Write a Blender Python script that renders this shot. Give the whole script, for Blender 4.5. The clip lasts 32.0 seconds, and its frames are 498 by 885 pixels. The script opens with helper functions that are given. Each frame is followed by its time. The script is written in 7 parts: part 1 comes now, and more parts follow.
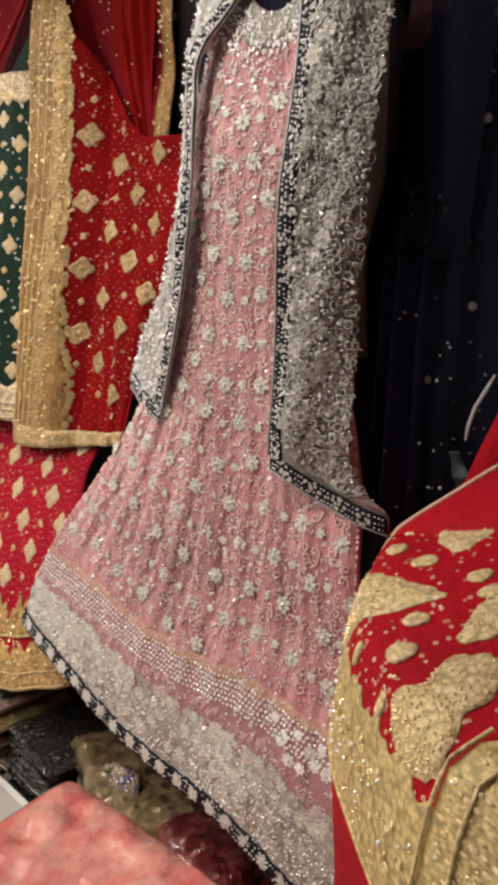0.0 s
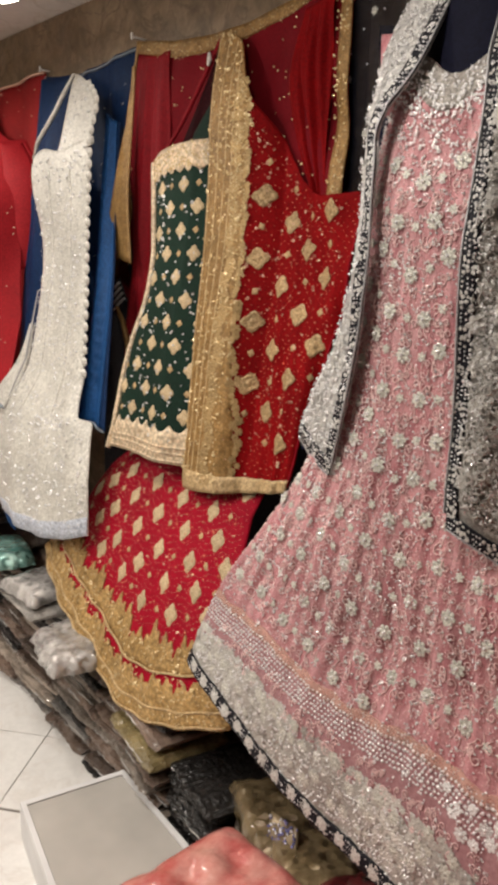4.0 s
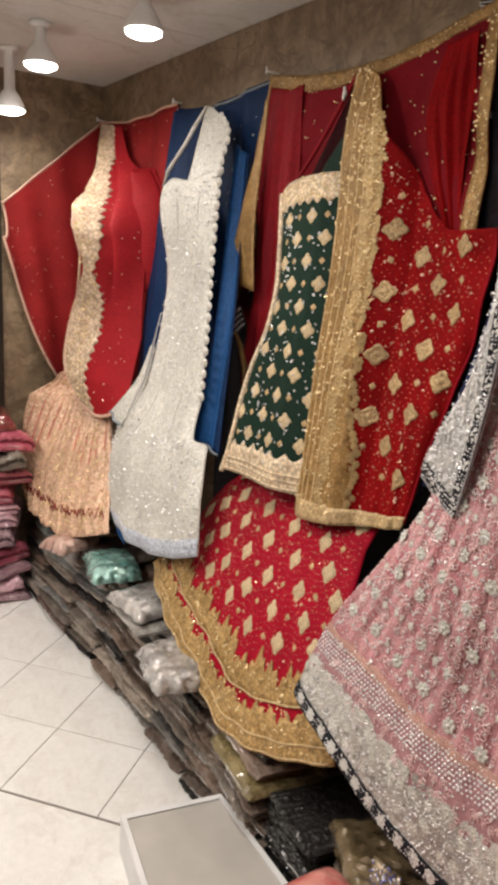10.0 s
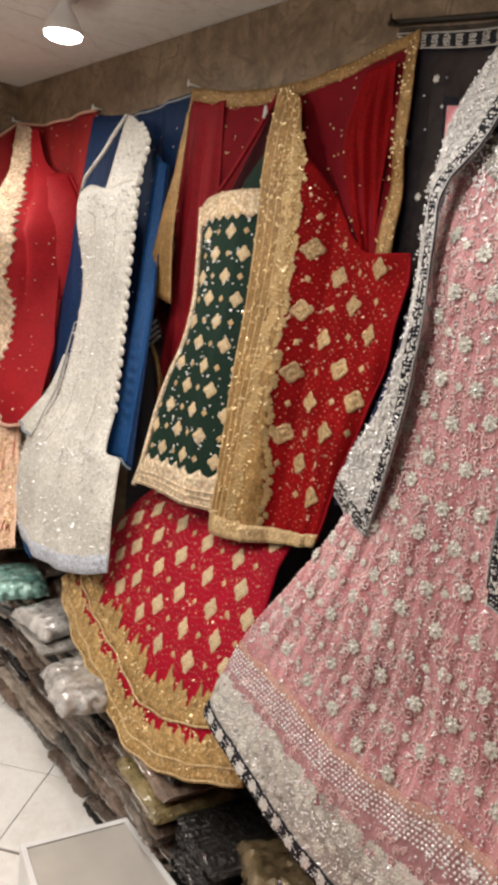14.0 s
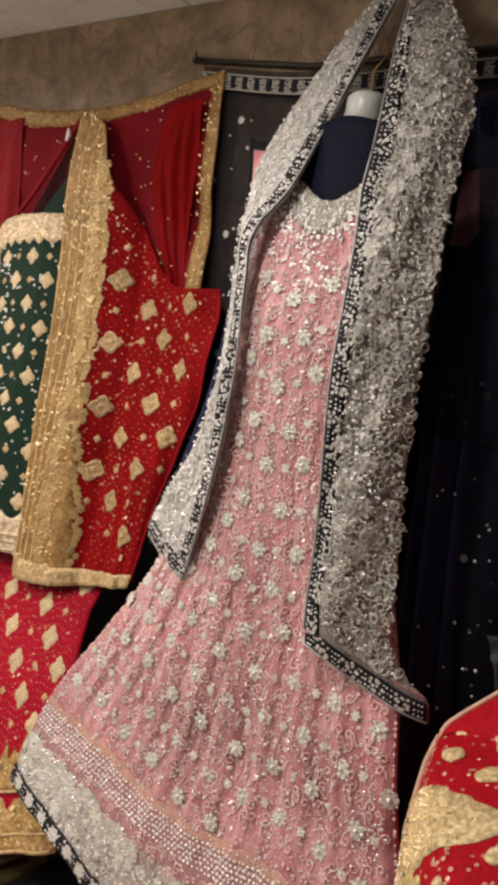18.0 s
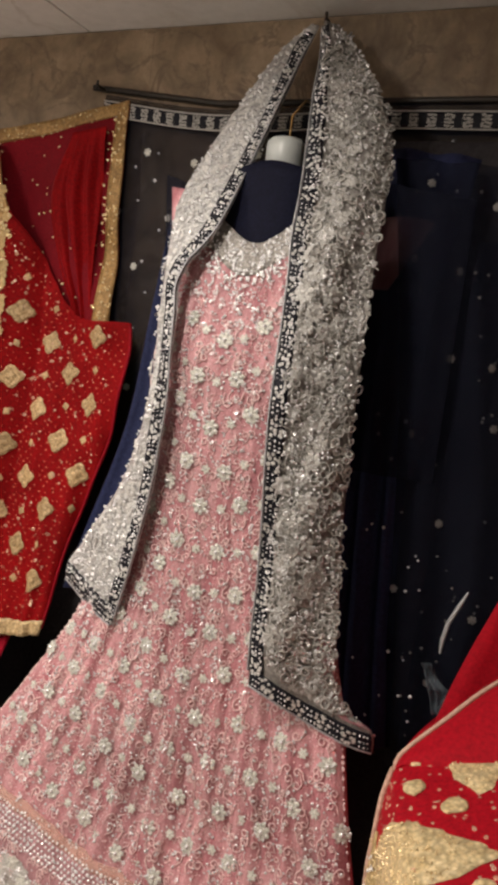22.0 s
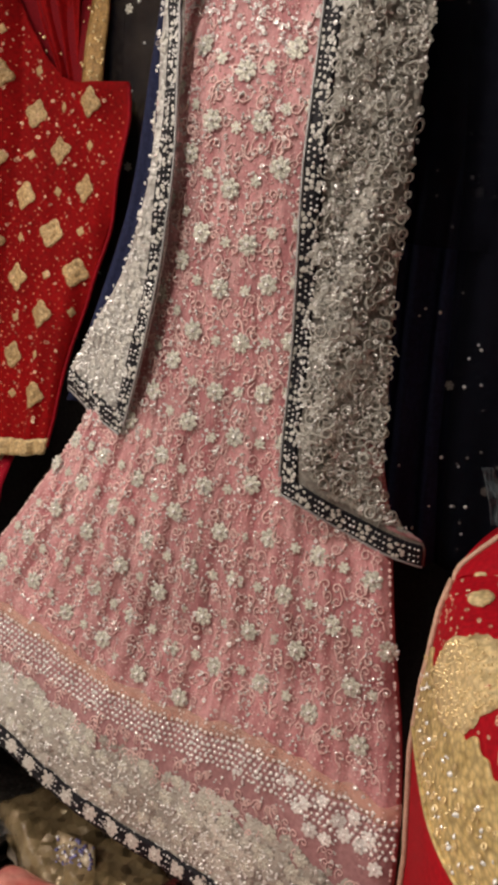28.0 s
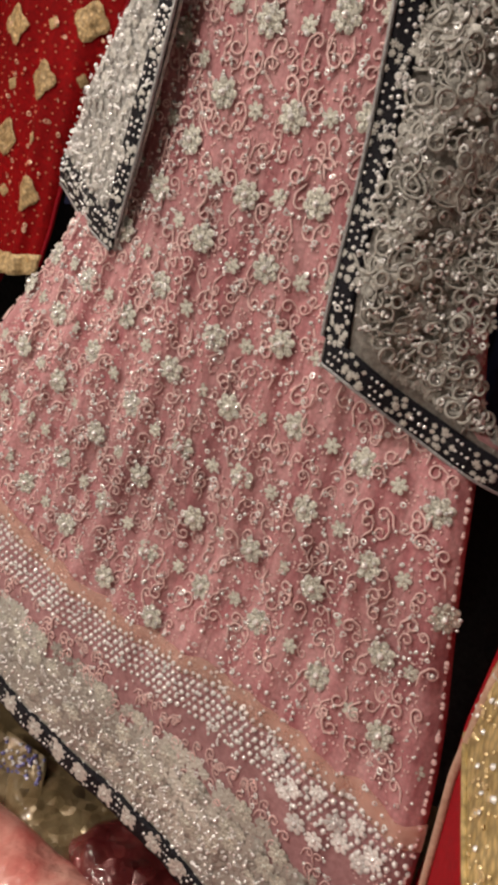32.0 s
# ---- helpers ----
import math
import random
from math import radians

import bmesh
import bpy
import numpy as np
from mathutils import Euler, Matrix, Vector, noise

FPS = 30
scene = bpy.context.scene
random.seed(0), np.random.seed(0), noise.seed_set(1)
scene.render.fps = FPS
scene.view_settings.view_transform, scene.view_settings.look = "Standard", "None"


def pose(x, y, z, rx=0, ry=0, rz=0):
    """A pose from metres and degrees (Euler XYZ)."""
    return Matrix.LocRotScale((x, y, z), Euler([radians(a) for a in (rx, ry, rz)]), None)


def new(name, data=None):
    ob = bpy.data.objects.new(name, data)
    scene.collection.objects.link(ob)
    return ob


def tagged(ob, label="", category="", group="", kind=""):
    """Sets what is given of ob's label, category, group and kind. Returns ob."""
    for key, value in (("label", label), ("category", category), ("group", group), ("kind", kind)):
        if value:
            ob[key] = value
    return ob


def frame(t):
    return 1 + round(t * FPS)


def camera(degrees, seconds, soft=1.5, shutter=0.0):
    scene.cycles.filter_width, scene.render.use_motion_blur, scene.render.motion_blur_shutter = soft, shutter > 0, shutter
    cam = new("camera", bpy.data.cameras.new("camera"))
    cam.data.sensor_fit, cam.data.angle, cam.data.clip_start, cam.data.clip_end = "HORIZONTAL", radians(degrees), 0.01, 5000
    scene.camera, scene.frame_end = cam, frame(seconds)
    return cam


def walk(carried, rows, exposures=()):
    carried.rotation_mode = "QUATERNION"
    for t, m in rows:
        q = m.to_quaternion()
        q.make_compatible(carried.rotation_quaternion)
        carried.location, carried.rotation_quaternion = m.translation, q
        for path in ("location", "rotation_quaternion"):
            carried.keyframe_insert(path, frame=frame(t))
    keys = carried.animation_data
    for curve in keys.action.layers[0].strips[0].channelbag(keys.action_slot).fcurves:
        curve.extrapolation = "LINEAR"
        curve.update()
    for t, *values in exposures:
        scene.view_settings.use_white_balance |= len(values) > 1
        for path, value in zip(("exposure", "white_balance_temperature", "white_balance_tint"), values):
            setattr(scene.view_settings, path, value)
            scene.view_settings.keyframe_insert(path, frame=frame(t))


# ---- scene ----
cam = camera(36.9, 32.0, soft=4.2)
METRES, EYE, TILT, LEAN, TURN = 1.07, 1.55, -16.73, -3.52, 38.02
ROWS = [
    (0.0, 0.0, 0.0, 0.0, 0.0, 0.0, -0.0),
    (0.5, 0.001, -0.0034, 0.0005, 1.07, 0.18, -0.24),
    (1.0, -0.0027, -0.0045, 0.0025, 2.52, 0.37, -0.42),
    (1.5, -0.0102, -0.0074, 0.0053, 4.18, 0.55, -0.63),
    (2.0, -0.0188, -0.0095, 0.0094, 5.74, 0.91, -0.77),
    (2.5, -0.027, -0.0129, 0.0135, 7.22, 1.54, -0.96),
    (3.0, -0.0349, -0.014, 0.017, 8.36, 1.87, -1.12),
    (3.5, -0.0432, -0.0166, 0.0225, 9.66, 2.42, -1.34),
    (5.5, -0.068, -0.027, 0.0353, 14.21, 2.94, -2.36),
    (6.0, -0.0728, -0.0311, 0.0374, 15.44, 3.11, -2.46),
    (6.5, -0.0784, -0.0348, 0.0391, 16.58, 3.16, -2.63),
    (7.0, -0.0826, -0.0376, 0.0412, 17.5, 3.29, -2.83),
    (7.5, -0.0874, -0.041, 0.0419, 18.09, 3.5, -3.12),
    (8.0, -0.0915, -0.0413, 0.0436, 18.41, 3.61, -3.4),
    (8.5, -0.0977, -0.0414, 0.0458, 18.36, 3.81, -3.86),
    (9.0, -0.1015, -0.0424, 0.049, 18.35, 3.91, -4.26),
    (9.5, -0.1063, -0.0417, 0.0506, 18.15, 3.87, -4.63),
    (10.0, -0.1119, -0.0405, 0.0506, 17.75, 3.81, -5.07),
    (10.5, -0.1163, -0.0401, 0.051, 16.99, 3.95, -5.75),
    (11.0, -0.1183, -0.0389, 0.0535, 16.14, 4.04, -6.42),
    (11.5, -0.1196, -0.0366, 0.0546, 15.54, 4.1, -6.59),
    (12.0, -0.1224, -0.0334, 0.0548, 14.99, 4.14, -6.5),
    (12.5, -0.1217, -0.0316, 0.0568, 14.33, 4.32, -6.31),
    (13.0, -0.1198, -0.0312, 0.0599, 13.49, 4.73, -6.03),
    (13.5, -0.1176, -0.0284, 0.0626, 12.42, 5.04, -5.89),
    (15.5, -0.1136, -0.0098, 0.0748, 6.16, 5.59, -4.73),
    (16.0, -0.1141, -0.0072, 0.0829, 4.11, 5.81, -4.48),
    (16.5, -0.1154, -0.0035, 0.0874, 2.24, 6.34, -4.13),
    (17.0, -0.1199, 0.0019, 0.096, 0.35, 6.77, -3.77),
    (17.5, -0.1276, 0.0046, 0.1051, -1.63, 7.17, -3.22),
    (18.0, -0.1397, 0.0077, 0.1116, -3.58, 7.65, -2.96),
    (18.5, -0.1545, 0.0103, 0.1196, -5.68, 7.9, -2.42),
    (19.0, -0.1682, 0.0134, 0.1278, -7.37, 7.91, -1.81),
    (19.5, -0.1864, 0.0158, 0.1349, -8.8, 7.65, -1.07),
    (20.0, -0.2043, 0.0194, 0.1412, -10.29, 7.56, -0.61),
    (20.5, -0.2221, 0.0197, 0.1483, -11.46, 7.97, -0.41),
    (21.0, -0.2403, 0.0206, 0.1544, -12.16, 8.29, -0.17),
    (21.5, -0.2621, 0.0242, 0.1558, -13.66, 8.85, 0.14),
    (22.0, -0.2721, 0.0248, 0.1599, -14.31, 8.71, 0.23),
    (22.5, -0.282, 0.0244, 0.1603, -13.92, 8.53, 0.05),
    (23.0, -0.2896, 0.0283, 0.1575, -13.57, 8.12, -0.25),
    (23.5, -0.2957, 0.0358, 0.1521, -13.56, 7.18, -0.77),
    (24.0, -0.2963, 0.0455, 0.1442, -13.34, 5.84, -1.5),
    (24.5, -0.2962, 0.0554, 0.134, -13.07, 4.39, -2.22),
    (25.0, -0.295, 0.0687, 0.1215, -12.9, 2.77, -2.52),
    (25.5, -0.2939, 0.0867, 0.1113, -13.08, 1.1, -2.2),
    (27.5, -0.2553, 0.1968, 0.077, -13.13, -1.11, -0.01),
    (28.0, -0.2388, 0.2336, 0.0732, -12.97, -2.48, 1.01),
    (28.5, -0.218, 0.2742, 0.0712, -12.31, -3.17, 1.38),
    (29.0, -0.1951, 0.324, 0.0718, -11.44, -4.01, 0.65),
    (29.5, -0.1744, 0.3747, 0.0702, -9.99, -5.6, -0.54),
    (30.0, -0.1567, 0.426, 0.0653, -8.6, -7.25, -2.12),
    (30.5, -0.1399, 0.4719, 0.056, -7.05, -9.32, -2.75),
    (31.0, -0.127, 0.5063, 0.0468, -6.44, -10.34, -3.16),
    (31.5, -0.1162, 0.5377, 0.0373, -6.14, -11.37, -4.11),
    (32.0, -0.1158, 0.5643, 0.0241, -6.55, -12.43, -5.97),
]
EXPOSURES = [(0.0, -0.31, 6510, 9.5), (3.5, -0.40, 6460, 10.5), (6.0, -0.37, 6350, 10), (7.5, -0.39, 6000, 9), (9.2, -0.39, 6000, 9), (10.0, -0.36, 6390, 10.5), (11.0, -0.37, 6590, 10.5), (12.0, -0.38, 6640, 10.5), (14.0, -0.31, 6390, 10.5), (16.0, -0.30, 6100, 10), (17.0, -0.29, 6050, 10),
             (18.0, -0.27, 6610, 10.5), (20.0, -0.29, 6510, 11.5), (22.0, -0.31, 6510, 11.5), (25.0, -0.43, 6660, 11.5), (28.0, -0.53, 6810, 11.5), (31.0, -0.58, 6760, 11.5), (32.0, -0.58, 6760, 11.5)]
walk(cam, [(t, pose(0, 0, EYE, TILT, LEAN, TURN) @ pose(METRES * x, METRES * y, METRES * z, 90 + pitch, roll, yaw)) for t, x, y, z, yaw, pitch, roll in ROWS], EXPOSURES)

# ---------------------------------------------------------------- light
world = bpy.data.worlds.new("shop_world")
scene.world = world
world.use_nodes = True
world.node_tree.nodes["Background"].inputs[0].default_value = (0.9, 0.85, 0.8, 1)
world.node_tree.nodes["Background"].inputs[1].default_value = 0.02

CEIL, WALL_Y, WEST, EAST, SOUTH = 2.42, 1.44, -3.77, 3.0, -2.6
LAMPS = [(-2.44, 1.02, 2.30), (-2.98, 0.87, 2.27), (-3.40, 0.88, 2.175), (-1.85, 0.45, 2.30), (-1.02, 0.52, 2.30),
         (-2.9, -0.5, 2.30), (-2.1, -0.8, 2.30), (-1.3, -0.9, 2.30), (-2.9, -1.9, 2.30), (-1.9, -1.9, 2.30)]
LAMP_WATT = 12.8
LAMP_SIDE = (0, 0, 0, 1.5, 5.5, 0, 0, 0, 0, 0)
LAMP_DIM = (0.04, 0.34, 0.42, 0.74, 0.57, 2.4, 2.0, 1.0, 1.0, 1.0)


# ---------------------------------------------------------------- materials
def nodes_of(name):
    m = bpy.data.materials.new(name)
    m.use_nodes = True
    nt = m.node_tree
    return m, nt, nt.nodes["Principled BSDF"]


def link(nt, a, b):
    nt.links.new(a, b)


def noise_tex(nt, scale, detail=4.0, rough=0.6, distortion=0.0, stretch=None):
    co = nt.nodes.new("ShaderNodeTexCoord")
    out = co.outputs["Object"]
    if stretch:
        mp = nt.nodes.new("ShaderNodeMapping")
        mp.inputs["Scale"].default_value = stretch
        link(nt, out, mp.inputs[0])
        out = mp.outputs[0]
    n = nt.nodes.new("ShaderNodeTexNoise")
    n.inputs["Scale"].default_value, n.inputs["Detail"].default_value = scale, detail
    n.inputs["Roughness"].default_value, n.inputs["Distortion"].default_value = rough, distortion
    link(nt, out, n.inputs["Vector"])
    return n


def ramp(nt, src, lo, hi, a=0.3, b=0.7):
    r = nt.nodes.new("ShaderNodeValToRGB")
    r.color_ramp.elements[0].position, r.color_ramp.elements[1].position = a, b
    r.color_ramp.elements[0].color, r.color_ramp.elements[1].color = (*lo, 1), (*hi, 1)
    link(nt, src, r.inputs[0])
    return r


def mix_col(nt, fac, a, b, mode="MIX"):
    m = nt.nodes.new("ShaderNodeMix")
    m.data_type, m.blend_type = "RGBA", mode
    if isinstance(fac, float):
        m.inputs[0].default_value = fac
    else:
        link(nt, fac, m.inputs[0])
    for sock, v in ((m.inputs[6], a), (m.inputs[7], b)):
        if isinstance(v, tuple):
            sock.default_value = (*v, 1)
        else:
            link(nt, v, sock)
    return m.outputs[2]


def mat(name, lo, hi, scale=60, rough=0.75, metal=0.0, bump=0.25, bscale=None, dist=0.002, coat=0.0, sheen=0.0, cells=0.0, cscale=150, cdist=None,
        alpha=1.0, glint=0.0, gscale=300, big=0.25, vary=0.0, stretch=None, spec=0.4):
    """Cloth, thread, bead or plastic: fine grain, broad patches, relief, and facets that glint."""
    m, nt, p = nodes_of(name)
    fine = noise_tex(nt, scale, stretch=stretch)
    col = ramp(nt, fine.outputs["Fac"], lo, hi).outputs[0]
    broad = noise_tex(nt, 4.0, 3.0)
    shade = ramp(nt, broad.outputs["Fac"], (1 - big,) * 3, (1 + big * 0.4,) * 3, 0.25, 0.75).outputs[0]
    col = mix_col(nt, 1.0, col, shade, "MULTIPLY")
    if vary:
        info = nt.nodes.new("ShaderNodeObjectInfo")
        v = ramp(nt, info.outputs["Random"], (1 - vary,) * 3, (1 + vary * 0.6,) * 3, 0.0, 1.0).outputs[0]
        col = mix_col(nt, 1.0, col, v, "MULTIPLY")
    stitch = None
    if cells:
        co2 = nt.nodes.new("ShaderNodeTexCoord")
        stitch = nt.nodes.new("ShaderNodeTexVoronoi")
        stitch.inputs["Scale"].default_value = cscale
        link(nt, co2.outputs["Object"], stitch.inputs["Vector"])
        groove = ramp(nt, stitch.outputs["Distance"], (1.08,) * 3, (1 - cells,) * 3, 0.25, 0.75).outputs[0]
        col = mix_col(nt, 1.0, col, groove, "MULTIPLY")
    link(nt, col, p.inputs["Base Color"])
    p.inputs["Roughness"].default_value, p.inputs["Metallic"].default_value = rough, metal
    p.inputs["Specular IOR Level"].default_value = spec
    p.inputs["Alpha"].default_value = alpha
    if coat:
        p.inputs["Coat Weight"].default_value, p.inputs["Coat Roughness"].default_value = coat, 0.12
    if sheen:
        p.inputs["Sheen Weight"].default_value, p.inputs["Sheen Roughness"].default_value = sheen, 0.4
    b = nt.nodes.new("ShaderNodeBump")
    b.inputs["Strength"].default_value, b.inputs["Distance"].default_value = bump, dist
    link(nt, noise_tex(nt, bscale or scale * 1.5, 3.0, stretch=stretch).outputs["Fac"], b.inputs["Height"])
    normal = b.outputs[0]
    if stitch:
        b2 = nt.nodes.new("ShaderNodeBump")
        b2.invert = True
        b2.inputs["Strength"].default_value, b2.inputs["Distance"].default_value = 0.8, cdist or 0.6 / cscale
        link(nt, stitch.outputs["Distance"], b2.inputs["Height"])
        link(nt, normal, b2.inputs["Normal"])
        normal = b2.outputs[0]
    if glint:
        co = nt.nodes.new("ShaderNodeTexCoord")
        vo = nt.nodes.new("ShaderNodeTexVoronoi")
        vo.inputs["Scale"].default_value = gscale
        link(nt, co.outputs["Object"], vo.inputs["Vector"])
        ops = []
        for op in ("SUBTRACT", "SCALE", "ADD", "NORMALIZE"):
            q = nt.nodes.new("ShaderNodeVectorMath")
            q.operation = op
            ops.append(q)
        link(nt, vo.outputs["Color"], ops[0].inputs[0])
        ops[0].inputs[1].default_value = (0.5, 0.5, 0.5)
        link(nt, ops[0].outputs[0], ops[1].inputs[0])
        ops[1].inputs["Scale"].default_value = glint
        link(nt, ops[1].outputs[0], ops[2].inputs[0])
        link(nt, normal, ops[2].inputs[1])
        link(nt, ops[2].outputs[0], ops[3].inputs[0])
        normal = ops[3].outputs[0]
    link(nt, normal, p.inputs["Normal"])
    return m


def stone_mat(name, lo, hi, vein, rough, scale=2.2, vary=0.0, vein_at=0.52, vein_w=0.02, dull=0.9):
    """Polished stone or glazed tile with clouds and thin veins."""
    m, nt, p = nodes_of(name)
    a = noise_tex(nt, scale, 6.0, 0.65, 1.2)
    col = ramp(nt, a.outputs["Fac"], lo, hi, 0.32, 0.68).outputs[0]
    v = noise_tex(nt, scale * 1.3, 5.0, 0.6, 0.7)
    r = nt.nodes.new("ShaderNodeValToRGB")
    e = r.color_ramp.elements
    e[0].position, e[0].color = vein_at - vein_w, (0, 0, 0, 1)
    e[1].position, e[1].color = vein_at, (1, 1, 1, 1)
    x = e.new(vein_at + vein_w)
    x.color = (0, 0, 0, 1)
    link(nt, v.outputs["Fac"], r.inputs[0])
    col = mix_col(nt, r.outputs[0], col, vein)
    dirt = noise_tex(nt, 40 if dull > 0.8 else 16, 6.0, 0.7)
    col = mix_col(nt, 1.0, col, ramp(nt, dirt.outputs["Fac"], (dull,) * 3, (1.03,) * 3).outputs[0], "MULTIPLY")
    if vary:
        info = nt.nodes.new("ShaderNodeObjectInfo")
        col = mix_col(nt, 1.0, col, ramp(nt, info.outputs["Random"], (1 - vary,) * 3, (1.0,) * 3, 0, 1).outputs[0], "MULTIPLY")
    link(nt, col, p.inputs["Base Color"])
    rr = ramp(nt, noise_tex(nt, 9, 4.0).outputs["Fac"], (rough * 0.7,) * 3, (rough * 1.5,) * 3)
    link(nt, rr.outputs[0], p.inputs["Roughness"])
    b = nt.nodes.new("ShaderNodeBump")
    b.inputs["Strength"].default_value, b.inputs["Distance"].default_value = 0.08, 0.002
    link(nt, noise_tex(nt, 14, 3.0).outputs["Fac"], b.inputs["Height"])
    link(nt, b.outputs[0], p.inputs["Normal"])
    return m


def glow_mat(name, col, strength):
    m, nt, p = nodes_of(name)
    p.inputs["Base Color"].default_value = (*col, 1)
    p.inputs["Emission Color"].default_value = (*col, 1)
    p.inputs["Emission Strength"].default_value = strength
    return m


M_WALL = stone_mat("marble_brown", (0.155, 0.104, 0.060), (0.365, 0.268, 0.172), (0.175, 0.12, 0.075), 0.45, 5.5, 0.0, 0.52, 0.03, 0.6)
M_CEIL = stone_mat("ceiling_white", (0.58, 0.56, 0.53), (0.70, 0.68, 0.65), (0.56, 0.53, 0.49), 0.6, 1.5)
M_TILE = stone_mat("tile_white", (0.75, 0.735, 0.71), (0.82, 0.81, 0.79), (0.735, 0.71, 0.68), 0.12, 2.0, 0.04, 0.5, 0.03)
M_GROUT = mat("grout", (0.12, 0.10, 0.09), (0.25, 0.22, 0.2), 80, 0.9)
M_DARK = mat("dark_wood", (0.012, 0.009, 0.007), (0.03, 0.022, 0.016), 40, 0.4, bump=0.1)
M_WOOD = mat("brown_wood", (0.14, 0.07, 0.03), (0.25, 0.13, 0.06), 30, 0.5, stretch=(1, 1, 0.1))
M_MOTIFW = mat("white_motif_thread", (0.52, 0.51, 0.45), (0.83, 0.82, 0.745), 5, 0.42, metal=0.12, bump=0.5, bscale=9, dist=0.0008, glint=0.5, gscale=9, big=0.1, cells=0.35, cscale=6, cdist=0.0006, vary=0.12)
M_MOTIFS = mat("silver_motif_thread", (0.34, 0.33, 0.31), (0.56, 0.55, 0.52), 5, 0.45, metal=0.12, bump=0.5, bscale=9, dist=0.0008, glint=0.35, gscale=8, big=0.1, cells=0.2, cscale=5, cdist=0.0006, vary=0.15)
M_MOTIFG = mat("gold_motif_thread", (0.40, 0.262, 0.115), (0.66, 0.475, 0.25), 5, 0.5, metal=0.2, bump=0.5, bscale=8, dist=0.0006, glint=0.35, gscale=7, big=0.1, cells=0.3, cscale=4.5, vary=0.2, cdist=0.0008)
M_DIAMOND = mat("gold_diamond_thread", (0.37, 0.235, 0.10), (0.66, 0.47, 0.25), 190, 0.5, metal=0.2, bump=0.6, bscale=330, dist=0.0008, glint=0.4, gscale=290, big=0.1, cells=0.4, cscale=190, vary=0.2, cdist=0.0012)
M_CREAM = mat("cream_gold_panel", (0.60, 0.45, 0.22), (0.86, 0.69, 0.40), 70, 0.5, metal=0.1, bump=0.6, bscale=160, dist=0.001, glint=0.35, gscale=260, big=0.2, cells=0.35, cscale=130, cdist=0.001)
M_PANEL = mat("olive_gold_panel", (0.48, 0.35, 0.135), (0.80, 0.62, 0.30), 60, 0.55, metal=0.15, bump=0.5, bscale=120, dist=0.0008, glint=0.2, gscale=220, big=0.25, cells=0.4, cscale=120, cdist=0.0006)
M_MOTIFC = mat("cream_motif_thread", (0.54, 0.39, 0.205), (0.82, 0.655, 0.42), 6, 0.5, metal=0.12, bump=0.6, bscale=9, dist=0.001, glint=0.5, gscale=7, big=0.1, cells=0.4, cscale=6, cdist=0.002, vary=0.15)
M_VIOLETBEAD = mat("violet_bead", (0.28, 0.28, 0.62), (0.45, 0.45, 0.85), 60, 0.2, metal=0.7, bump=0.0)
M_PLAST = mat("lamp_white", (0.75, 0.74, 0.72), (0.82, 0.81, 0.8), 20, 0.4, bump=0.03)
M_BULB = glow_mat("bulb_glow", (1.0, 0.93, 0.82), 20.0)

M_PINK = mat("pink_georgette", (0.40, 0.138, 0.16), (0.66, 0.37, 0.385), 42, 0.68, bump=0.4, bscale=260, big=0.35, spec=0.3, cells=0.12, cscale=210, cdist=0.0006, stretch=(1, 1, 0.06))
M_PINKTHREAD = mat("pink_thread", (0.68, 0.435, 0.43), (0.89, 0.665, 0.65), 250, 0.5, bump=0.3)
M_MAUVE = mat("mauve_net", (0.30, 0.145, 0.16), (0.46, 0.25, 0.265), 120, 0.7, bump=0.3)
M_PEACH = mat("peach_strip", (0.74, 0.42, 0.33), (0.86, 0.56, 0.46), 60, 0.6, bump=0.2, alpha=0.38, big=0.5)
M_LACE = mat("silver_lace", (0.26, 0.235, 0.215), (0.50, 0.475, 0.435), 110, 0.5, metal=0.1, bump=0.5, bscale=200, dist=0.001, glint=0.2, gscale=300, big=0.3, cells=0.2, cscale=140)
M_STOLELACE = mat("stole_lace", (0.38, 0.375, 0.37), (0.66, 0.655, 0.64), 110, 0.45, metal=0.15, bump=0.5, bscale=200, dist=0.001, glint=0.3, gscale=300, big=0.2, cells=0.25, cscale=170)
M_LACETHREAD = mat("lace_thread", (0.38, 0.36, 0.33), (0.66, 0.635, 0.59), 6, 0.45, metal=0.12, bump=0.4, bscale=9, dist=0.0008, glint=0.3, gscale=8, big=0.15, cells=0.25, cscale=6, cdist=0.0006)
M_BEAD = mat("crystal_bead", (0.86, 0.86, 0.87), (0.96, 0.96, 0.97), 50, 0.25, metal=0.35, bump=0.0, coat=0.8, big=0.05, vary=0.1)
M_PEARL = mat("pearl", (0.72, 0.715, 0.72), (0.92, 0.915, 0.92), 60, 0.2, metal=0.2, bump=0.0, coat=0.8, big=0.05)
M_SEQ = mat("rose_sequin", (0.80, 0.42, 0.28), (0.95, 0.64, 0.46), 60, 0.25, metal=0.4, bump=0.0, coat=0.8, big=0.05)
M_CLEAR = mat("clear_sleeve", (0.52, 0.51, 0.49), (0.72, 0.71, 0.69), 30, 0.2, bump=0.8, bscale=60, dist=0.004, coat=0.8, alpha=0.4, glint=0.4, gscale=80)
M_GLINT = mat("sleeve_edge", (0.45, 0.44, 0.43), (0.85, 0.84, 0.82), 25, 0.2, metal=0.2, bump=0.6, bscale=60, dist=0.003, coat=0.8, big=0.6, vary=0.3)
M_THREADW = mat("white_thread", (0.46, 0.45, 0.43), (0.74, 0.73, 0.70), 300, 0.45, metal=0.15, bump=0.5, bscale=500, dist=0.001, big=0.1)
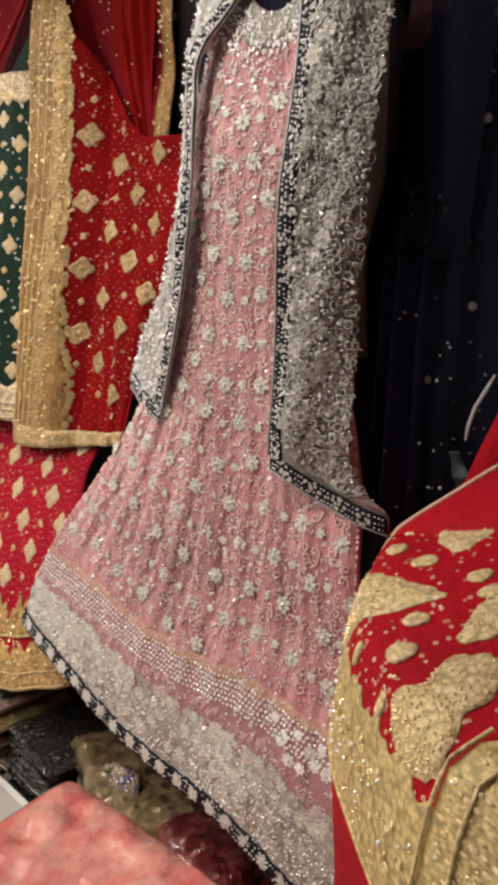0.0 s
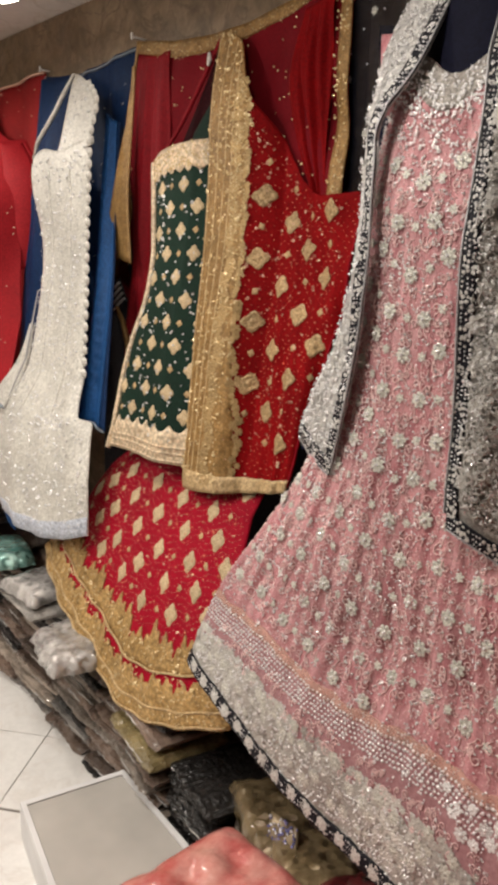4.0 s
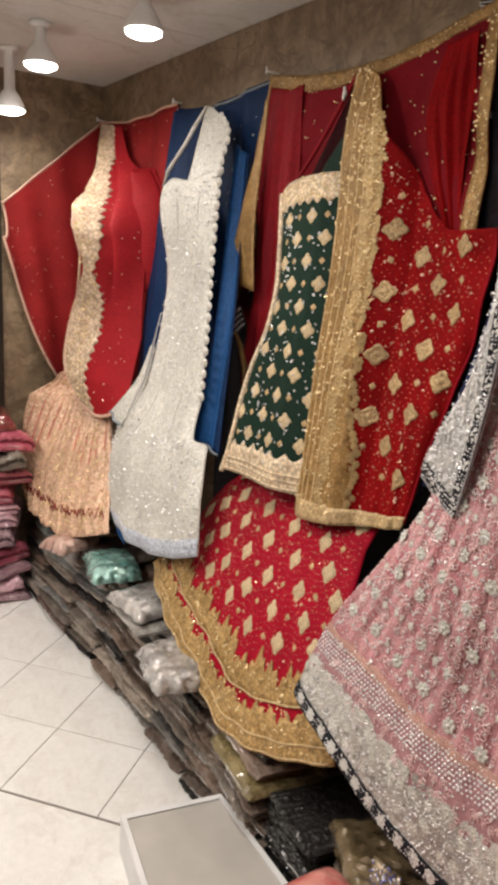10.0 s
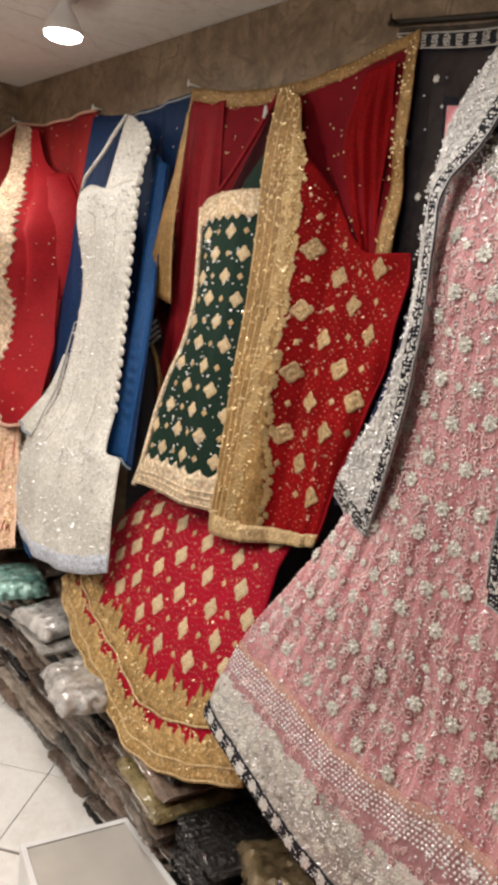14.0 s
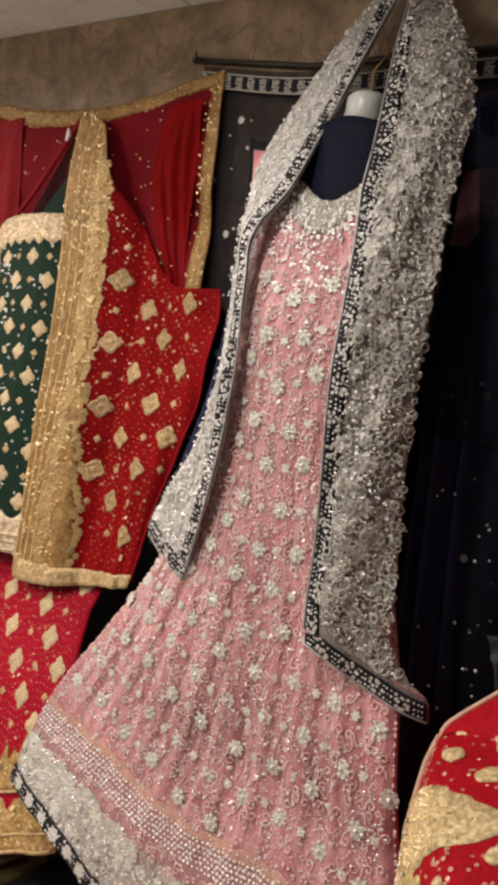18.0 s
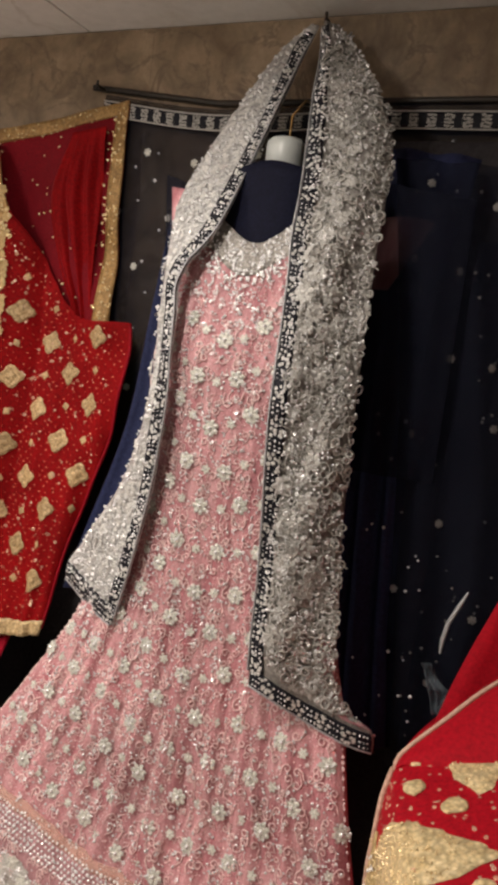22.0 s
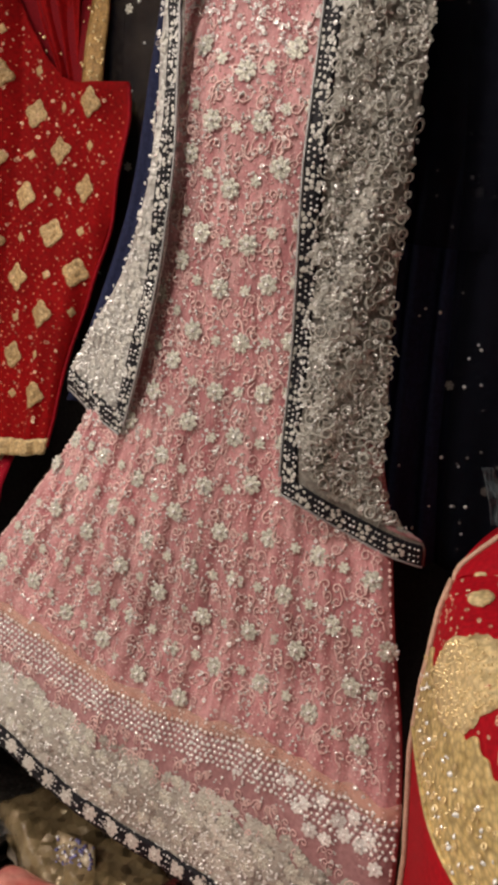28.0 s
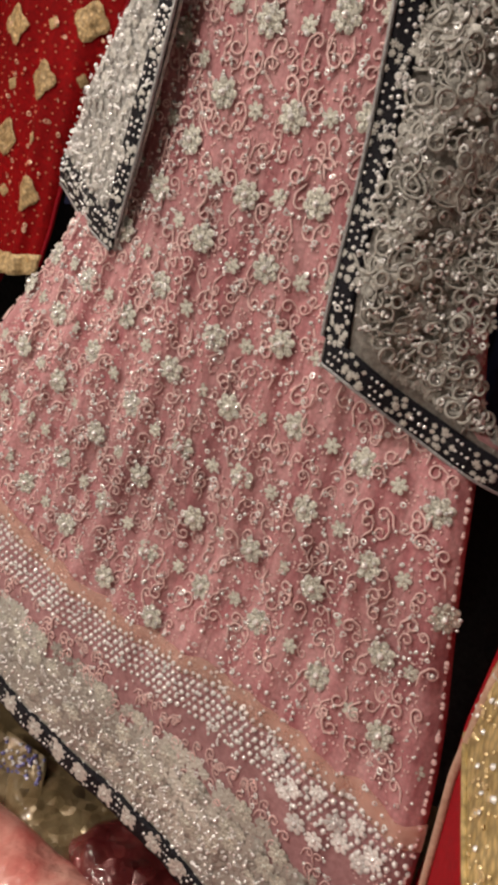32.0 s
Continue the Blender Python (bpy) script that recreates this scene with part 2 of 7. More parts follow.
M_GREYTHREAD = mat("grey_thread", (0.29, 0.28, 0.26), (0.52, 0.505, 0.475), 300, 0.5, metal=0.12, bump=0.5, bscale=500, dist=0.001, big=0.3)
M_GREYNET = mat("grey_net", (0.15, 0.14, 0.13), (0.31, 0.29, 0.27), 180, 0.6, bump=0.6, bscale=300, dist=0.001, glint=0.3, gscale=400)
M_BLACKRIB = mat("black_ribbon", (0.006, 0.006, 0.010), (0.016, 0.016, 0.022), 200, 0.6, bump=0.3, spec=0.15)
M_DULLTHREAD = mat("dull_thread", (0.10, 0.095, 0.09), (0.20, 0.19, 0.18), 6, 0.6, bump=0.4, bscale=9, dist=0.0008)
M_GREYCORD = mat("grey_cord", (0.28, 0.28, 0.29), (0.48, 0.48, 0.5), 400, 0.4, metal=0.4, bump=0.5)
M_NAVY = mat("navy_satin", (0.011, 0.014, 0.045), (0.023, 0.029, 0.080), 150, 0.7, bump=0.2, spec=0.15)
M_INK = mat("ink_navy_satin", (0.013, 0.0128, 0.0200), (0.027, 0.0265, 0.0390), 150, 0.75, bump=0.2, spec=0.1)
M_COLLAR = mat("black_navy_satin", (0.004, 0.0045, 0.012), (0.008, 0.009, 0.024), 150, 0.75, bump=0.2, spec=0.1)
M_NAVYNET = mat("navy_net", (0.007, 0.008, 0.016), (0.015, 0.017, 0.030), 300, 0.85, bump=0.2, alpha=0.40, spec=0.05)
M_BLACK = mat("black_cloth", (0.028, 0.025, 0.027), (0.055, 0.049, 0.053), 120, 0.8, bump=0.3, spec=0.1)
M_CRIMSON = mat("crimson_georgette", (0.27, 0.0012, 0.008), (0.46, 0.003, 0.014), 150, 0.75, bump=0.4, bscale=200, big=0.25, spec=0.15)
M_RED = mat("red_georgette", (0.16, 0.001, 0.006), (0.30, 0.002, 0.011), 150, 0.75, bump=0.4, bscale=200, big=0.3, spec=0.15)
M_SHAWL = mat("dark_red_georgette", (0.15, 0.0012, 0.0022), (0.285, 0.0025, 0.004), 150, 0.78, bump=0.3, bscale=200, big=0.4, spec=0.1)
M_REDSEQ = mat("red_rose_sequin", (0.50, 0.13, 0.07), (0.78, 0.30, 0.17), 60, 0.3, metal=0.4, bump=0.0, coat=0.6, big=0.1)
M_REDDEEP = mat("deep_red_georgette", (0.15, 0.0015, 0.006), (0.27, 0.004, 0.011), 150, 0.7, bump=0.4, bscale=200, big=0.25, spec=0.2)
M_REDNET = mat("red_net", (0.125, 0.0017, 0.006), (0.23, 0.004, 0.011), 300, 0.75, bump=0.2, alpha=0.87, big=0.3, spec=0.15)
M_SKIRT = mat("crimson_skirt_cloth", (0.25, 0.0012, 0.013), (0.43, 0.003, 0.023), 150, 0.75, bump=0.4, bscale=200, big=0.25, spec=0.15)
M_SCARLET = mat("scarlet_cloth", (0.22, 0.004, 0.008), (0.36, 0.010, 0.016), 150, 0.7, bump=0.4, spec=0.2)
M_SCARFRED = mat("brick_red_net", (0.165, 0.008, 0.009), (0.29, 0.018, 0.018), 200, 0.75, bump=0.3, spec=0.15, big=0.35)
M_GOLD = mat("gold_embroidery", (0.232, 0.126, 0.037), (0.415, 0.248, 0.086), 45, 0.5, metal=0.25, bump=0.5, bscale=130, dist=0.001, glint=0.3, gscale=240, big=0.3, cells=0.3, cscale=170, cdist=0.0008)
M_HEMGOLD = mat("hem_gold_embroidery", (0.37, 0.222, 0.072), (0.63, 0.41, 0.165), 40, 0.5, metal=0.2, bump=0.7, bscale=110, dist=0.0018, glint=0.35, gscale=200, big=0.4, cells=0.35, cscale=110, cdist=0.0015)
M_PALEGOLD = mat("pale_gold_embroidery", (0.46, 0.31, 0.14), (0.74, 0.55, 0.31), 70, 0.5, metal=0.2, bump=0.7, bscale=180, dist=0.0012, glint=0.45, gscale=260, big=0.25, cells=0.3, cscale=170, cdist=0.0012)
M_GOLDBEAD = mat("gold_bead", (0.90, 0.66, 0.32), (0.97, 0.80, 0.48), 60, 0.25, metal=0.45, bump=0.0, coat=0.8, big=0.05)
M_GREEN = mat("green_georgette", (0.0011, 0.0110, 0.0060), (0.0036, 0.027, 0.0150), 160, 0.7, bump=0.4, spec=0.2)
M_WHITESEQ = mat("white_sequin_cloth", (0.50, 0.485, 0.44), (0.77, 0.75, 0.69), 85, 0.42, metal=0.08, bump=0.5, bscale=170, dist=0.001, glint=0.28, gscale=240, big=0.25, cells=0.2, cscale=150, cdist=0.001)
M_HEMLACE = mat("pale_blue_lace", (0.34, 0.38, 0.47), (0.66, 0.69, 0.75), 120, 0.45, bump=0.6, bscale=200, dist=0.001, cells=0.35, cscale=110, cdist=0.0012, glint=0.3, gscale=240)
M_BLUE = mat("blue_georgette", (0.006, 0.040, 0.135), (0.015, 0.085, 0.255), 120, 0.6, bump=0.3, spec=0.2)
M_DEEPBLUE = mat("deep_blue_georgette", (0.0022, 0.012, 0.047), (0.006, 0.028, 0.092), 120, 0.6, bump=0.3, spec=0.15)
M_PEACHSEQ = mat("peach_sequin_cloth", (0.54, 0.30, 0.19), (0.90, 0.64, 0.46), 60, 0.45, metal=0.1, bump=0.6, bscale=130, dist=0.0015, glint=0.35, gscale=200, big=0.3, cells=0.25, cscale=90, cdist=0.002)
M_PLEAT = mat("rose_pleat_thread", (0.40, 0.10, 0.075), (0.62, 0.24, 0.18), 120, 0.6, bump=0.4)
M_PATCH = mat("dim_sheer", (0.10, 0.13, 0.16), (0.30, 0.35, 0.40), 45, 0.5, bump=0.8, bscale=70, dist=0.006, alpha=0.42, big=0.6)
M_SHEER = mat("pale_sheer", (0.30, 0.36, 0.42), (0.5, 0.56, 0.62), 60, 0.4, bump=0.4, alpha=0.5)
M_SILVERCORD = mat("silver_cord", (0.34, 0.35, 0.36), (0.50, 0.51, 0.52), 200, 0.4, metal=0.3, bump=0.4)
M_BOXW = mat("box_white", (0.68, 0.68, 0.685), (0.78, 0.78, 0.785), 5, 0.5, bump=0.05, big=0.08)
M_BOXG = mat("box_grey_top", (0.44, 0.42, 0.39), (0.50, 0.475, 0.44), 4, 0.5, bump=0.05, big=0.12)
M_PINKBAG = mat("pink_plastic_bag", (0.58, 0.105, 0.10), (0.84, 0.47, 0.40), 13, 0.25, bump=0.9, bscale=30, dist=0.007, coat=0.8, big=0.25, glint=0.2, gscale=60, stretch=(1, 0.6, 1))


M_GOLDTHREAD = mat("dull_gold_thread", (0.27, 0.175, 0.07), (0.48, 0.33, 0.15), 5, 0.5, metal=0.25, bump=0.5, bscale=8, dist=0.0006, glint=0.3, gscale=7, big=0.1, vary=0.2)
M_NECKDARK = mat("neck_shade_maroon", (0.015, 0.002, 0.004), (0.04, 0.006, 0.008), 120, 0.8, bump=0.3, spec=0.1)
M_TUNICGOLD = mat("pale_beige_gold", (0.66, 0.48, 0.31), (0.96, 0.81, 0.59), 50, 0.5, metal=0.1, bump=0.8, bscale=120, dist=0.002, glint=0.35, gscale=200, big=0.3, cells=0.4, cscale=90, cdist=0.0015)
M_FRONTGOLD = mat("pale_rose_gold", (0.56, 0.38, 0.25), (0.88, 0.70, 0.52), 40, 0.5, metal=0.1, bump=0.7, bscale=120, dist=0.002, glint=0.35, gscale=200, big=0.4, cells=0.4, cscale=70, cdist=0.0015)
M_SWAGEDGE = mat("pale_brown_braid", (0.50, 0.29, 0.21), (0.70, 0.46, 0.36), 120, 0.6, bump=0.5)


def pack_mat(name, lo, hi, shiny=False, coat=0.9):
    if shiny:
        return mat("packet_" + name, lo, hi, 16, 0.16, metal=0.2, bump=0.7, bscale=40, dist=0.005, coat=1.0, big=0.4, vary=0.2, glint=0.8, gscale=60)
    return mat("packet_" + name, lo, hi, 26, 0.32, bump=1.0, bscale=90, dist=0.005, coat=coat, big=0.5, vary=0.55, stretch=(0.5, 1, 2.0), glint=0.5, gscale=130)


M_PACK = {
    "charcoal": pack_mat("charcoal", (0.008, 0.0075, 0.0075), (0.030, 0.027, 0.025), coat=0.25),
    "taupe": pack_mat("taupe", (0.15, 0.122, 0.098), (0.39, 0.33, 0.275)),
    "grey": pack_mat("grey", (0.17, 0.16, 0.148), (0.45, 0.425, 0.395)),
    "brown": pack_mat("brown", (0.09, 0.06, 0.045), (0.22, 0.16, 0.125)),
    "slate": pack_mat("slate", (0.10, 0.105, 0.10), (0.28, 0.29, 0.28)),
    "maroon": pack_mat("maroon", (0.06, 0.008, 0.010), (0.16, 0.028, 0.030)),
    "olive": pack_mat("olive", (0.15, 0.115, 0.045), (0.31, 0.245, 0.115)),
    "mauve": pack_mat("mauve", (0.34, 0.17, 0.22), (0.68, 0.45, 0.50)),
    "magenta": pack_mat("magenta", (0.30, 0.04, 0.08), (0.56, 0.15, 0.21)),
    "teal": pack_mat("teal", (0.10, 0.30, 0.265), (0.40, 0.62, 0.56), True),
    "silver": pack_mat("silver", (0.28, 0.27, 0.26), (0.70, 0.68, 0.66), True),
    "rose": pack_mat("rose", (0.48, 0.27, 0.22), (0.78, 0.58, 0.50), True),
    "red": pack_mat("red", (0.12, 0.014, 0.016), (0.26, 0.05, 0.05), True),
    "beige": pack_mat("beige", (0.15, 0.105, 0.05), (0.34, 0.26, 0.15), True),
    "blush": pack_mat("blush", (0.45, 0.26, 0.24), (0.66, 0.46, 0.43), True),
}

# ---------------------------------------------------------------- geometry helpers
rng = np.random.default_rng(7)


def mesh_of(name, verts, faces, material, smooth=True):
    me = bpy.data.meshes.new(name)
    me.from_pydata([tuple(map(float, v)) for v in verts], [], [tuple(map(int, f)) for f in faces])
    me.update()
    if material:
        me.materials.append(material)
    if smooth:
        me.polygons.foreach_set("use_smooth", [True] * len(me.polygons))
    return me


def put(name, me, parent=None, label="", m=None, kind=""):
    ob = new(name, me)
    if parent:
        ob.parent = parent
    if m is not None:
        ob.matrix_basis = m
    return tagged(ob, label, kind=kind)


def part(name, bm, material, parent, label="", smooth=False):
    me = bpy.data.meshes.new(name)
    bm.to_mesh(me)
    bm.free()
    me.materials.append(material)
    if smooth:
        me.polygons.foreach_set("use_smooth", [True] * len(me.polygons))
    return put(name, me, parent, label)


def thing(name, label, category, group="", at=(0, 0, 0)):
    ob = tagged(new(name), label, category, group)
    ob.location = at
    ob.empty_display_size = 0.05
    return ob


def box_bm(x0, x1, y0, y1, z0, z1, bevel=0.0):
    bm = bmesh.new()
    bmesh.ops.create_cube(bm, size=1.0)
    for v in bm.verts:
        v.co = Vector(((x0 + x1) / 2 + v.co.x * (x1 - x0), (y0 + y1) / 2 + v.co.y * (y1 - y0), (z0 + z1) / 2 + v.co.z * (z1 - z0)))
    if bevel:
        bmesh.ops.bevel(bm, geom=bm.edges[:], offset=bevel, segments=2, affect="EDGES")
    return bm


def curve_fn(pts, n=160):
    """A smooth line through a few points, run at an even pace: t from 0 to 1."""
    p = np.array(pts, float)
    q = np.vstack([2 * p[0] - p[1], p, 2 * p[-1] - p[-2]])
    out = []
    for i in range(1, len(q) - 2):
        t = np.linspace(0, 1, 24, endpoint=False)[:, None]
        a, b, c, d = q[i - 1], q[i], q[i + 1], q[i + 2]
        out.append(0.5 * (2 * b + (c - a) * t + (2 * a - 5 * b + 4 * c - d) * t**2 + (3 * b - a - 3 * c + d) * t**3))
    out = np.vstack(out + [p[-1:]])
    s = np.r_[0, np.cumsum(np.linalg.norm(np.diff(out, axis=0), axis=1))]
    s /= s[-1]
    return lambda t: np.stack([np.interp(t, s, out[:, k]) for k in range(out.shape[1])], -1)


def table(*pairs):
    p = sorted(pairs)
    a, b = [q[0] for q in p], [q[1] for q in p]
    return lambda t: np.interp(t, a, b)


class Cloth:
    """A hanging sheet between four edge lines in the wall's plane (x, z); depth gives its y. u runs across, v down."""

    def __init__(self, top, bottom, left, right, depth):
        self.t, self.b, self.l, self.r = curve_fn(top), curve_fn(bottom), curve_fn(left), curve_fn(right)
        self.depth = depth

    def pos(self, u, v):
        u, v = np.broadcast_arrays(np.asarray(u, float), np.asarray(v, float))
        uc, vc = u.clip(0, 1), v.clip(0, 1)
        U, V = uc[..., None], vc[..., None]
        c00, c10, c01, c11 = self.t(0.0), self.t(1.0), self.b(0.0), self.b(1.0)
        p = (1 - V) * self.t(uc) + V * self.b(uc) + (1 - U) * self.l(vc) + U * self.r(vc)
        p = p - ((1 - U) * (1 - V) * c00 + U * (1 - V) * c10 + (1 - U) * V * c01 + U * V * c11)
        x, z = p[..., 0], p[..., 1]
        return np.stack([x, self.depth(x, z, uc, vc) + 0 * x, z], -1)

    def normal(self, u, v):
        e = 0.004
        du = self.pos(np.minimum(u + e, 1), v) - self.pos(np.maximum(u - e, 0), v)
        dv = self.pos(u, np.minimum(v + e, 1)) - self.pos(u, np.maximum(v - e, 0))
        n = np.cross(dv, du) * self.sign
        n /= np.linalg.norm(n, axis=-1, keepdims=True) + 1e-12
        n = np.where((n[..., 1:2] > 0) & self.facing, -n, n)
        return n, dv / (np.linalg.norm(dv, axis=-1, keepdims=True) + 1e-12)

    facing, sign = True, 1.0

    def at(self, u, v, off=0.0):
        n, _ = self.normal(u, v)
        return self.pos(u, v) + n * np.asarray(off)[..., None]

    def size(self):
        q = np.linspace(0, 1, 41)
        w = np.linalg.norm(np.diff(self.pos(q, 0.5), axis=0), axis=1).sum()
        h = np.linalg.norm(np.diff(self.pos(0.5, q), axis=0), axis=1).sum()
        return w, h

    def width(self, v):
        q = np.linspace(0, 1, 31)
        return np.linalg.norm(np.diff(self.pos(q, v), axis=0), axis=1).sum()

    def frames(self, u, v, spin=0.0):
        """Turns whose z points out of the cloth and whose y points up it."""
        n, dv = self.normal(u, v)
        x = np.cross(-dv, n)
        y = np.cross(n, x)
        c, s = np.cos(spin)[..., None] if np.ndim(spin) else np.cos(spin), np.sin(spin)[..., None] if np.ndim(spin) else np.sin(spin)
        return np.stack([c * x + s * y, c * y - s * x, n], -1)


class Round(Cloth):
    """A sheet round an upright axis: u runs round, v down."""

    def __init__(self, fn):
        self.fn = fn

    facing = False

    def pos(self, u, v):
        u, v = np.broadcast_arrays(np.asarray(u, float), np.asarray(v, float))
        return np.stack(self.fn(u.clip(0, 1), v.clip(0, 1)), -1)


def sheet(cloth, u0=0.0, u1=1.0, v0=0.0, v1=1.0, nu=40, nv=60, off=0.0, thick=0.004):
    """Verts and faces of a stretch of a cloth, with a back and closed edges. The bounds may be functions: u of v, v of u."""
    a, b = np.meshgrid(np.linspace(0, 1, nu + 1), np.linspace(0, 1, nv + 1))
    if callable(v0) or callable(v1):
        u = u0 + (u1 - u0) * a
        lo = v0(u) if callable(v0) else v0
        hi = v1(u) if callable(v1) else v1
        v = lo + (hi - lo) * b
    else:
        v = v0 + (v1 - v0) * b
        lo = u0(v) if callable(u0) else u0
        hi = u1(v) if callable(u1) else u1
        u = lo + (hi - lo) * a
    front = cloth.at(u, v, np.full(u.shape, off)).reshape(-1, 3)
    back = cloth.at(u, v, np.full(u.shape, off - thick)).reshape(-1, 3)
    n, w = len(front), nu + 1
    faces = []
    for j in range(nv):
        for i in range(nu):
            k = j * w + i
            faces.append((k, k + w, k + w + 1, k + 1))
            faces.append((n + k, n + k + 1, n + k + w + 1, n + k + w))
    for i in range(nu):
        k = nv * w + i
        faces += [(i, i + 1, n + i + 1, n + i), (k, n + k, n + k + 1, k + 1)]
    for j in range(nv):
        k, q = j * w, j * w + nu
        faces += [(k, n + k, n + k + w, k + w), (q, q + w, n + q + w, n + q)]
    return np.vstack([front, back]), faces


def cloth_part(name, cloth, material, parent, label="", **kw):
    return put(name, mesh_of(name, *sheet(cloth, **kw), material), parent, label)


def fan(outline, apex, base=0.0):
    """A low dome over an outline in x, y."""
    v = [(x, y, base) for x, y in outline] + [apex]
    n = len(outline)
    return v, [(i, (i + 1) % n, n) for i in range(n)]


def merge(*pieces):
    verts, faces = [], []
    for v, f in pieces:
        k = len(verts)
        verts += list(v)
        faces += [tuple(i + k for i in q) for q in f]
    return verts, faces


def ring_pts(n, rx, ry=None, cx=0.0, cy=0.0, turn=0.0):
    ry = ry or rx
    out = []
    for i in range(n):
        a = 2 * math.pi * i / n
        x, y = rx * math.cos(a), ry * math.sin(a)
        out.append((cx + x * math.cos(turn) - y * math.sin(turn), cy + x * math.sin(turn) + y * math.cos(turn)))
    return out


def dome(n, r, h, cx=0.0, cy=0.0, base=0.0):
    """A round bead on the cloth: two rings and a top."""
    v = [(x, y, base) for x, y in ring_pts(n, r, cx=cx, cy=cy)] + [(x, y, base + 0.75 * h) for x, y in ring_pts(n, 0.7 * r, cx=cx, cy=cy)] + [(cx, cy, base + h)]
    f = [(i, (i + 1) % n, n + (i + 1) % n, n + i) for i in range(n)] + [(n + i, n + (i + 1) % n, 2 * n) for i in range(n)]
    return v, f


def tube(points, r, sides=4, taper=True):
    p = np.array(points, float)
    t = np.gradient(p, axis=0)
    t /= np.linalg.norm(t, axis=1, keepdims=True) + 1e-12
    v, f = [], []
    for i, (c, d) in enumerate(zip(p, t)):
        up = np.array([0, 0, 1.0]) if abs(d[2]) < 0.9 else np.array([1.0, 0, 0])
        a = np.cross(d, up)
        a /= np.linalg.norm(a)
        b = np.cross(a, d)
        k = r * (0.55 if taper and i in (0, len(p) - 1) else 1.0)
        for s in range(sides):
            q = 2 * math.pi * (s + 0.5) / sides
            v.append(tuple(c + k * (math.cos(q) * a + math.sin(q) * b)))
    for i in range(len(p) - 1):
        for s in range(sides):
            f.append((i * sides + s, i * sides + (s + 1) % sides, (i + 1) * sides + (s + 1) % sides, (i + 1) * sides + s))
    return v, f


def flower_tpl(petals=6, r=1.0, beads=True):
    out = [dome(10, 0.55 * r, 0.12 * r)]
    for i in range(petals):
        a = 2 * math.pi * i / petals
        cx, cy = 0.66 * r * math.cos(a), 0.66 * r * math.sin(a)
        out.append(fan(ring_pts(8, 0.34 * r, 0.30 * r, cx, cy, a), (cx, cy, 0.24 * r)))
    out.append(dome(8, 0.25 * r, 0.38 * r, base=0.05 * r))
    if beads:
        for i in range(petals):
            a = 2 * math.pi * (i + 0.5) / petals
            out.append(dome(5, 0.10 * r, 0.22 * r, 0.42 * r * math.cos(a), 0.42 * r * math.sin(a), 0.05 * r))
    return merge(*out)


def curl_tpl(side=1):
    """An S-like stem that ends in a spiral, one unit high."""
    pts = [(side * (-0.35 + 0.10 * math.cos(3 * t)), -0.85 + 0.8 * t, 0.05) for t in np.linspace(0, 0.9, 4)]
    for t in np.linspace(0, 1, 11):
        a = math.pi - 2 * math.pi * 1.05 * t
        r = 0.42 * (1 - 0.6 * t)
        pts.append((side * (0.08 + r * math.cos(a)), 0.1 + r * math.sin(a), 0.06))
    return tube(pts, 0.075, 4)


def hoop_tpl(r=1.0, w=0.26, n=10):
    return tube([(r * math.cos(2 * math.pi * i / n), r * math.sin(2 * math.pi * i / n), 0.15) for i in range(n + 1)], w, 4, False)


def diamond_tpl(lobes=2, tall=1.12):
    """A lobed diamond of raised thread."""
    corners = [(0, tall), (1, 0), (0, -tall), (-1, 0)]
    line = []
    for k in range(4):
        (ax, ay), (bx, by) = corners[k], corners[(k + 1) % 4]
        for i in range(lobes * 2):
            t = i / (lobes * 2)
            b = 1.0 + (0.13 if i % 2 else 0.0)
            line.append(((ax + (bx - ax) * t) * b, (ay + (by - ay) * t) * b))
    n = len(line)
    v = [(x, y, 0) for x, y in line] + [(x * 0.9, y * 0.9, 0.07) for x, y in line] + [(0, 0, 0.09)]
    f = [(i, (i + 1) % n, n + (i + 1) % n, n + i) for i in range(n)] + [(n + i, n + (i + 1) % n, 2 * n) for i in range(n)]
    return v, f


RIDGED = ([(x * k, y * k, z) for k, z in ((1.0, 0.0), (0.93, 0.05), (0.72, 0.05), (0.62, 0.02), (0.34, 0.02), (0.24, 0.07)) for x, y, _ in diamond_tpl()[0][:16]] + [(0, 0, 0.075)],
          [(16 * k + i, 16 * k + (i + 1) % 16, 16 * k + 16 + (i + 1) % 16, 16 * k + 16 + i) for k in range(5) for i in range(16)] + [(80 + i, 80 + (i + 1) % 16, 96) for i in range(16)])
BEAD = dome(6, 1.0, 1.0)
FLOWER, FLOWER_S = flower_tpl(7), flower_tpl(6, 1.0, False)
FLAT_FLOWER = [(x, y, z * 0.4) for x, y, z in FLOWER[0]], FLOWER[1]
# Sequin with a hole; its pale ring imitates the ring-shaped glints of sparkles.
GLINT_SPANGLE = ([(r * math.cos(math.pi * i / 4), r * math.sin(math.pi * i / 4), z) for r, z in ((1.0, 0.0), (0.82, 0.22), (0.45, 0.05)) for i in range(8)],
           [(8 * k + i, 8 * k + (i + 1) % 8, 8 * k + 8 + (i + 1) % 8, 8 * k + 8 + i) for k in range(2) for i in range(8)])
LOW_FLOWER = [(x, y, z * 0.65) for x, y, z in FLOWER[0]], FLOWER[1]
FLAT_SMALL = [(x, y, z * 0.4) for x, y, z in FLOWER_S[0]], FLOWER_S[1]
CURL_L, CURL_R, HOOP, DIAMOND = curl_tpl(1), curl_tpl(-1), hoop_tpl(), diamond_tpl()


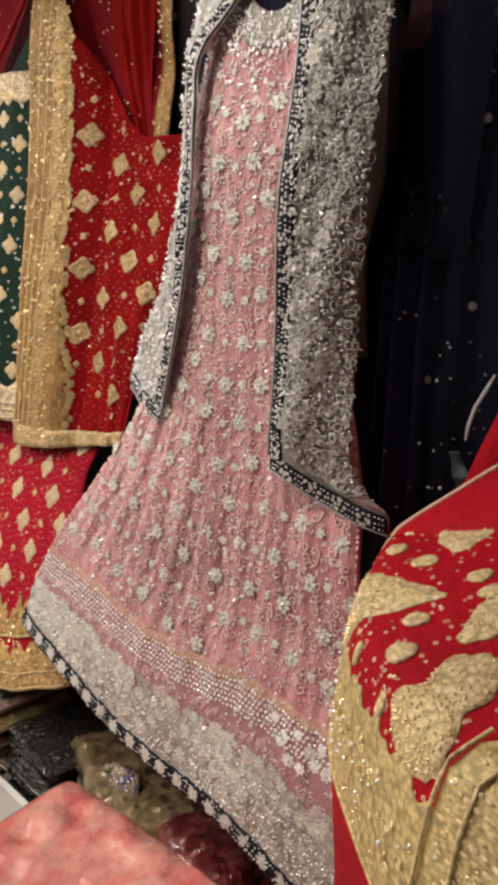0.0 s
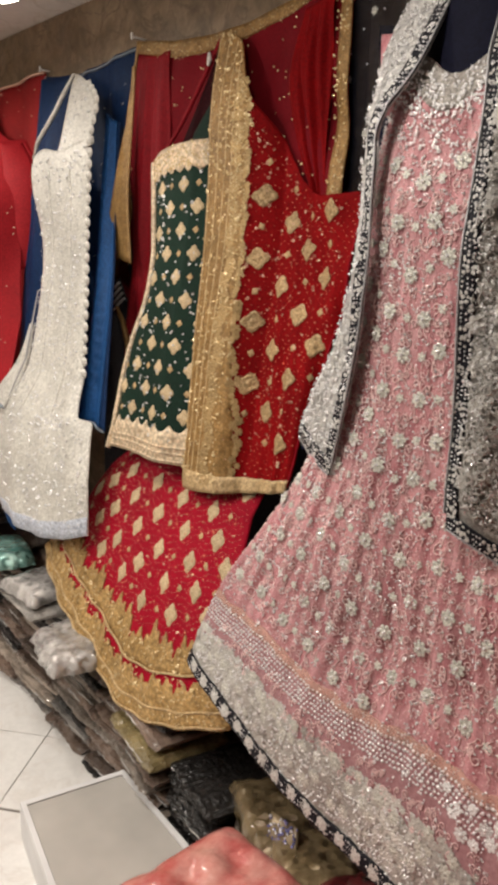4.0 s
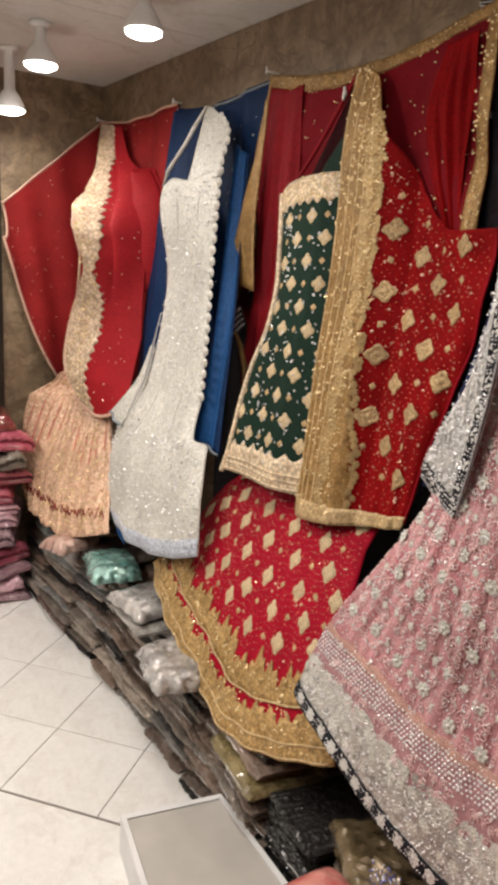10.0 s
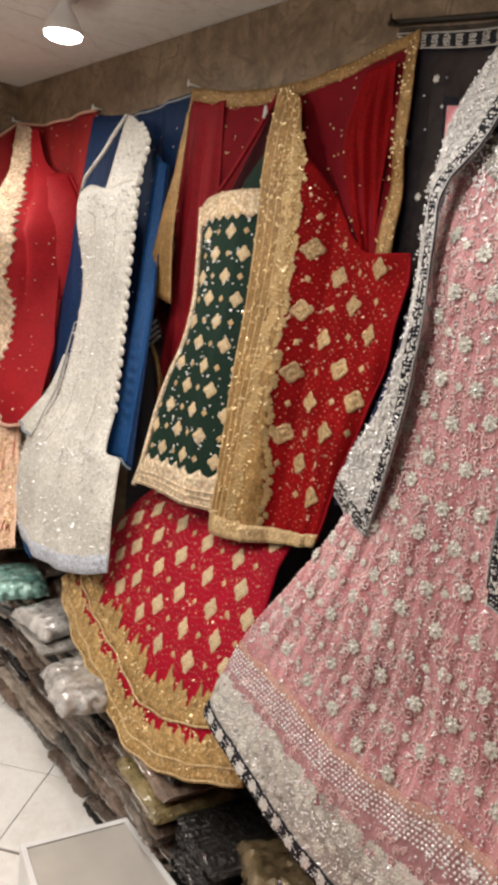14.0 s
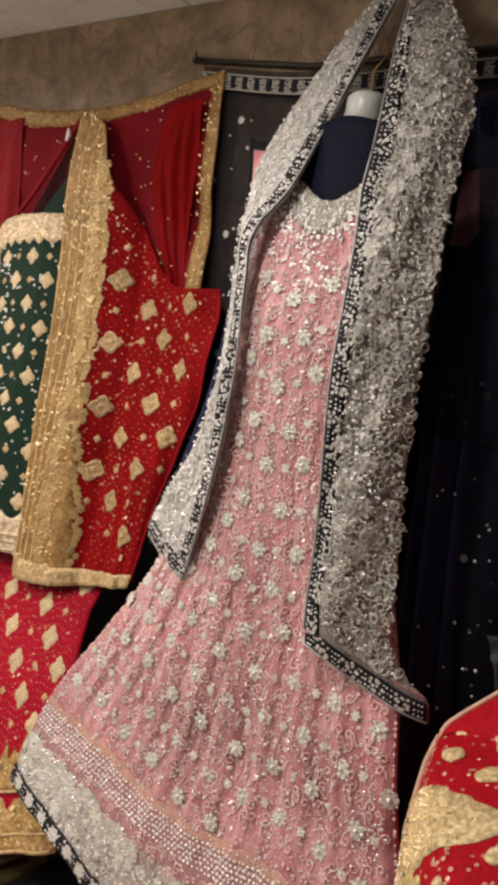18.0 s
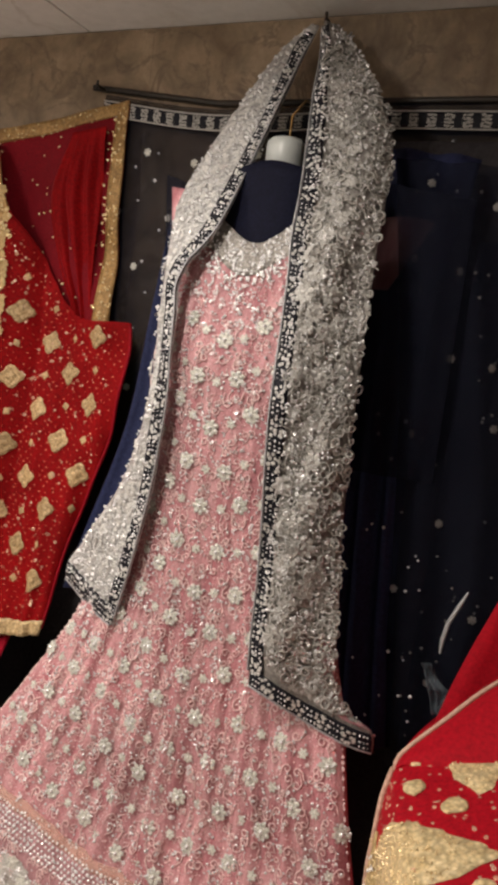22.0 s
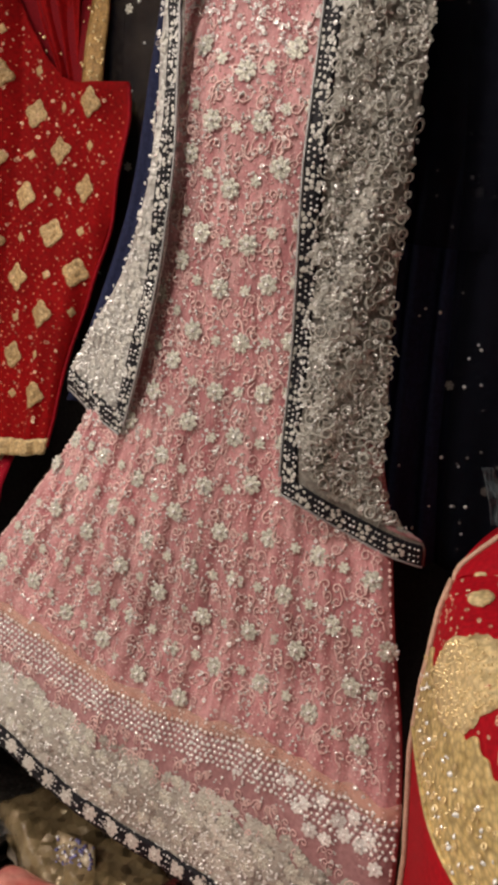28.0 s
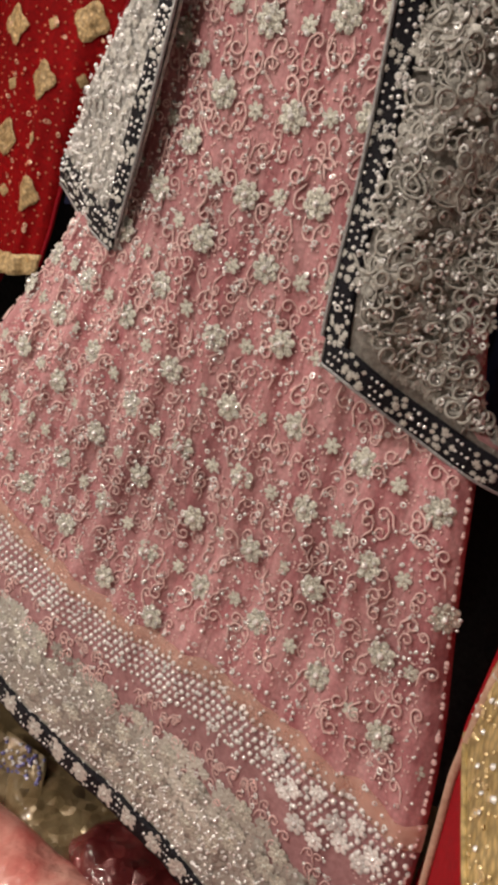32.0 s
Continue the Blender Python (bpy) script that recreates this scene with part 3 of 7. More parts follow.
def lay_on(name, cloth, tpl, u, v, size, spin, material, parent, label="", off=0.002):
    """A motif that keeps its true shape on an askew, folded cloth."""
    e = 0.004
    p, pu_, pv_ = (cloth.pos(np.float64(a), np.float64(b)) for a, b in ((u, v), (u + e, v), (u, v + e)))
    j = np.linalg.inv(np.array([[pu_[0] - p[0], pv_[0] - p[0]], [pu_[2] - p[2], pv_[2] - p[2]]]) / e)
    t = np.array(tpl[0], float) * size
    x, y = t[:, 0] * math.cos(spin) - t[:, 1] * math.sin(spin), t[:, 0] * math.sin(spin) + t[:, 1] * math.cos(spin)
    d = j @ np.stack([x, y])
    return put(name, mesh_of(name, cloth.at(u + d[0], v + d[1], t[:, 2] + off), tpl[1], material), parent, label)


def strew(name, tpl, pos, turns, size, material, parent, label="", tilt=0.0, smooth=True, kind="stuff"):
    """Many copies of a small form, joined into one part."""
    pos, turns = np.asarray(pos).reshape(-1, 3), np.asarray(turns).reshape(-1, 3, 3)
    tv, tf = np.array(tpl[0], float), tpl[1]
    n, k = len(pos), len(tv)
    size = np.broadcast_to(np.asarray(size, float), (n,))
    local = tv[None] * size[:, None, None]
    if tilt:
        a, b = rng.normal(0, tilt, n), rng.normal(0, tilt, n)
        lx, ly, lz = local[..., 0], local[..., 1], local[..., 2]
        lz2 = lz + lx * np.tan(a.clip(-0.8, 0.8))[:, None] + ly * np.tan(b.clip(-0.8, 0.8))[:, None]
        local = np.stack([lx, ly, lz2], -1)
    verts = np.einsum("nij,nkj->nki", turns, local) + pos[:, None]
    faces = [tuple(i + j * k for i in f) for j in range(n) for f in tf]
    return put(name, mesh_of(name, verts.reshape(-1, 3), faces, material, smooth), parent, label, kind=kind)


def scatter(cloth, n, u=(0.02, 0.98), v=(0.02, 0.98)):
    """Even but irregular places on a cloth, thicker where the cloth is wider."""
    q = np.linspace(v[0], v[1], 25)
    w = np.array([cloth.width(t) for t in q])
    c = np.r_[0, np.cumsum((w[1:] + w[:-1]) / 2)]
    vv = np.interp(rng.random(n), c / c[-1], q)
    return rng.uniform(u[0], u[1], n), vv


def sequins(name, cloth, n, size, material, parent, u=(0.02, 0.98), v=(0.02, 0.98), off=0.001, tilt=0.25, label="", tpl=BEAD):
    a, b = scatter(cloth, n, u, v)
    return strew(name, tpl, cloth.at(a, b, np.full(n, off)), cloth.frames(a, b, rng.uniform(0, 6.28, n)),
                 size * rng.uniform(0.7, 1.25, n), material, parent, label, tilt)


def pieces(name, tpl, cloth, u, v, size, material, parent, off=0.001, spin=None, label=""):
    """Motifs that can be told apart: one object each on a shared mesh."""
    me = mesh_of(name, *tpl, material)
    u, v = np.asarray(u), np.asarray(v)
    spin = np.zeros(len(u)) if spin is None else spin
    P, T = cloth.at(u, v, np.full(len(u), off)), cloth.frames(u, v, spin)
    size = np.broadcast_to(np.asarray(size, float), (len(u),))
    made = []
    for p, t, s in zip(P, T, size):
        m = Matrix([[*(t[i] * s), p[i]] for i in range(3)] + [[0, 0, 0, 1]])
        made.append(put(name, me, parent, label, m))
    return made


def checker(cloth, du, dv, v=(0.05, 0.95), margin=0.02, more=0):
    """Rows and columns of places at an even spacing: u, v and whether it is a main place, by turns like a chessboard."""
    w, h = max(cloth.width(t) for t in (0.2, 0.5, 0.8)), cloth.size()[1]
    out = []
    for j, vv in enumerate(np.arange(v[0], v[1], dv / h)):
        wj = cloth.width(vv)
        n = max(2, int((wj - 2 * margin) / du))
        base = int(np.floor((wj / 2 - margin) / du))
        for i in range(-base - more, base + 1 + more):
            if 0.004 < 0.5 + i * du / wj < 0.996:
                out.append((0.5 + i * du / wj, vv, (i + j) % 2 == 0))
    out = np.array(out)
    return out[:, :2], out[:, 2] > 0.5


def locate(cloth, x, z):
    """The u and v of places given by x and z on the wall; those off the cloth come out at u = -1."""
    U, V = np.meshgrid(np.linspace(0, 1, 141), np.linspace(0, 1, 181))
    p = cloth.pos(U, V)
    out = []
    for a, b in zip(x, z):
        e = (p[..., 0] - a) ** 2 + (p[..., 2] - b) ** 2
        i = np.unravel_index(e.argmin(), e.shape)
        out.append((U[i], V[i]) if e[i] < 0.0004 else (-1.0, V[i]))
    return np.array(out)


def lattice(cloth, du, dv, v=(0.05, 0.95), margin=0.02):
    """Staggered rows of places at an even spacing on the cloth: u, v, row and column."""
    h = cloth.size()[1]
    out = []
    for j, vv in enumerate(np.arange(v[0], v[1], dv / h)):
        w = cloth.width(vv)
        n = max(1, int((w - 2 * margin) / du))
        for i in range(n + 1):
            uu = (margin + (w - 2 * margin) * (i + (0.0 if j % 2 else 0.5)) / (n + 0.5)) / w
            if uu < 1 - margin / w:
                out.append((uu, vv, j, i))
    return np.array(out)


def edge_trim(cloth, parent, side, width, cell, a=0.0, b=1.0, bead=0.0022, lift=0.0045, label="black ribbon with crystal beads", thread=None, bold=False):
    """A black ribbon along an edge, with squares of beads and squares of white flowers by turns, and a grey cord."""
    q = np.linspace(a, b, 60)
    if side in "lr":
        w = np.array([max(cloth.width(t), 1e-3) for t in q])
        inner = (lambda v: np.interp(v, q, width / w)) if side == "l" else (lambda v: 1 - np.interp(v, q, width / w))
        lo, hi = ((0.0, inner) if side == "l" else (inner, 1.0))
        put("trim_ribbon", mesh_of("trim_ribbon", *sheet(cloth, lo, hi, a, b, 3, 120, lift, 0.004), M_BLACKRIB), parent, label)
        line = cloth.at(0.0 if side == "l" else 1.0, q, np.full(60, lift + 0.001))
        along = lambda s, t: ((inner(s) * t if side == "l" else 1 - (1 - inner(s)) * t), s)
    else:
        h = np.linalg.norm(np.diff(cloth.pos(0.5, np.linspace(0, 1, 40)), axis=0), axis=1).sum()
        put("trim_ribbon", mesh_of("trim_ribbon", *sheet(cloth, a, b, 1 - width / h, 1.0, 80, 3, lift, 0.004), M_BLACKRIB), parent, label)
        line = cloth.at(q, 1.0, np.full(60, 0.004))
        along = lambda s, t: (s, 1 - width / h * t)
    put("trim_cord", mesh_of("trim_cord", *tube(line, 0.0022, 5, False), M_GREYCORD), parent, "grey piping cord")
    length = np.linalg.norm(np.diff(line, axis=0), axis=1).sum()
    n = int(length / cell)
    bu, bv, fu, fv = [], [], [], []
    for k in range(n):
        bare = k % 2 == 0
        for i in range(3 if bare else 4):
            for j in range(3):
                s = a + (b - a) * (k + (0.10 + 0.80 * (i + 0.5) / 3 if bare else (i + 0.5) / 4) + rng.normal(0, 0.03 if bare else 0.09)) / n
                t = 0.06 + 0.88 * (j + 0.5 + rng.normal(0, 0.06 if bare else 0.22)) / 3
                x = along(np.float64(s), t)
                (bu if bare else fu).append(float(x[0]))
                (bv if bare else fv).append(float(x[1]))
    bu, bv, fu, fv = map(np.array, (bu, bv, fu, fv))
    if bold:
        keep = rng.random(len(bu)) < 0.65
        bu, bv = bu[keep], bv[keep]
        ku = a + (b - a) * (np.arange(1, n, 2) + 0.5) / n
        kx = [along(t, 0.5) for t in ku]
        kx = np.array([[float(p[0]), float(p[1])] for p in kx])
        strew("bold_threadwork", FLAT_FLOWER, cloth.at(kx[:, 0], kx[:, 1], np.full(len(kx), lift)), cloth.frames(kx[:, 0], kx[:, 1], rng.uniform(0, 6, len(kx))), width * 0.46 * rng.uniform(0.85, 1.1, len(kx)), thread, parent, "white flowers by turns with bare black", 0.05)
    strew("trim_beadwork", BEAD, cloth.at(bu, bv, np.full(len(bu), lift)), cloth.frames(bu, bv, rng.uniform(0, 6, len(bu))), bead * rng.uniform(0.55, 1.1, len(bu)), M_BEAD, parent, "clear crystal beads", 0.15)
    strew("trim_threadwork", FLOWER_S, cloth.at(fu, fv, np.full(len(fu), lift)), cloth.frames(fu, fv, rng.uniform(0, 6, len(fu))), bead * 1.6 * rng.uniform(0.75, 1.25, len(fu)), thread or M_GREYTHREAD, parent, "pale thread flowers", 0.1)


def roll(u, d, p=6):
    """How far the sides of a cloth turn back."""
    return d * np.abs(2 * u - 1) ** p


# ---------------------------------------------------------------- setting
def slab(name, x0, x1, y0, y1, z0, z1, material, label):
    ob = part(name, box_bm(x0, x1, y0, y1, z0, z1), material, None)
    return tagged(ob, label, "wall", kind="structure")


wall_n = slab("wall_north", WEST - 0.15, EAST + 0.15, WALL_Y + 0.012, WALL_Y + 0.15, 0, CEIL, M_WALL, "brown marble clad shop wall behind the hung outfits")
slab("wall_south", WEST - 0.15, EAST + 0.15, SOUTH - 0.15, SOUTH, 0, CEIL, M_WALL, "plain brown wall that closes the shop")
slab("wall_east", EAST, EAST + 0.15, SOUTH, WALL_Y + 0.012, 0, CEIL, M_WALL, "plain brown wall that closes the shop")
cb = box_bm(WEST - 0.15, EAST + 0.15, SOUTH - 0.15, WALL_Y + 0.15, CEIL + 0.006, CEIL + 0.1)
for i in range(6):
    for j in range(4):
        x0, y1 = WEST - 0.15 + 1.2 * i, WALL_Y + 0.15 - 1.05 * j
        m0 = len(cb.verts)
        bmesh.ops.create_cube(cb, size=1.0, matrix=Matrix.Translation((x0 + 0.6, y1 - 0.525, CEIL + 0.0035)) @ Matrix.Diagonal((1.194, 1.044, 0.007, 1)))
tagged(part("ceiling", cb, M_CEIL, None), "off-white panelled ceiling with shallow grooves", "ceiling", kind="structure")
# end wall with a dark recess in it
west = slab("wall_west", WEST - 0.15, WEST, 0.94, WALL_Y + 0.012, 0, CEIL, M_WALL, "brown marble end wall with a dark doorway")
part("lintel", box_bm(WEST - 0.15, WEST, SOUTH, 0.94, 2.13, CEIL), M_WALL, west)
part("wall_piece", box_bm(WEST - 0.15, WEST, SOUTH, 0.1, 0, 2.13), M_WALL, west)
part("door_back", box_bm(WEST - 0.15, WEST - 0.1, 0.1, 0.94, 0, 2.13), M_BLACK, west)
part("door_frame", box_bm(WEST - 0.1, WEST + 0.012, 0.905, 0.938, 0.0, 2.128, 0.004), M_DARK, west)
# cladding slabs of the north wall, and the narrow cove under the ceiling
x = WEST
k = 0
while x < 1.2:
    w = 1.22
    for z0, z1 in ((0.0, 0.80), (0.80, 1.60), (1.60, 2.4185)):
        part("wall_panel", box_bm(x + 0.0004, x + w - 0.0004, WALL_Y, WALL_Y + 0.0125, z0 + 0.0004, z1 - 0.0004, 0.0004), M_WALL, wall_n)
    x += w


floor = tagged(part("floor", box_bm(WEST, EAST, SOUTH, WALL_Y, -0.1, -0.004), M_GROUT, None), "white glazed tile floor laid on the diagonal", "floor", kind="structure")


# ---------------------------------------------------------------- ceiling lamps
def ceiling_lamp(x, y, zb, watt, side):
    t = thing("ceiling_lamp", "white ceiling spot lamp with a glowing round bulb", "ceiling lamp", "ceiling lamps", (x, y, CEIL))
    h = CEIL - zb
    prof = lambda rows: ([(r * math.cos(2 * math.pi * i / 20), r * math.sin(2 * math.pi * i / 20), z) for r, z in rows for i in range(20)],
                         [(j * 20 + i, j * 20 + (i + 1) % 20, (j + 1) * 20 + (i + 1) % 20, (j + 1) * 20 + i) for j in range(len(rows) - 1) for i in range(20)])
    put("mount", mesh_of("mount", *prof([(0.002, -0.0005), (0.042, -0.0005), (0.042, -0.012), (0.02, -0.016)]), M_PLAST), t)
    put("holder", mesh_of("holder", *prof([(0.020, -0.012), (0.022, -h + 0.085), (0.034, -h + 0.07), (0.054, -h + 0.036), (0.062, -h + 0.014), (0.058, -h + 0.010)]), M_PLAST), t)
    put("bulb", mesh_of("bulb", *prof([(0.059, -h + 0.013), (0.057, -h + 0.002), (0.04, -h - 0.007), (0.001, -h - 0.011)]), M_BULB), t, "glowing bulb")
    d = bpy.data.lights.new("lamp_light", "AREA")
    d.shape, d.size, d.energy, d.color = "DISK", 0.12, watt, (1.0, 0.92, 0.82)
    lo = new("lamp_light", d)
    lo.location, lo.parent = (0, 0, -h - 0.012), t
    # Added point light at two lamps lifts the upper wall and ceiling.
    if side:
        d = bpy.data.lights.new("side_fill_light", "POINT")
        d.energy, d.shadow_soft_size, d.color = side, 0.03, (1.0, 0.92, 0.82)
        lo = new("side_fill_light", d)
        lo.location, lo.parent = (0, 0, -h - 0.045), t


for spot, dim, side in zip(LAMPS, LAMP_DIM, LAMP_SIDE):
    ceiling_lamp(*spot, LAMP_WATT * dim, side)

# ---------------------------------------------------------------- pink gown on the wall
pink_y = table((2.0, 1.18), (1.92, 1.16), (1.84, 1.125), (1.67, 1.085), (1.3, 1.07), (1.05, 1.042), (0.85, 1.02), (0.7, 0.975), (0.55, 0.945), (0.35, 0.93))


def pink_depth(x, z, u, v, folds=1.0):
    pleat = 0.25 + 0.75 * np.clip((v - 0.35) / 0.3, 0, 1)
    pleat = pleat * (1 - 0.75 * np.clip((v - 0.78) / 0.1, 0, 1))
    fold = 0.0042 * np.sin(2 * np.pi * 9 * u + 1.5 * np.sin(3 * u) + 0.6 * np.sin(5 * v)) + 0.0022 * np.sin(2 * np.pi * 23 * u + 1 + 2 * v)
    return pink_y(z) + folds * pleat * fold + 0.003 * np.sin(9 * z + 5 * u) + roll(u, 0.014, 30) + 0.05 * np.clip(1 - u / 0.4, 0, 1) * np.clip((z - 0.85) / 0.25, 0, 1) - 0.04 * np.clip((u - 0.6) / 0.4, 0, 1) * np.clip((1.1 - z) / 0.15, 0, 1) + 0.03 * np.clip((u - 0.72) / 0.28, 0, 1) ** 2 * np.clip((z - 1.0) / 0.2, 0, 1)


PINK_EDGES = ([(-1.03, 1.87), (-0.975, 1.94), (-0.87, 1.89), (-0.785, 1.94), (-0.68, 1.95)],
             [(-1.37, 0.595), (-1.2, 0.535), (-1.02, 0.47), (-0.85, 0.44), (-0.7, 0.43), (-0.57, 0.405), (-0.415, 0.375)],
             [(-1.03, 1.87), (-1.052, 1.7), (-1.058, 1.5), (-1.085, 1.3), (-1.14, 1.15), (-1.23, 0.97), (-1.32, 0.8), (-1.37, 0.595)],
             [(-0.68, 1.95), (-0.675, 1.73), (-0.66, 1.4), (-0.597, 1.2), (-0.553, 1.08), (-0.495, 0.9), (-0.445, 0.7), (-0.415, 0.375)])
pink = Cloth(*PINK_EDGES, pink_depth)
pink_flat = Cloth(*PINK_EDGES, lambda x, z, u, v: pink_depth(x, z, u, v, 0.0))
gown = thing("embroidered_gown", "pink beaded bridal gown with silver flowers hung on the wall", "gown")
BANDV = lambda u: 0.862 - 0.075 * u
cloth_part("gown_body", pink, M_PINK, gown, "pink georgette gown body", nu=110, nv=130, thick=0.006)
cloth_part("peach_strip", pink, M_PEACH, gown, "peach satin strip", v0=lambda u: BANDV(u) - 0.013 - 0.002 * np.sin(70 * u), v1=lambda u: BANDV(u) + 0.004, nu=90, nv=2, off=0.003, thick=0.001)
cloth_part("mauve_strip", pink, M_MAUVE, gown, "mauve net strip", v0=lambda u: BANDV(u) - 0.004, v1=0.93, nu=90, nv=6, off=0.0015)
cloth_part("lace_hem", pink, M_LACE, gown, "silver lace hem", v0=lambda u: 0.922 - 0.045 * u + 0.008 * np.sin(47 * u) + 0.006 * np.sin(113 * u), v1=1.0, nu=200, nv=8, off=0.003)
cloth_part("neck_yoke", pink, M_LACE, gown, "silver beaded neck yoke", v0=0.0, v1=lambda u: 0.028 + 0.014 * np.sin(np.pi * u) ** 0.5, u0=0.02, u1=0.9, nu=40, nv=6, off=0.003)
edge_trim(pink, gown, "b", 0.036, 0.0235, 0.005, 0.995, 0.0023, 0.007, thread=M_THREADW, bold=True)
sequins("mauve_crystal_work", pink, 300, 0.0022, M_PEARL, gown, v=(0.84, 0.93), off=0.002)
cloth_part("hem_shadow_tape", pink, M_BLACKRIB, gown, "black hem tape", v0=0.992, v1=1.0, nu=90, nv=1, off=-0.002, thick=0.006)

L, big = checker(pink, 0.044, 0.0755, (0.125, 0.845), 0.006, 1)
ok = L[:, 1] < BANDV(L[:, 0]) - 0.025
L, big = L[ok], big[ok]
jit = rng.normal(0, 0.0025, (len(L), 2))
crystal_me = mesh_of("crystal", *dome(8, 0.22, 0.26, base=0.20), M_BEAD)
for fl in pieces("flower", LOW_FLOWER, pink_flat, L[big, 0] + jit[big, 0], L[big, 1] + jit[big, 1], 0.0165, M_MOTIFW, gown, 0.0035, rng.uniform(0, 6, big.sum()), "white beaded flower"):
    put("crystal", crystal_me, fl, "bright crystal centre")
hu_, hv_ = np.repeat(L[big, 0] + jit[big, 0], 7), np.repeat(L[big, 1] + jit[big, 1], 7)
ha_ = np.tile(np.arange(7) * 2 * math.pi / 7, big.sum()) + np.repeat(rng.uniform(0, 6, big.sum()), 7)
wid_ = np.array([pink.width(t) for t in hv_])
hu_, hv_ = hu_ + 0.0118 * np.cos(ha_) / wid_, hv_ + 0.0118 * np.sin(ha_) / pink.size()[1]
strew("petal_beadwork", BEAD, pink_flat.at(hu_, hv_, np.full(len(hu_), 0.006)), pink_flat.frames(hu_, hv_), 0.0019 * rng.uniform(0.6, 1.3, len(hu_)), M_BEAD, gown, "clear beads on the petals", 0.3)
pieces("small_flower", FLAT_SMALL, pink_flat, L[~big, 0] + jit[~big, 0], L[~big, 1] + jit[~big, 1], 0.0095, M_MOTIFW, gown, 0.0035, rng.uniform(0, 6, (~big).sum()), "small white thread flower")
for tpl, sx in ((CURL_L, 1), (CURL_R, -1)):
    cu = np.r_[L[:, 0] + sx * 0.022 / 0.6 * rng.uniform(0.7, 1.2, len(L)), L[big, 0] + sx * 0.012, L[:, 0] + sx * 0.017]
    cv = np.r_[L[:, 1] + rng.normal(0, 0.012, len(L)), L[big, 1] - 0.021, L[:, 1] + 0.020]
    ok = (cu > 0.02) & (cu < 0.98) & (cv < BANDV(cu) - 0.02) & (cv > 0.06)
    cu, cv = cu[ok], cv[ok]
    strew("scrollwork", tpl, pink.at(cu, cv, np.full(len(cu), 0.0006)), pink.frames(cu, cv, rng.choice([0.0, 3.14, 0.5, -0.5, 2.6], len(cu))), 0.0165 * rng.uniform(0.8, 1.2, len(cu)), M_PINKTHREAD, gown, "pale pink scrolling thread")
sequins("crystal_work", pink, 2600, 0.0023, M_BEAD, gown, v=(0.05, 0.84), off=0.0025)
sequins("seed_beadwork", pink, 8500, 0.0014, M_PINKTHREAD, gown, v=(0.05, 0.84), tpl=BEAD)
fu, fv = scatter(pink, 900, (0.01, 0.99), (0.0, 1.0))
fv = 0.985 - (0.072 + 0.05 * fu) * fv ** 1.2
strew("lace_relief", FLAT_SMALL, pink.at(fu, fv, np.full(900, 0.003)), pink.frames(fu, fv, rng.uniform(0, 6, 900)), rng.uniform(0.006, 0.0125, 900), M_LACETHREAD, gown, "dense white lace flowers")
cu, cv = scatter(pink, 160, (0.02, 0.98), (0.0, 1.0))
cv = 0.925 - 0.035 * cu - 0.045 * cv
strew("lace_scrollwork", CURL_L, pink.at(cu, cv, np.full(160, 0.002)), pink.frames(cu, cv, rng.uniform(-0.8, 0.8, 160)), rng.uniform(0.012, 0.017, 160), M_PINKTHREAD, gown, "lace scrolls")
lu = np.linspace(0.01, 0.99, 84) + rng.normal(0, 0.006, 84)
gu = np.array([0.80, 0.835, 0.865, 0.895, 0.925, 0.955, 0.82, 0.88, 0.94, 0.85, 0.91, 0.97])
gv = BANDV(gu) + 0.012 + 0.022 * (np.arange(12) // 6 + np.arange(12) % 2 * 0.5)
pieces("gem_flower", LOW_FLOWER, pink, gu, gv, rng.uniform(0.010, 0.014, 12), M_BEAD, gown, 0.004, rng.uniform(0, 6, 12), "crystal flower at the end of the pearl band")
pieces("lace_flower", FLAT_FLOWER, pink, lu, 0.925 - 0.045 * lu + rng.uniform(-0.012, 0.045 + 0.02 * lu, 84), rng.uniform(0.009, 0.0165, 84), M_MOTIFW, gown, 0.004, rng.uniform(0, 6, 84), "white lace flower")
eu = np.r_[np.full(120, 0.993), np.full(90, 0.006)]
ev = np.r_[np.linspace(0.36, 0.84, 120), np.linspace(0.5, 0.84, 90)] + rng.normal(0, 0.003, 210)
strew("edge_beadwork", BEAD, pink.at(eu, ev, np.full(210, 0.001)), pink.frames(eu, ev), 0.0028 * rng.uniform(0.6, 1.2, 210), M_PINKTHREAD, gown, "pale beads along the side seam", 0.2)
sequins("spangle_work", pink, 800, 0.003, M_BEAD, gown, v=(0.04, 0.985), off=0.004, tilt=0.35, tpl=GLINT_SPANGLE)
sequins("hem_crystal_work", pink, 1200, 0.0023, M_BEAD, gown, v=(0.9, 0.985), off=0.004)
pu, pv = [], []
for r in range(6):
    n = 92
    for i in range(n):
        uu = (i + 0.5 + 0.5 * (r % 2)) / (n + 0.5)
        pu.append(uu + rng.normal(0, 0.0004))
        pv.append(BANDV(uu) + 0.001 + 0.0066 * r + rng.normal(0, 0.0004))
pu, pv = np.array(pu), np.array(pv)
strew("pearl_band", BEAD, pink.at(pu, pv, np.full(len(pu), 0.002)), pink.frames(pu, pv), 0.0035 * rng.uniform(0.75, 1.12, len(pu)), M_PEARL, gown, "rows of small pearls", 0.05)
sequins("yoke_crystal_work", pink, 420, 0.003, M_BEAD, gown, (0.05, 0.9), (0.0, 0.06), 0.004)
sequins("bodice_crystal_work", pink, 230, 0.0032, M_BEAD, gown, (0.05, 0.95), (0.045, 0.12), 0.004, tpl=GLINT_SPANGLE)
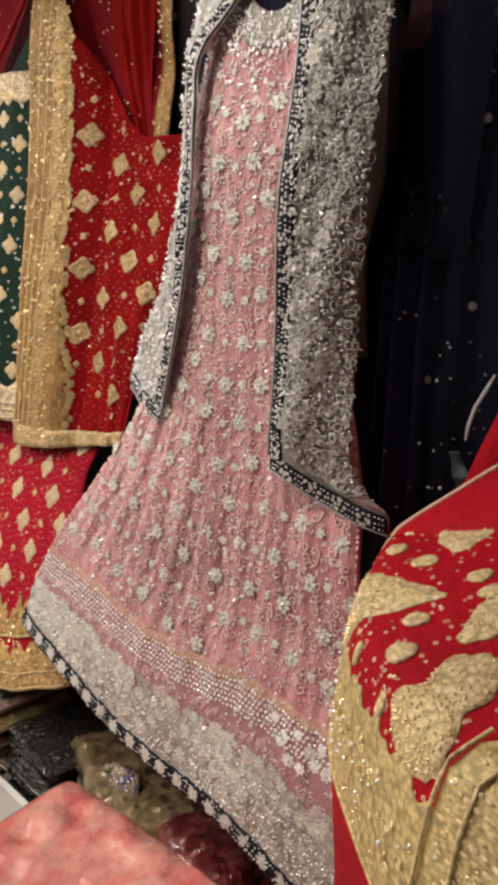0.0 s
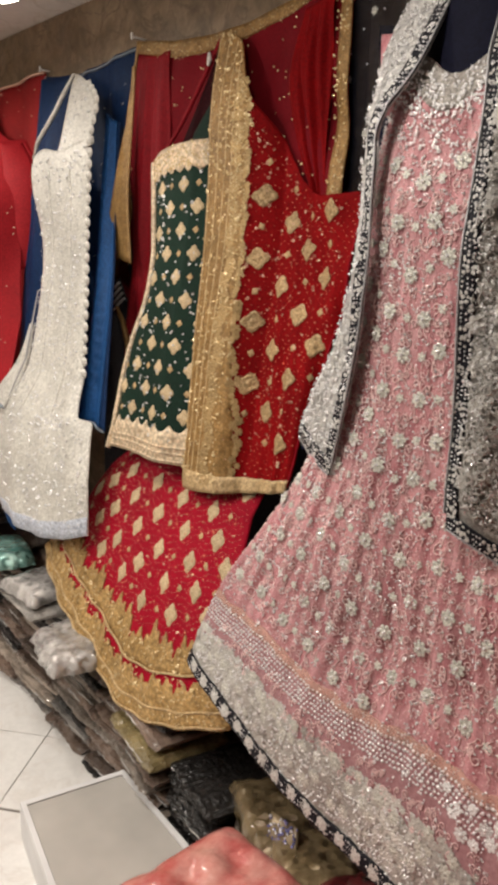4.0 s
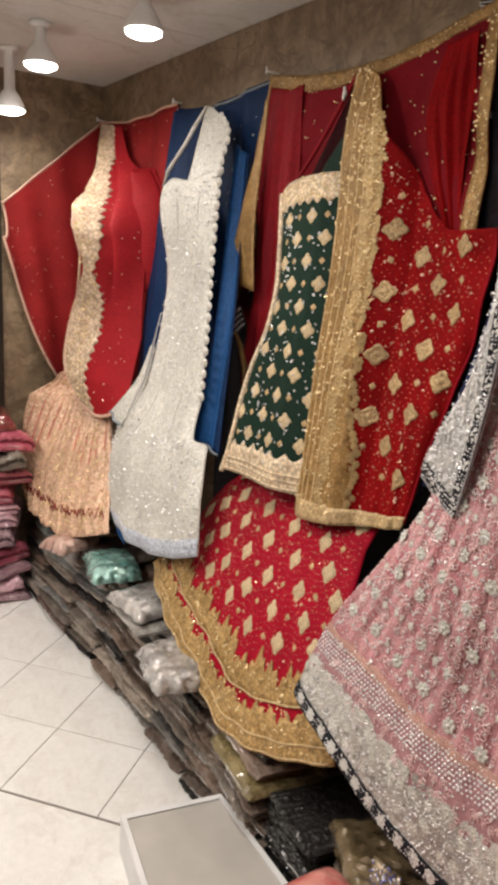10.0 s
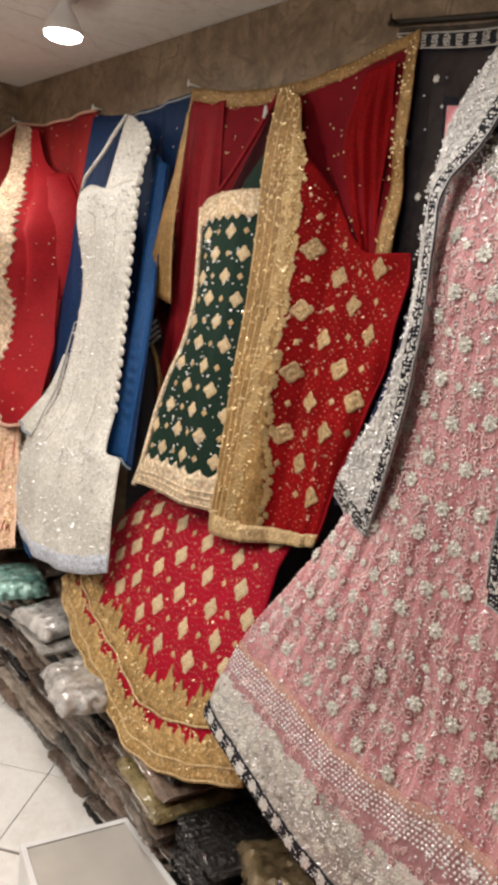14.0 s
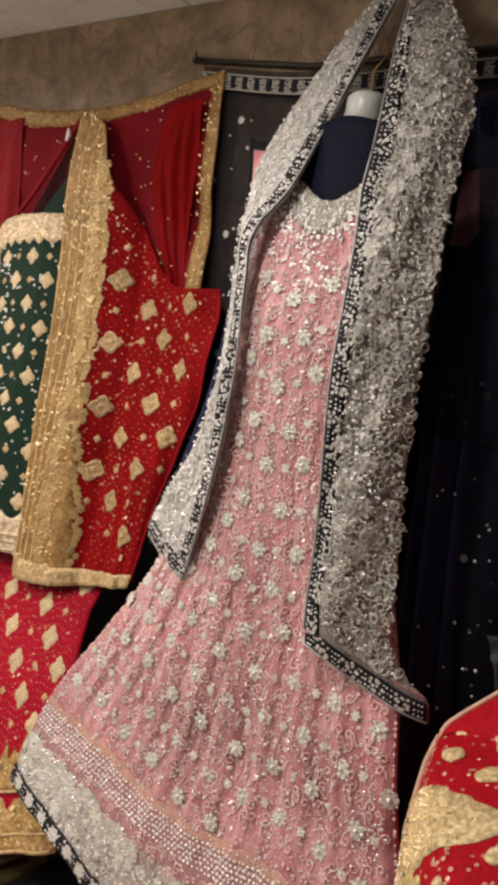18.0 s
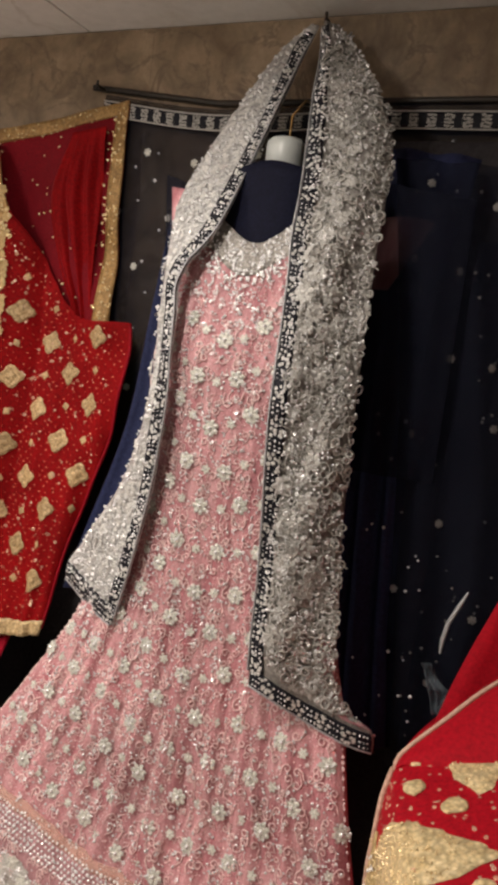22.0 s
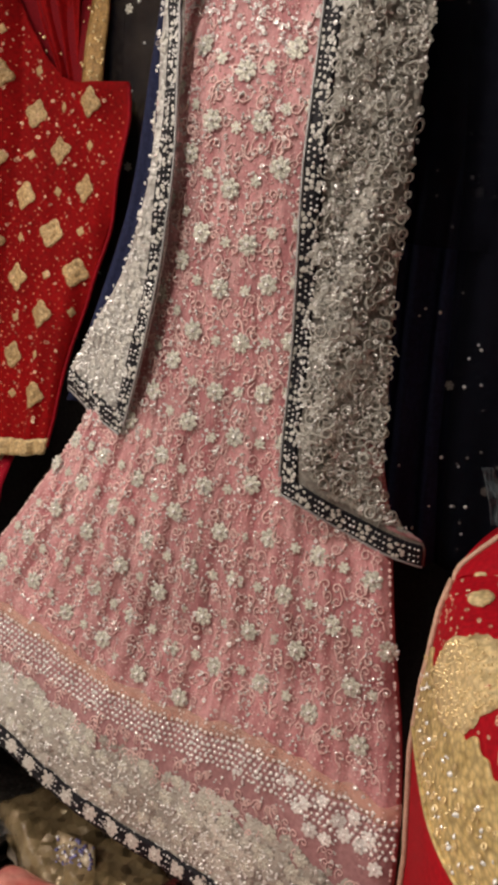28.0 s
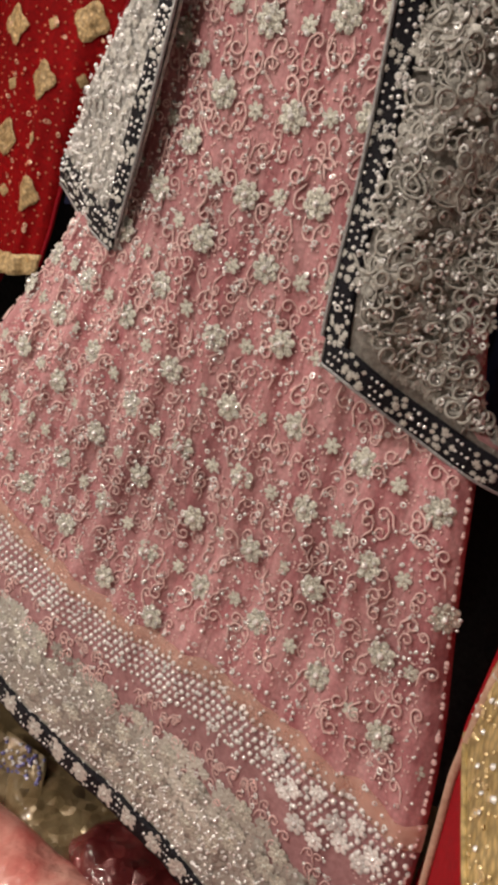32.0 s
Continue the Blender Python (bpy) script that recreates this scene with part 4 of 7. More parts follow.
cloth_part("shoulder_piece", Cloth([(-1.09, 2.0), (-1.0, 1.99)], [(-1.04, 1.84), (-0.98, 1.84)], [(-1.09, 2.0), (-1.04, 1.84)], [(-1.0, 1.99), (-0.98, 1.84)], lambda x, z, u, v: 1.2 - 0.05 * v), M_PINK, gown, "pink shoulder", nu=8, nv=8)
cloth_part("shoulder_piece", Cloth([(-0.68, 1.975), (-0.62, 1.98), (-0.575, 1.97)], [(-0.67, 1.84), (-0.64, 1.84)], [(-0.68, 1.975), (-0.67, 1.84)], [(-0.575, 1.97), (-0.605, 1.91), (-0.64, 1.84)], lambda x, z, u, v: 1.285 - 0.03 * v), M_PINK, gown, "pink shoulder", nu=8, nv=16)

# display bust inside the gown: one plain form
rows = [(0.0, 2.105), (0.030, 2.103), (0.037, 2.096), (0.038, 2.085), (0.037, 2.02), (0.045, 1.985), (0.10, 1.955), (0.135, 1.88), (0.125, 1.70), (0.10, 1.50), (0.12, 1.30), (0.0, 1.29)]
bv = [(-0.872 + r * (1.35 if r > 0.06 else 1.0) * math.cos(2 * math.pi * i / 24), (1.24 if z > 2.0 else 1.31) + 0.62 * r * math.sin(2 * math.pi * i / 24) * (1.5 if r < 0.06 else 1.0), z) for r, z in rows for i in range(24)]
bf = [(j * 24 + i, j * 24 + (i + 1) % 24, (j + 1) * 24 + (i + 1) % 24, (j + 1) * 24 + i) for j in range(len(rows) - 1) for i in range(24)]
M_BUST = mat("bust_white", (0.40, 0.425, 0.41), (0.52, 0.545, 0.53), 10, 0.35, bump=0.03)
tagged(put("display_bust", mesh_of("display_bust", bv, bf, M_BUST)), "white plastic display bust inside the pink gown", "mannequin")
hook = thing("hanging_hook", "thin brass hook that holds the display bust", "hook", at=(-0.872, 1.25, 2.1))
put("wire", mesh_of("wire", *tube([(0, 0, 0), (0, 0, 0.05), (0.012, 0.03, 0.09), (0.01, 0.1, 0.10), (0.01, 0.187, 0.10)], 0.0022, 6, False), M_GOLD), hook)
lining = thing("navy_lining", "navy satin lining cloth draped over the display bust", "lining")
cloth_part("lining_front", Cloth([(-1.0, 2.02), (-0.9, 2.045), (-0.84, 2.045), (-0.74, 2.02)], [(-0.98, 1.8), (-0.76, 1.8)], [(-1.0, 2.02), (-0.98, 1.8)], [(-0.74, 2.02), (-0.76, 1.8)], lambda x, z, u, v: 1.175 - 0.02 * v + 0.05 * (2 * u - 1) ** 2), M_COLLAR, lining, nu=16, nv=16)
cloth_part("lining_side", Cloth([(-1.13, 2.02), (-1.0, 2.08)], [(-1.27, 1.12), (-0.95, 1.12)], [(-1.13, 2.02), (-1.15, 1.75), (-1.17, 1.5), (-1.24, 1.24), (-1.27, 1.12)], [(-1.0, 2.08), (-0.95, 1.12)],
           lambda x, z, u, v: 1.29 - 0.07 * v + 0.012 * np.sin(14 * u)), M_NAVY, lining, nu=20, nv=40)
cloth_part("lining_side", Cloth([(-0.72, 2.12), (-0.52, 2.1)], [(-0.62, 1.0), (-0.5, 1.0)], [(-0.72, 2.12), (-0.62, 1.0)], [(-0.52, 2.1), (-0.56, 1.8), (-0.55, 1.4), (-0.5, 1.0)],
           lambda x, z, u, v: 1.33 - 0.12 * v + 0.012 * np.sin(14 * u)), M_NAVY, lining, nu=20, nv=40)

# ---------------------------------------------------------------- silver stole over the pink gown
yo, yi = table((2.4, 1.40), (1.84, 1.115), (1.6, 1.08), (1.5, 1.082), (1.3, 1.12), (1.2, 1.17)), table((2.4, 1.40), (1.84, 1.09), (1.5, 1.055), (1.3, 1.062), (1.14, 1.066))
stole_l = Cloth([(-0.915, 2.385), (-0.895, 2.375)], [(-1.228, 1.163), (-1.13, 1.152), (-1.033, 1.137)],
                [(-0.915, 2.385), (-0.97, 2.31), (-1.01, 2.18), (-1.04, 2.07), (-1.06, 1.96), (-1.035, 1.84), (-1.025, 1.73), (-1.015, 1.63), (-1.03, 1.52), (-1.075, 1.4), (-1.16, 1.275), (-1.225, 1.20), (-1.228, 1.163)],
                [(-0.895, 2.375), (-0.908, 2.28), (-0.918, 2.1), (-0.93, 1.98), (-0.945, 1.9), (-0.985, 1.81), (-0.978, 1.74), (-0.968, 1.58), (-0.972, 1.45), (-0.995, 1.3), (-1.033, 1.137)],
                lambda x, z, u, v: yi(z) + (yo(z) - yi(z)) * (1 - u) ** (2.6 - 1.5 * v**4) + 0.003 * np.sin(20 * v + 6 * u))
ro, ri = table((2.4, 1.40), (2.2, 1.28), (1.9, 1.15), (1.6, 1.10), (1.2, 1.06), (1.0, 1.09)), table((2.4, 1.40), (2.2, 1.26), (1.9, 1.11), (1.6, 1.05), (1.2, 1.025), (1.0, 1.03))
stole_r = Cloth([(-0.89, 2.375), (-0.862, 2.38)], [(-0.722, 1.13), (-0.68, 1.118), (-0.61, 1.085), (-0.503, 1.052)],
                [(-0.89, 2.375), (-0.85, 2.25), (-0.80, 2.03), (-0.785, 1.9), (-0.77, 1.75), (-0.755, 1.6), (-0.738, 1.36), (-0.722, 1.13)],
                [(-0.862, 2.38), (-0.80, 2.32), (-0.72, 2.21), (-0.665, 2.1), (-0.65, 1.99), (-0.64, 1.87), (-0.625, 1.63), (-0.615, 1.44), (-0.59, 1.25), (-0.575, 1.15), (-0.548, 1.108), (-0.508, 1.09), (-0.503, 1.052)],
                lambda x, z, u, v: ri(z) * (1 - u) + ro(z) * u + 0.006 * np.sin(16 * v + 9 * u) - 0.012 * np.sin(np.pi * u))
stole = thing("silver_stole", "grey net stole thick with silver flowers and a black beaded border", "stole")
cloth_part("stole_end", stole_l, M_STOLELACE, stole, "narrow silver stole end", nu=16, nv=120)
cloth_part("stole_end", stole_r, M_GREYNET, stole, "wide grey net stole end", nu=30, nv=140)
edge_trim(stole_l, stole, "r", 0.028, 0.030, 0.02, 0.985, thread=M_THREADW)
edge_trim(stole_l, stole, "b", 0.042, 0.024, 0.02, 0.98, thread=M_THREADW)
edge_trim(stole_r, stole, "l", 0.031, 0.031, 0.01, 0.98, thread=M_THREADW)
edge_trim(stole_r, stole, "b", 0.034, 0.026, 0.02, 0.98, 0.0022, thread=M_THREADW)
cloth_part("mauve_end", stole_r, M_MAUVE, stole, "bare mauve net edge", u0=0.78, u1=1.0, v0=0.86, v1=0.97, nu=6, nv=12, off=0.0015)
fu, fv = scatter(stole_l, 420, (0.03, 0.8), (0.02, 0.97))
strew("stole_threadwork", FLAT_SMALL, stole_l.at(fu, fv, np.full(420, 0.002)), stole_l.frames(fu, fv, rng.uniform(0, 6, 420)), rng.uniform(0.004, 0.0075, 420), M_THREADW, stole, "dense white thread flowers", 0.12)
sequins("stole_crystal_work", stole_l, 700, 0.0026, M_BEAD, stole, (0.02, 0.95), (0.01, 0.98), 0.004, 0.35)
L = lattice(stole_r, 0.043, 0.036, (0.07, 0.93), 0.05)
pieces("stole_flower", FLAT_FLOWER, stole_r, L[:, 0] + rng.normal(0, 0.03, len(L)), L[:, 1] + rng.normal(0, 0.004, len(L)), rng.uniform(0.013, 0.021, len(L)), M_MOTIFS, stole, 0.005, rng.uniform(0, 6, len(L)), "raised white flower")
fu, fv = scatter(stole_r, 1150, (0.25, 1.02), (0.03, 0.965))
strew("stole_relief", FLAT_SMALL, stole_r.at(fu, fv, rng.uniform(0.0, 0.004, 1150)), stole_r.frames(fu, fv, rng.uniform(0, 6, 1150)), rng.uniform(0.003, 0.007, 1150), M_GREYTHREAD, stole, "small white thread petals", 0.12)
hu, hv = scatter(stole_r, 460, (0.0, 1.0), (0.04, 0.95))
hu = 1.04 - 0.82 * hu**1.5
strew("stole_ringwork", HOOP, stole_r.at(hu, hv, rng.uniform(0.002, 0.010, 460)), stole_r.frames(hu, hv, rng.uniform(0, 6, 460)), rng.uniform(0.004, 0.0078, 460), M_GREYTHREAD, stole, "thread rings and loops", 0.3)
cu, cv = scatter(stole_r, 320, (0.2, 0.98), (0.05, 0.95))
strew("stole_scrollwork", CURL_R, stole_r.at(cu, cv, np.full(320, 0.004)), stole_r.frames(cu, cv, rng.uniform(0, 6, 320)), rng.uniform(0.014, 0.024, 320), M_GREYTHREAD, stole, "thread scrolls", 0.1)
sequins("stole_spangle_work", stole_r, 300, 0.0032, M_BEAD, stole, (0.05, 1.0), (0.01, 0.96), 0.008, 0.4, tpl=GLINT_SPANGLE)
sequins("stole_spangle_work", stole_l, 200, 0.0032, M_BEAD, stole, (0.02, 0.95), (0.01, 0.98), 0.005, 0.4, tpl=GLINT_SPANGLE)
sequins("stole_crystal_work", stole_r, 1500, 0.0023, M_BEAD, stole, (0.12, 1.0), (0.01, 0.95), 0.006, 0.5)

# ---------------------------------------------------------------- navy net behind, dark clothes beside
net = thing("navy_net_scarf", "sheer navy net scarf with silver dots and a beaded top border", "scarf")
net_c = Cloth([(-1.435, 2.262), (-1.13, 2.225), (-0.75, 2.23), (-0.3, 2.225), (0.6, 2.23)], [(-1.40, 1.15), (0.6, 1.0)], [(-1.435, 2.262), (-1.40, 1.15)], [(0.6, 2.23), (0.6, 1.0)],
              lambda x, z, u, v: 1.418 + 0.008 * np.sin(60 * u + 2 * v) * v)
cloth_part("net", net_c, M_NAVYNET, net, nu=120, nv=30, thick=0.001)
cloth_part("border", net_c, M_BLACKRIB, net, "beaded silver border", v0=0.012, v1=0.045, nu=120, nv=3, off=0.003)
bu = np.repeat(np.arange(0.005, 0.995, 0.0175), 24)
bk = np.arange(len(bu)) % 24
bvv = 0.0295 + 0.0062 * (bk % 4 - 1.5) + rng.normal(0, 0.001, len(bu))
bu = bu + 0.0015 * (bk // 4 - 2.5) + rng.normal(0, 0.0003, len(bu))
strew("border_threadwork", FLOWER_S, net_c.at(bu, bvv, np.full(len(bu), 0.004)), net_c.frames(bu, bvv), rng.uniform(0.0022, 0.0036, len(bu)), M_GREYTHREAD, net, "white beaded squares", 0.1)
for vv in (0.014, 0.044):
    bq = np.linspace(0, 1, 160)
    put("border_cord", mesh_of("border_cord", *tube(net_c.at(bq, np.full(160, vv), np.full(160, 0.004)), 0.0022, 4, False), M_GREYTHREAD), net, "grey cord")
sequins("net_dot_work", net_c, 330, 0.0034, M_BEAD, net, (0.01, 0.99), (0.06, 0.98), 0.003, 0.2, tpl=BEAD)
L = lattice(net_c, 0.14, 0.15, (0.1, 0.95), 0.05)
pieces("net_flower", FLOWER_S, net_c, L[:, 0] + rng.normal(0, 0.006, len(L)), L[:, 1] + rng.normal(0, 0.01, len(L)), 0.010, M_MOTIFW, net, 0.002, rng.uniform(0, 6, len(L)), "small silver flower")

gap = thing("black_gown", "black gown hanging in deep folds beside the pink gown", "gown")
cloth_part("gown_front", Cloth([(-0.98, 2.15), (0.7, 2.15)], [(-0.98, 0.35), (0.7, 0.35)], [(-0.98, 2.15), (-0.98, 0.35)], [(0.7, 2.15), (0.7, 0.35)],
           lambda x, z, u, v: 1.40 - 0.05 * v + (0.003 + 0.015 * v) * np.sin(75 * u + np.sin(9 * u) * 2)), M_BLACK, gap, nu=150, nv=30)
for fx, wd in ((-0.42, 0.10), (-0.22, 0.12), (0.02, 0.10), (0.24, 0.12)):
    cloth_part("hanging_fold", Cloth([(fx, 1.9), (fx + wd * 0.6, 1.9)], [(fx - 0.03, 0.36), (fx + wd, 0.36)], [(fx, 1.9), (fx - 0.03, 0.36)], [(fx + wd * 0.6, 1.9), (fx + wd, 0.36)],
               lambda x, z, u, v: 1.385 - 0.055 * v - 0.02 * np.sin(np.pi * u)), M_BLACK, gap, "deep black fold", nu=10, nv=24)
bag = thing("garment_bag", "dark garment bag with a white cord and pale patch", "garment bag")
cloth_part("bag_front", Cloth([(-0.50, 1.95), (0.1, 1.95)], [(-0.50, 0.95), (0.1, 0.95)], [(-0.50, 1.95), (-0.50, 0.95)], [(0.1, 1.95), (0.1, 0.95)], lambda x, z, u, v: 1.335 - 0.03 * v + 0.012 * np.sin(20 * u + 3 * v)), M_INK, bag, nu=30, nv=30)
put("cord", mesh_of("cord", *tube([(-0.403, 1.18, 1.334), (-0.414, 1.18, 1.306), (-0.427, 1.178, 1.274), (-0.432, 1.175, 1.242), (-0.432, 1.172, 1.219)], 0.0042, 6), M_SILVERCORD), bag, "pale cord")
cloth_part("sheer_patch", Cloth([(-0.461, 1.191), (-0.443, 1.196)], [(-0.429, 1.108), (-0.392, 1.108)], [(-0.461, 1.191), (-0.429, 1.108)], [(-0.443, 1.196), (-0.432, 1.17), (-0.398, 1.15), (-0.405, 1.13), (-0.392, 1.108)], lambda x, z, u, v: 1.176 + 0.006 * np.sin(20 * u + 5 * v) + 0.005 * np.sin(11 * v)), M_PATCH, bag, "dim crumpled pale patch", nu=16, nv=16, thick=0.001)

for strip in (Cloth([(-0.70, 2.12), (-0.50, 2.1)], [(-0.58, 1.0), (-0.46, 1.0)], [(-0.70, 2.12), (-0.58, 1.0)], [(-0.50, 2.1), (-0.46, 1.0)], lambda x, z, u, v: 1.305 - 0.12 * v),
              Cloth([(-0.48, 1.92), (0.05, 1.92)], [(-0.48, 1.0), (0.05, 1.0)], [(-0.48, 1.92), (-0.48, 1.0)], [(0.05, 1.92), (0.05, 1.0)], lambda x, z, u, v: 1.318 - 0.03 * v)):
    sequins("side_dot_work", strip, 36, 0.0028, M_BEAD, lining, (0.02, 0.98), (0.02, 0.98), 0.002, 0.2, tpl=BEAD)

for a in ((-0.70, -0.50), (-1.12, -1.02)):
    cloth_part("sheer_layer", Cloth([(a[0], 2.03), (a[1], 2.0)], [(a[0] + 0.05, 1.5), (a[1], 1.5)], [(a[0], 2.03), (a[0] + 0.05, 1.5)], [(a[1], 2.0), (a[1], 1.5)], lambda x, z, u, v: 1.225 + 0.006 * np.sin(15 * u)), M_NAVYNET, lining, "sheer navy net over the shoulder", nu=12, nv=24, thick=0.001)


veil_c = Cloth([(-0.66, 2.08), (-0.36, 2.06)], [(-0.52, 1.0), (-0.12, 1.0)], [(-0.66, 2.08), (-0.58, 1.6), (-0.52, 1.0)], [(-0.36, 2.06), (-0.22, 1.5), (-0.12, 1.0)], lambda x, z, u, v: 1.262 - 0.05 * v + 0.010 * np.sin(24 * u + 2 * v))
cloth_part("side_veil", veil_c, M_NAVYNET, net, "sheer navy net falling beside the gown", nu=40, nv=40, thick=0.001)
L = lattice(veil_c, 0.12, 0.15, (0.05, 0.95), 0.03)
pieces("veil_flower", FLAT_SMALL, veil_c, L[:, 0] + rng.normal(0, 0.04, len(L)), L[:, 1] + rng.normal(0, 0.015, len(L)), 0.0085, M_DULLTHREAD, net, 0.002, rng.uniform(0, 6, len(L)), "dull silver flower")
sequins("veil_dot_work", veil_c, 90, 0.0022, M_DULLTHREAD, net, (0.02, 0.98), (0.03, 0.97), 0.002, 0.2)


def paisley(size, bend):
    pts = []
    for t in np.linspace(0, 1, 22):
        a = 2 * math.pi * t
        r = 0.55 + 0.45 * math.cos(a / 2) ** 2
        x, y = r * math.sin(a) * 0.6, -r * math.cos(a)
        pts.append((x + bend * y * y * 0.3, y, 0.12))
    inner = [(x * 0.55, y * 0.55 - 0.12, z) for x, y, z in pts]
    return merge(tube(pts, 0.07, 4, False), tube(inner, 0.07, 4, False), dome(6, 0.14, 0.2, 0, -0.25))


L = lattice(stole_r, 0.055, 0.06, (0.10, 0.94), 0.045)
for i, q in enumerate(L):
    pieces("paisley", paisley(1, 1 if i % 2 else -1), stole_r, [q[0] + rng.normal(0, 0.04)], [q[1] + rng.normal(0, 0.006)], 0.019 * rng.uniform(0.7, 1.25), M_GREYTHREAD, stole, 0.003, rng.uniform(-1.2, 1.2, 1), "cream thread paisley loop")

# ---------------------------------------------------------------- red and green outfit
red_scarf = thing("red_scarf", "sheer red scarf with gold borders pinned along the wall", "scarf")
drape_y = lambda x, z, u, v: 1.412 - 0.03 * v + 0.010 * np.sin(34 * u + 3 * np.sin(5 * v)) * (0.25 + v)
red_c = Cloth([(-2.285, 2.225), (-2.0, 2.185), (-1.7, 2.185), (-1.36, 2.245)], [(-2.46, 1.55), (-2.2, 1.3), (-1.9, 1.45), (-1.33, 1.70)],
              [(-2.285, 2.225), (-2.33, 2.03), (-2.38, 1.76), (-2.46, 1.55)], [(-1.36, 2.245), (-1.345, 2.0), (-1.33, 1.70)], drape_y)
cloth_part("net", red_c, M_REDNET, red_scarf, nu=90, nv=60, thick=0.002)
cloth_part("top_border", red_c, M_GOLD, red_scarf, "gold border", v0=0.0, v1=0.052, nu=90, nv=4, off=0.003)
cloth_part("side_border", red_c, M_GOLD, red_scarf, "gold border", u0=0.965, u1=1.0, nu=4, nv=60, off=0.004)
cloth_part("side_border", red_c, M_GOLD, red_scarf, "gold border", u0=0.0, u1=lambda v: 0.012 + 0.075 * np.clip((v - 0.45) / 0.2, 0, 1), nu=4, nv=60, off=0.004)
sequins("dot_work", red_c, 160, 0.003, M_GOLDBEAD, red_scarf, (0.02, 0.95), (0.08, 0.95), 0.003, tpl=BEAD)
sequins("border_sequin_work", red_c, 90, 0.0035, M_GOLDBEAD, red_scarf, (0.955, 1.0), (0.02, 1.0), 0.005)
sequins("border_sequin_work", red_c, 110, 0.0025, M_GOLDBEAD, red_scarf, (0.0, 1.0), (0.005, 0.06), 0.005)
fold_c = Cloth([(-2.27, 2.185), (-2.10, 2.175)], [(-2.25, 1.20), (-2.07, 1.22)], [(-2.27, 2.185), (-2.265, 1.7), (-2.27, 1.20)], [(-2.10, 2.175), (-2.06, 1.7), (-2.05, 1.22)],
               lambda x, z, u, v: 1.412 - 0.055 * np.sqrt(v) + (0.010 * np.sin(13 * u + 2 * np.sin(4 * v)) + 0.005 * np.sin(27 * u + 5 * v)) * np.clip(v * 4, 0, 1))
slope_c = Cloth([(-1.50, 2.165), (-1.405, 2.18)], [(-1.44, 1.735), (-1.388, 1.72)], [(-1.50, 2.165), (-1.545, 2.02), (-1.505, 1.87), (-1.44, 1.735)], [(-1.405, 2.18), (-1.40, 2.0), (-1.388, 1.72)],
                lambda x, z, u, v: 1.392 - 0.012 * v + (0.010 * np.sin(17 * u - 7 * v) + 0.004 * np.sin(41 * u - 9 * v)) * np.clip(4 * v, 0, 1) * np.clip(6 * u, 0, 1))
cloth_part("sloping_fold", slope_c, M_SHAWL, red_scarf, "brighter doubled folds beside the border", nu=40, nv=50, thick=0.002)
tail_c = Cloth([(-2.237, 2.135), (-2.22, 2.135)], [(-2.33, 1.565), (-2.162, 1.53)], [(-2.237, 2.135), (-2.25, 1.99), (-2.275, 1.874), (-2.293, 1.745), (-2.33, 1.565)], [(-2.22, 2.135), (-2.221, 2.03), (-2.217, 1.92), (-2.20, 1.75), (-2.162, 1.53)], lambda x, z, u, v: 1.36 - 0.06 * v + 0.004 * np.sin(7 * v))
cloth_part("border_tail", tail_c, M_GOLD, red_scarf, "gold border corner that hangs down", nu=8, nv=30)
cloth_part("hanging_fold", fold_c, M_REDDEEP, red_scarf, "gathered red folds", nu=30, nv=40)

kurta = thing("green_tunic", "dark green tunic with gold diamonds and gold borders", "tunic")
g_y = table((2.1, 1.38), (1.9, 1.32), (1.55, 1.25), (1.08, 1.145), (0.95, 1.135))
green_c = Cloth([(-2.045, 1.815), (-2.025, 1.85), (-1.966, 1.87), (-1.778, 1.889), (-1.70, 1.91)], [(-2.055, 0.956), (-1.976, 0.982), (-1.63, 0.98), (-1.58, 0.98)],
                [(-2.045, 1.815), (-1.995, 1.651), (-1.965, 1.535), (-1.965, 1.416), (-1.995, 1.309), (-2.012, 1.202), (-2.018, 1.058), (-2.055, 0.956)], [(-1.70, 1.91), (-1.68, 1.5), (-1.58, 0.98)],
                lambda x, z, u, v: g_y(z) + 0.07 * np.clip((u - 0.6) / 0.3, 0, 1) + 0.003 * np.sin(12 * u + 4 * v) + roll(np.minimum(u, 0.5), 0.02, 10))
cloth_part("tunic_front", green_c, M_GREEN, kurta, nu=50, nv=80)
cloth_part("yoke", green_c, M_TUNICGOLD, kurta, "gold neck yoke", v0=0.0, v1=lambda u: 0.085 + 0.008 * np.sin(60 * u), nu=40, nv=5, off=0.004)
cloth_part("hem_border", green_c, M_TUNICGOLD, kurta, "gold hem border", v0=lambda u: 0.875 + 0.022 * np.abs(np.sin(28 * u)), v1=1.0, nu=80, nv=6, off=0.004)
q = np.linspace(0.0, 1.0, 90)
put("side_piping", mesh_of("side_piping", *tube(green_c.at(np.full(90, 0.045), q, np.full(90, 0.006)), 0.0085, 6, False), M_TUNICGOLD), kurta, "pale gold side piping")
for vv in (0.945, 0.965, 0.99):
    put("hem_cord", mesh_of("hem_cord", *tube(green_c.at(np.linspace(0.02, 0.9, 50), np.full(50, vv), np.full(50, 0.006)), 0.003, 5, False), M_TUNICGOLD), kurta, "pale gold hem cord")
cloth_part("neck_lining", Cloth([(-1.915, 1.915), (-1.74, 2.08)], [(-1.95, 1.84), (-1.72, 1.86)], [(-1.915, 1.915), (-1.95, 1.84)], [(-1.74, 2.08), (-1.72, 1.86)], lambda x, z, u, v: 1.368 - 0.01 * v), M_GREEN, kurta, "green lining in the neck opening", nu=8, nv=8)
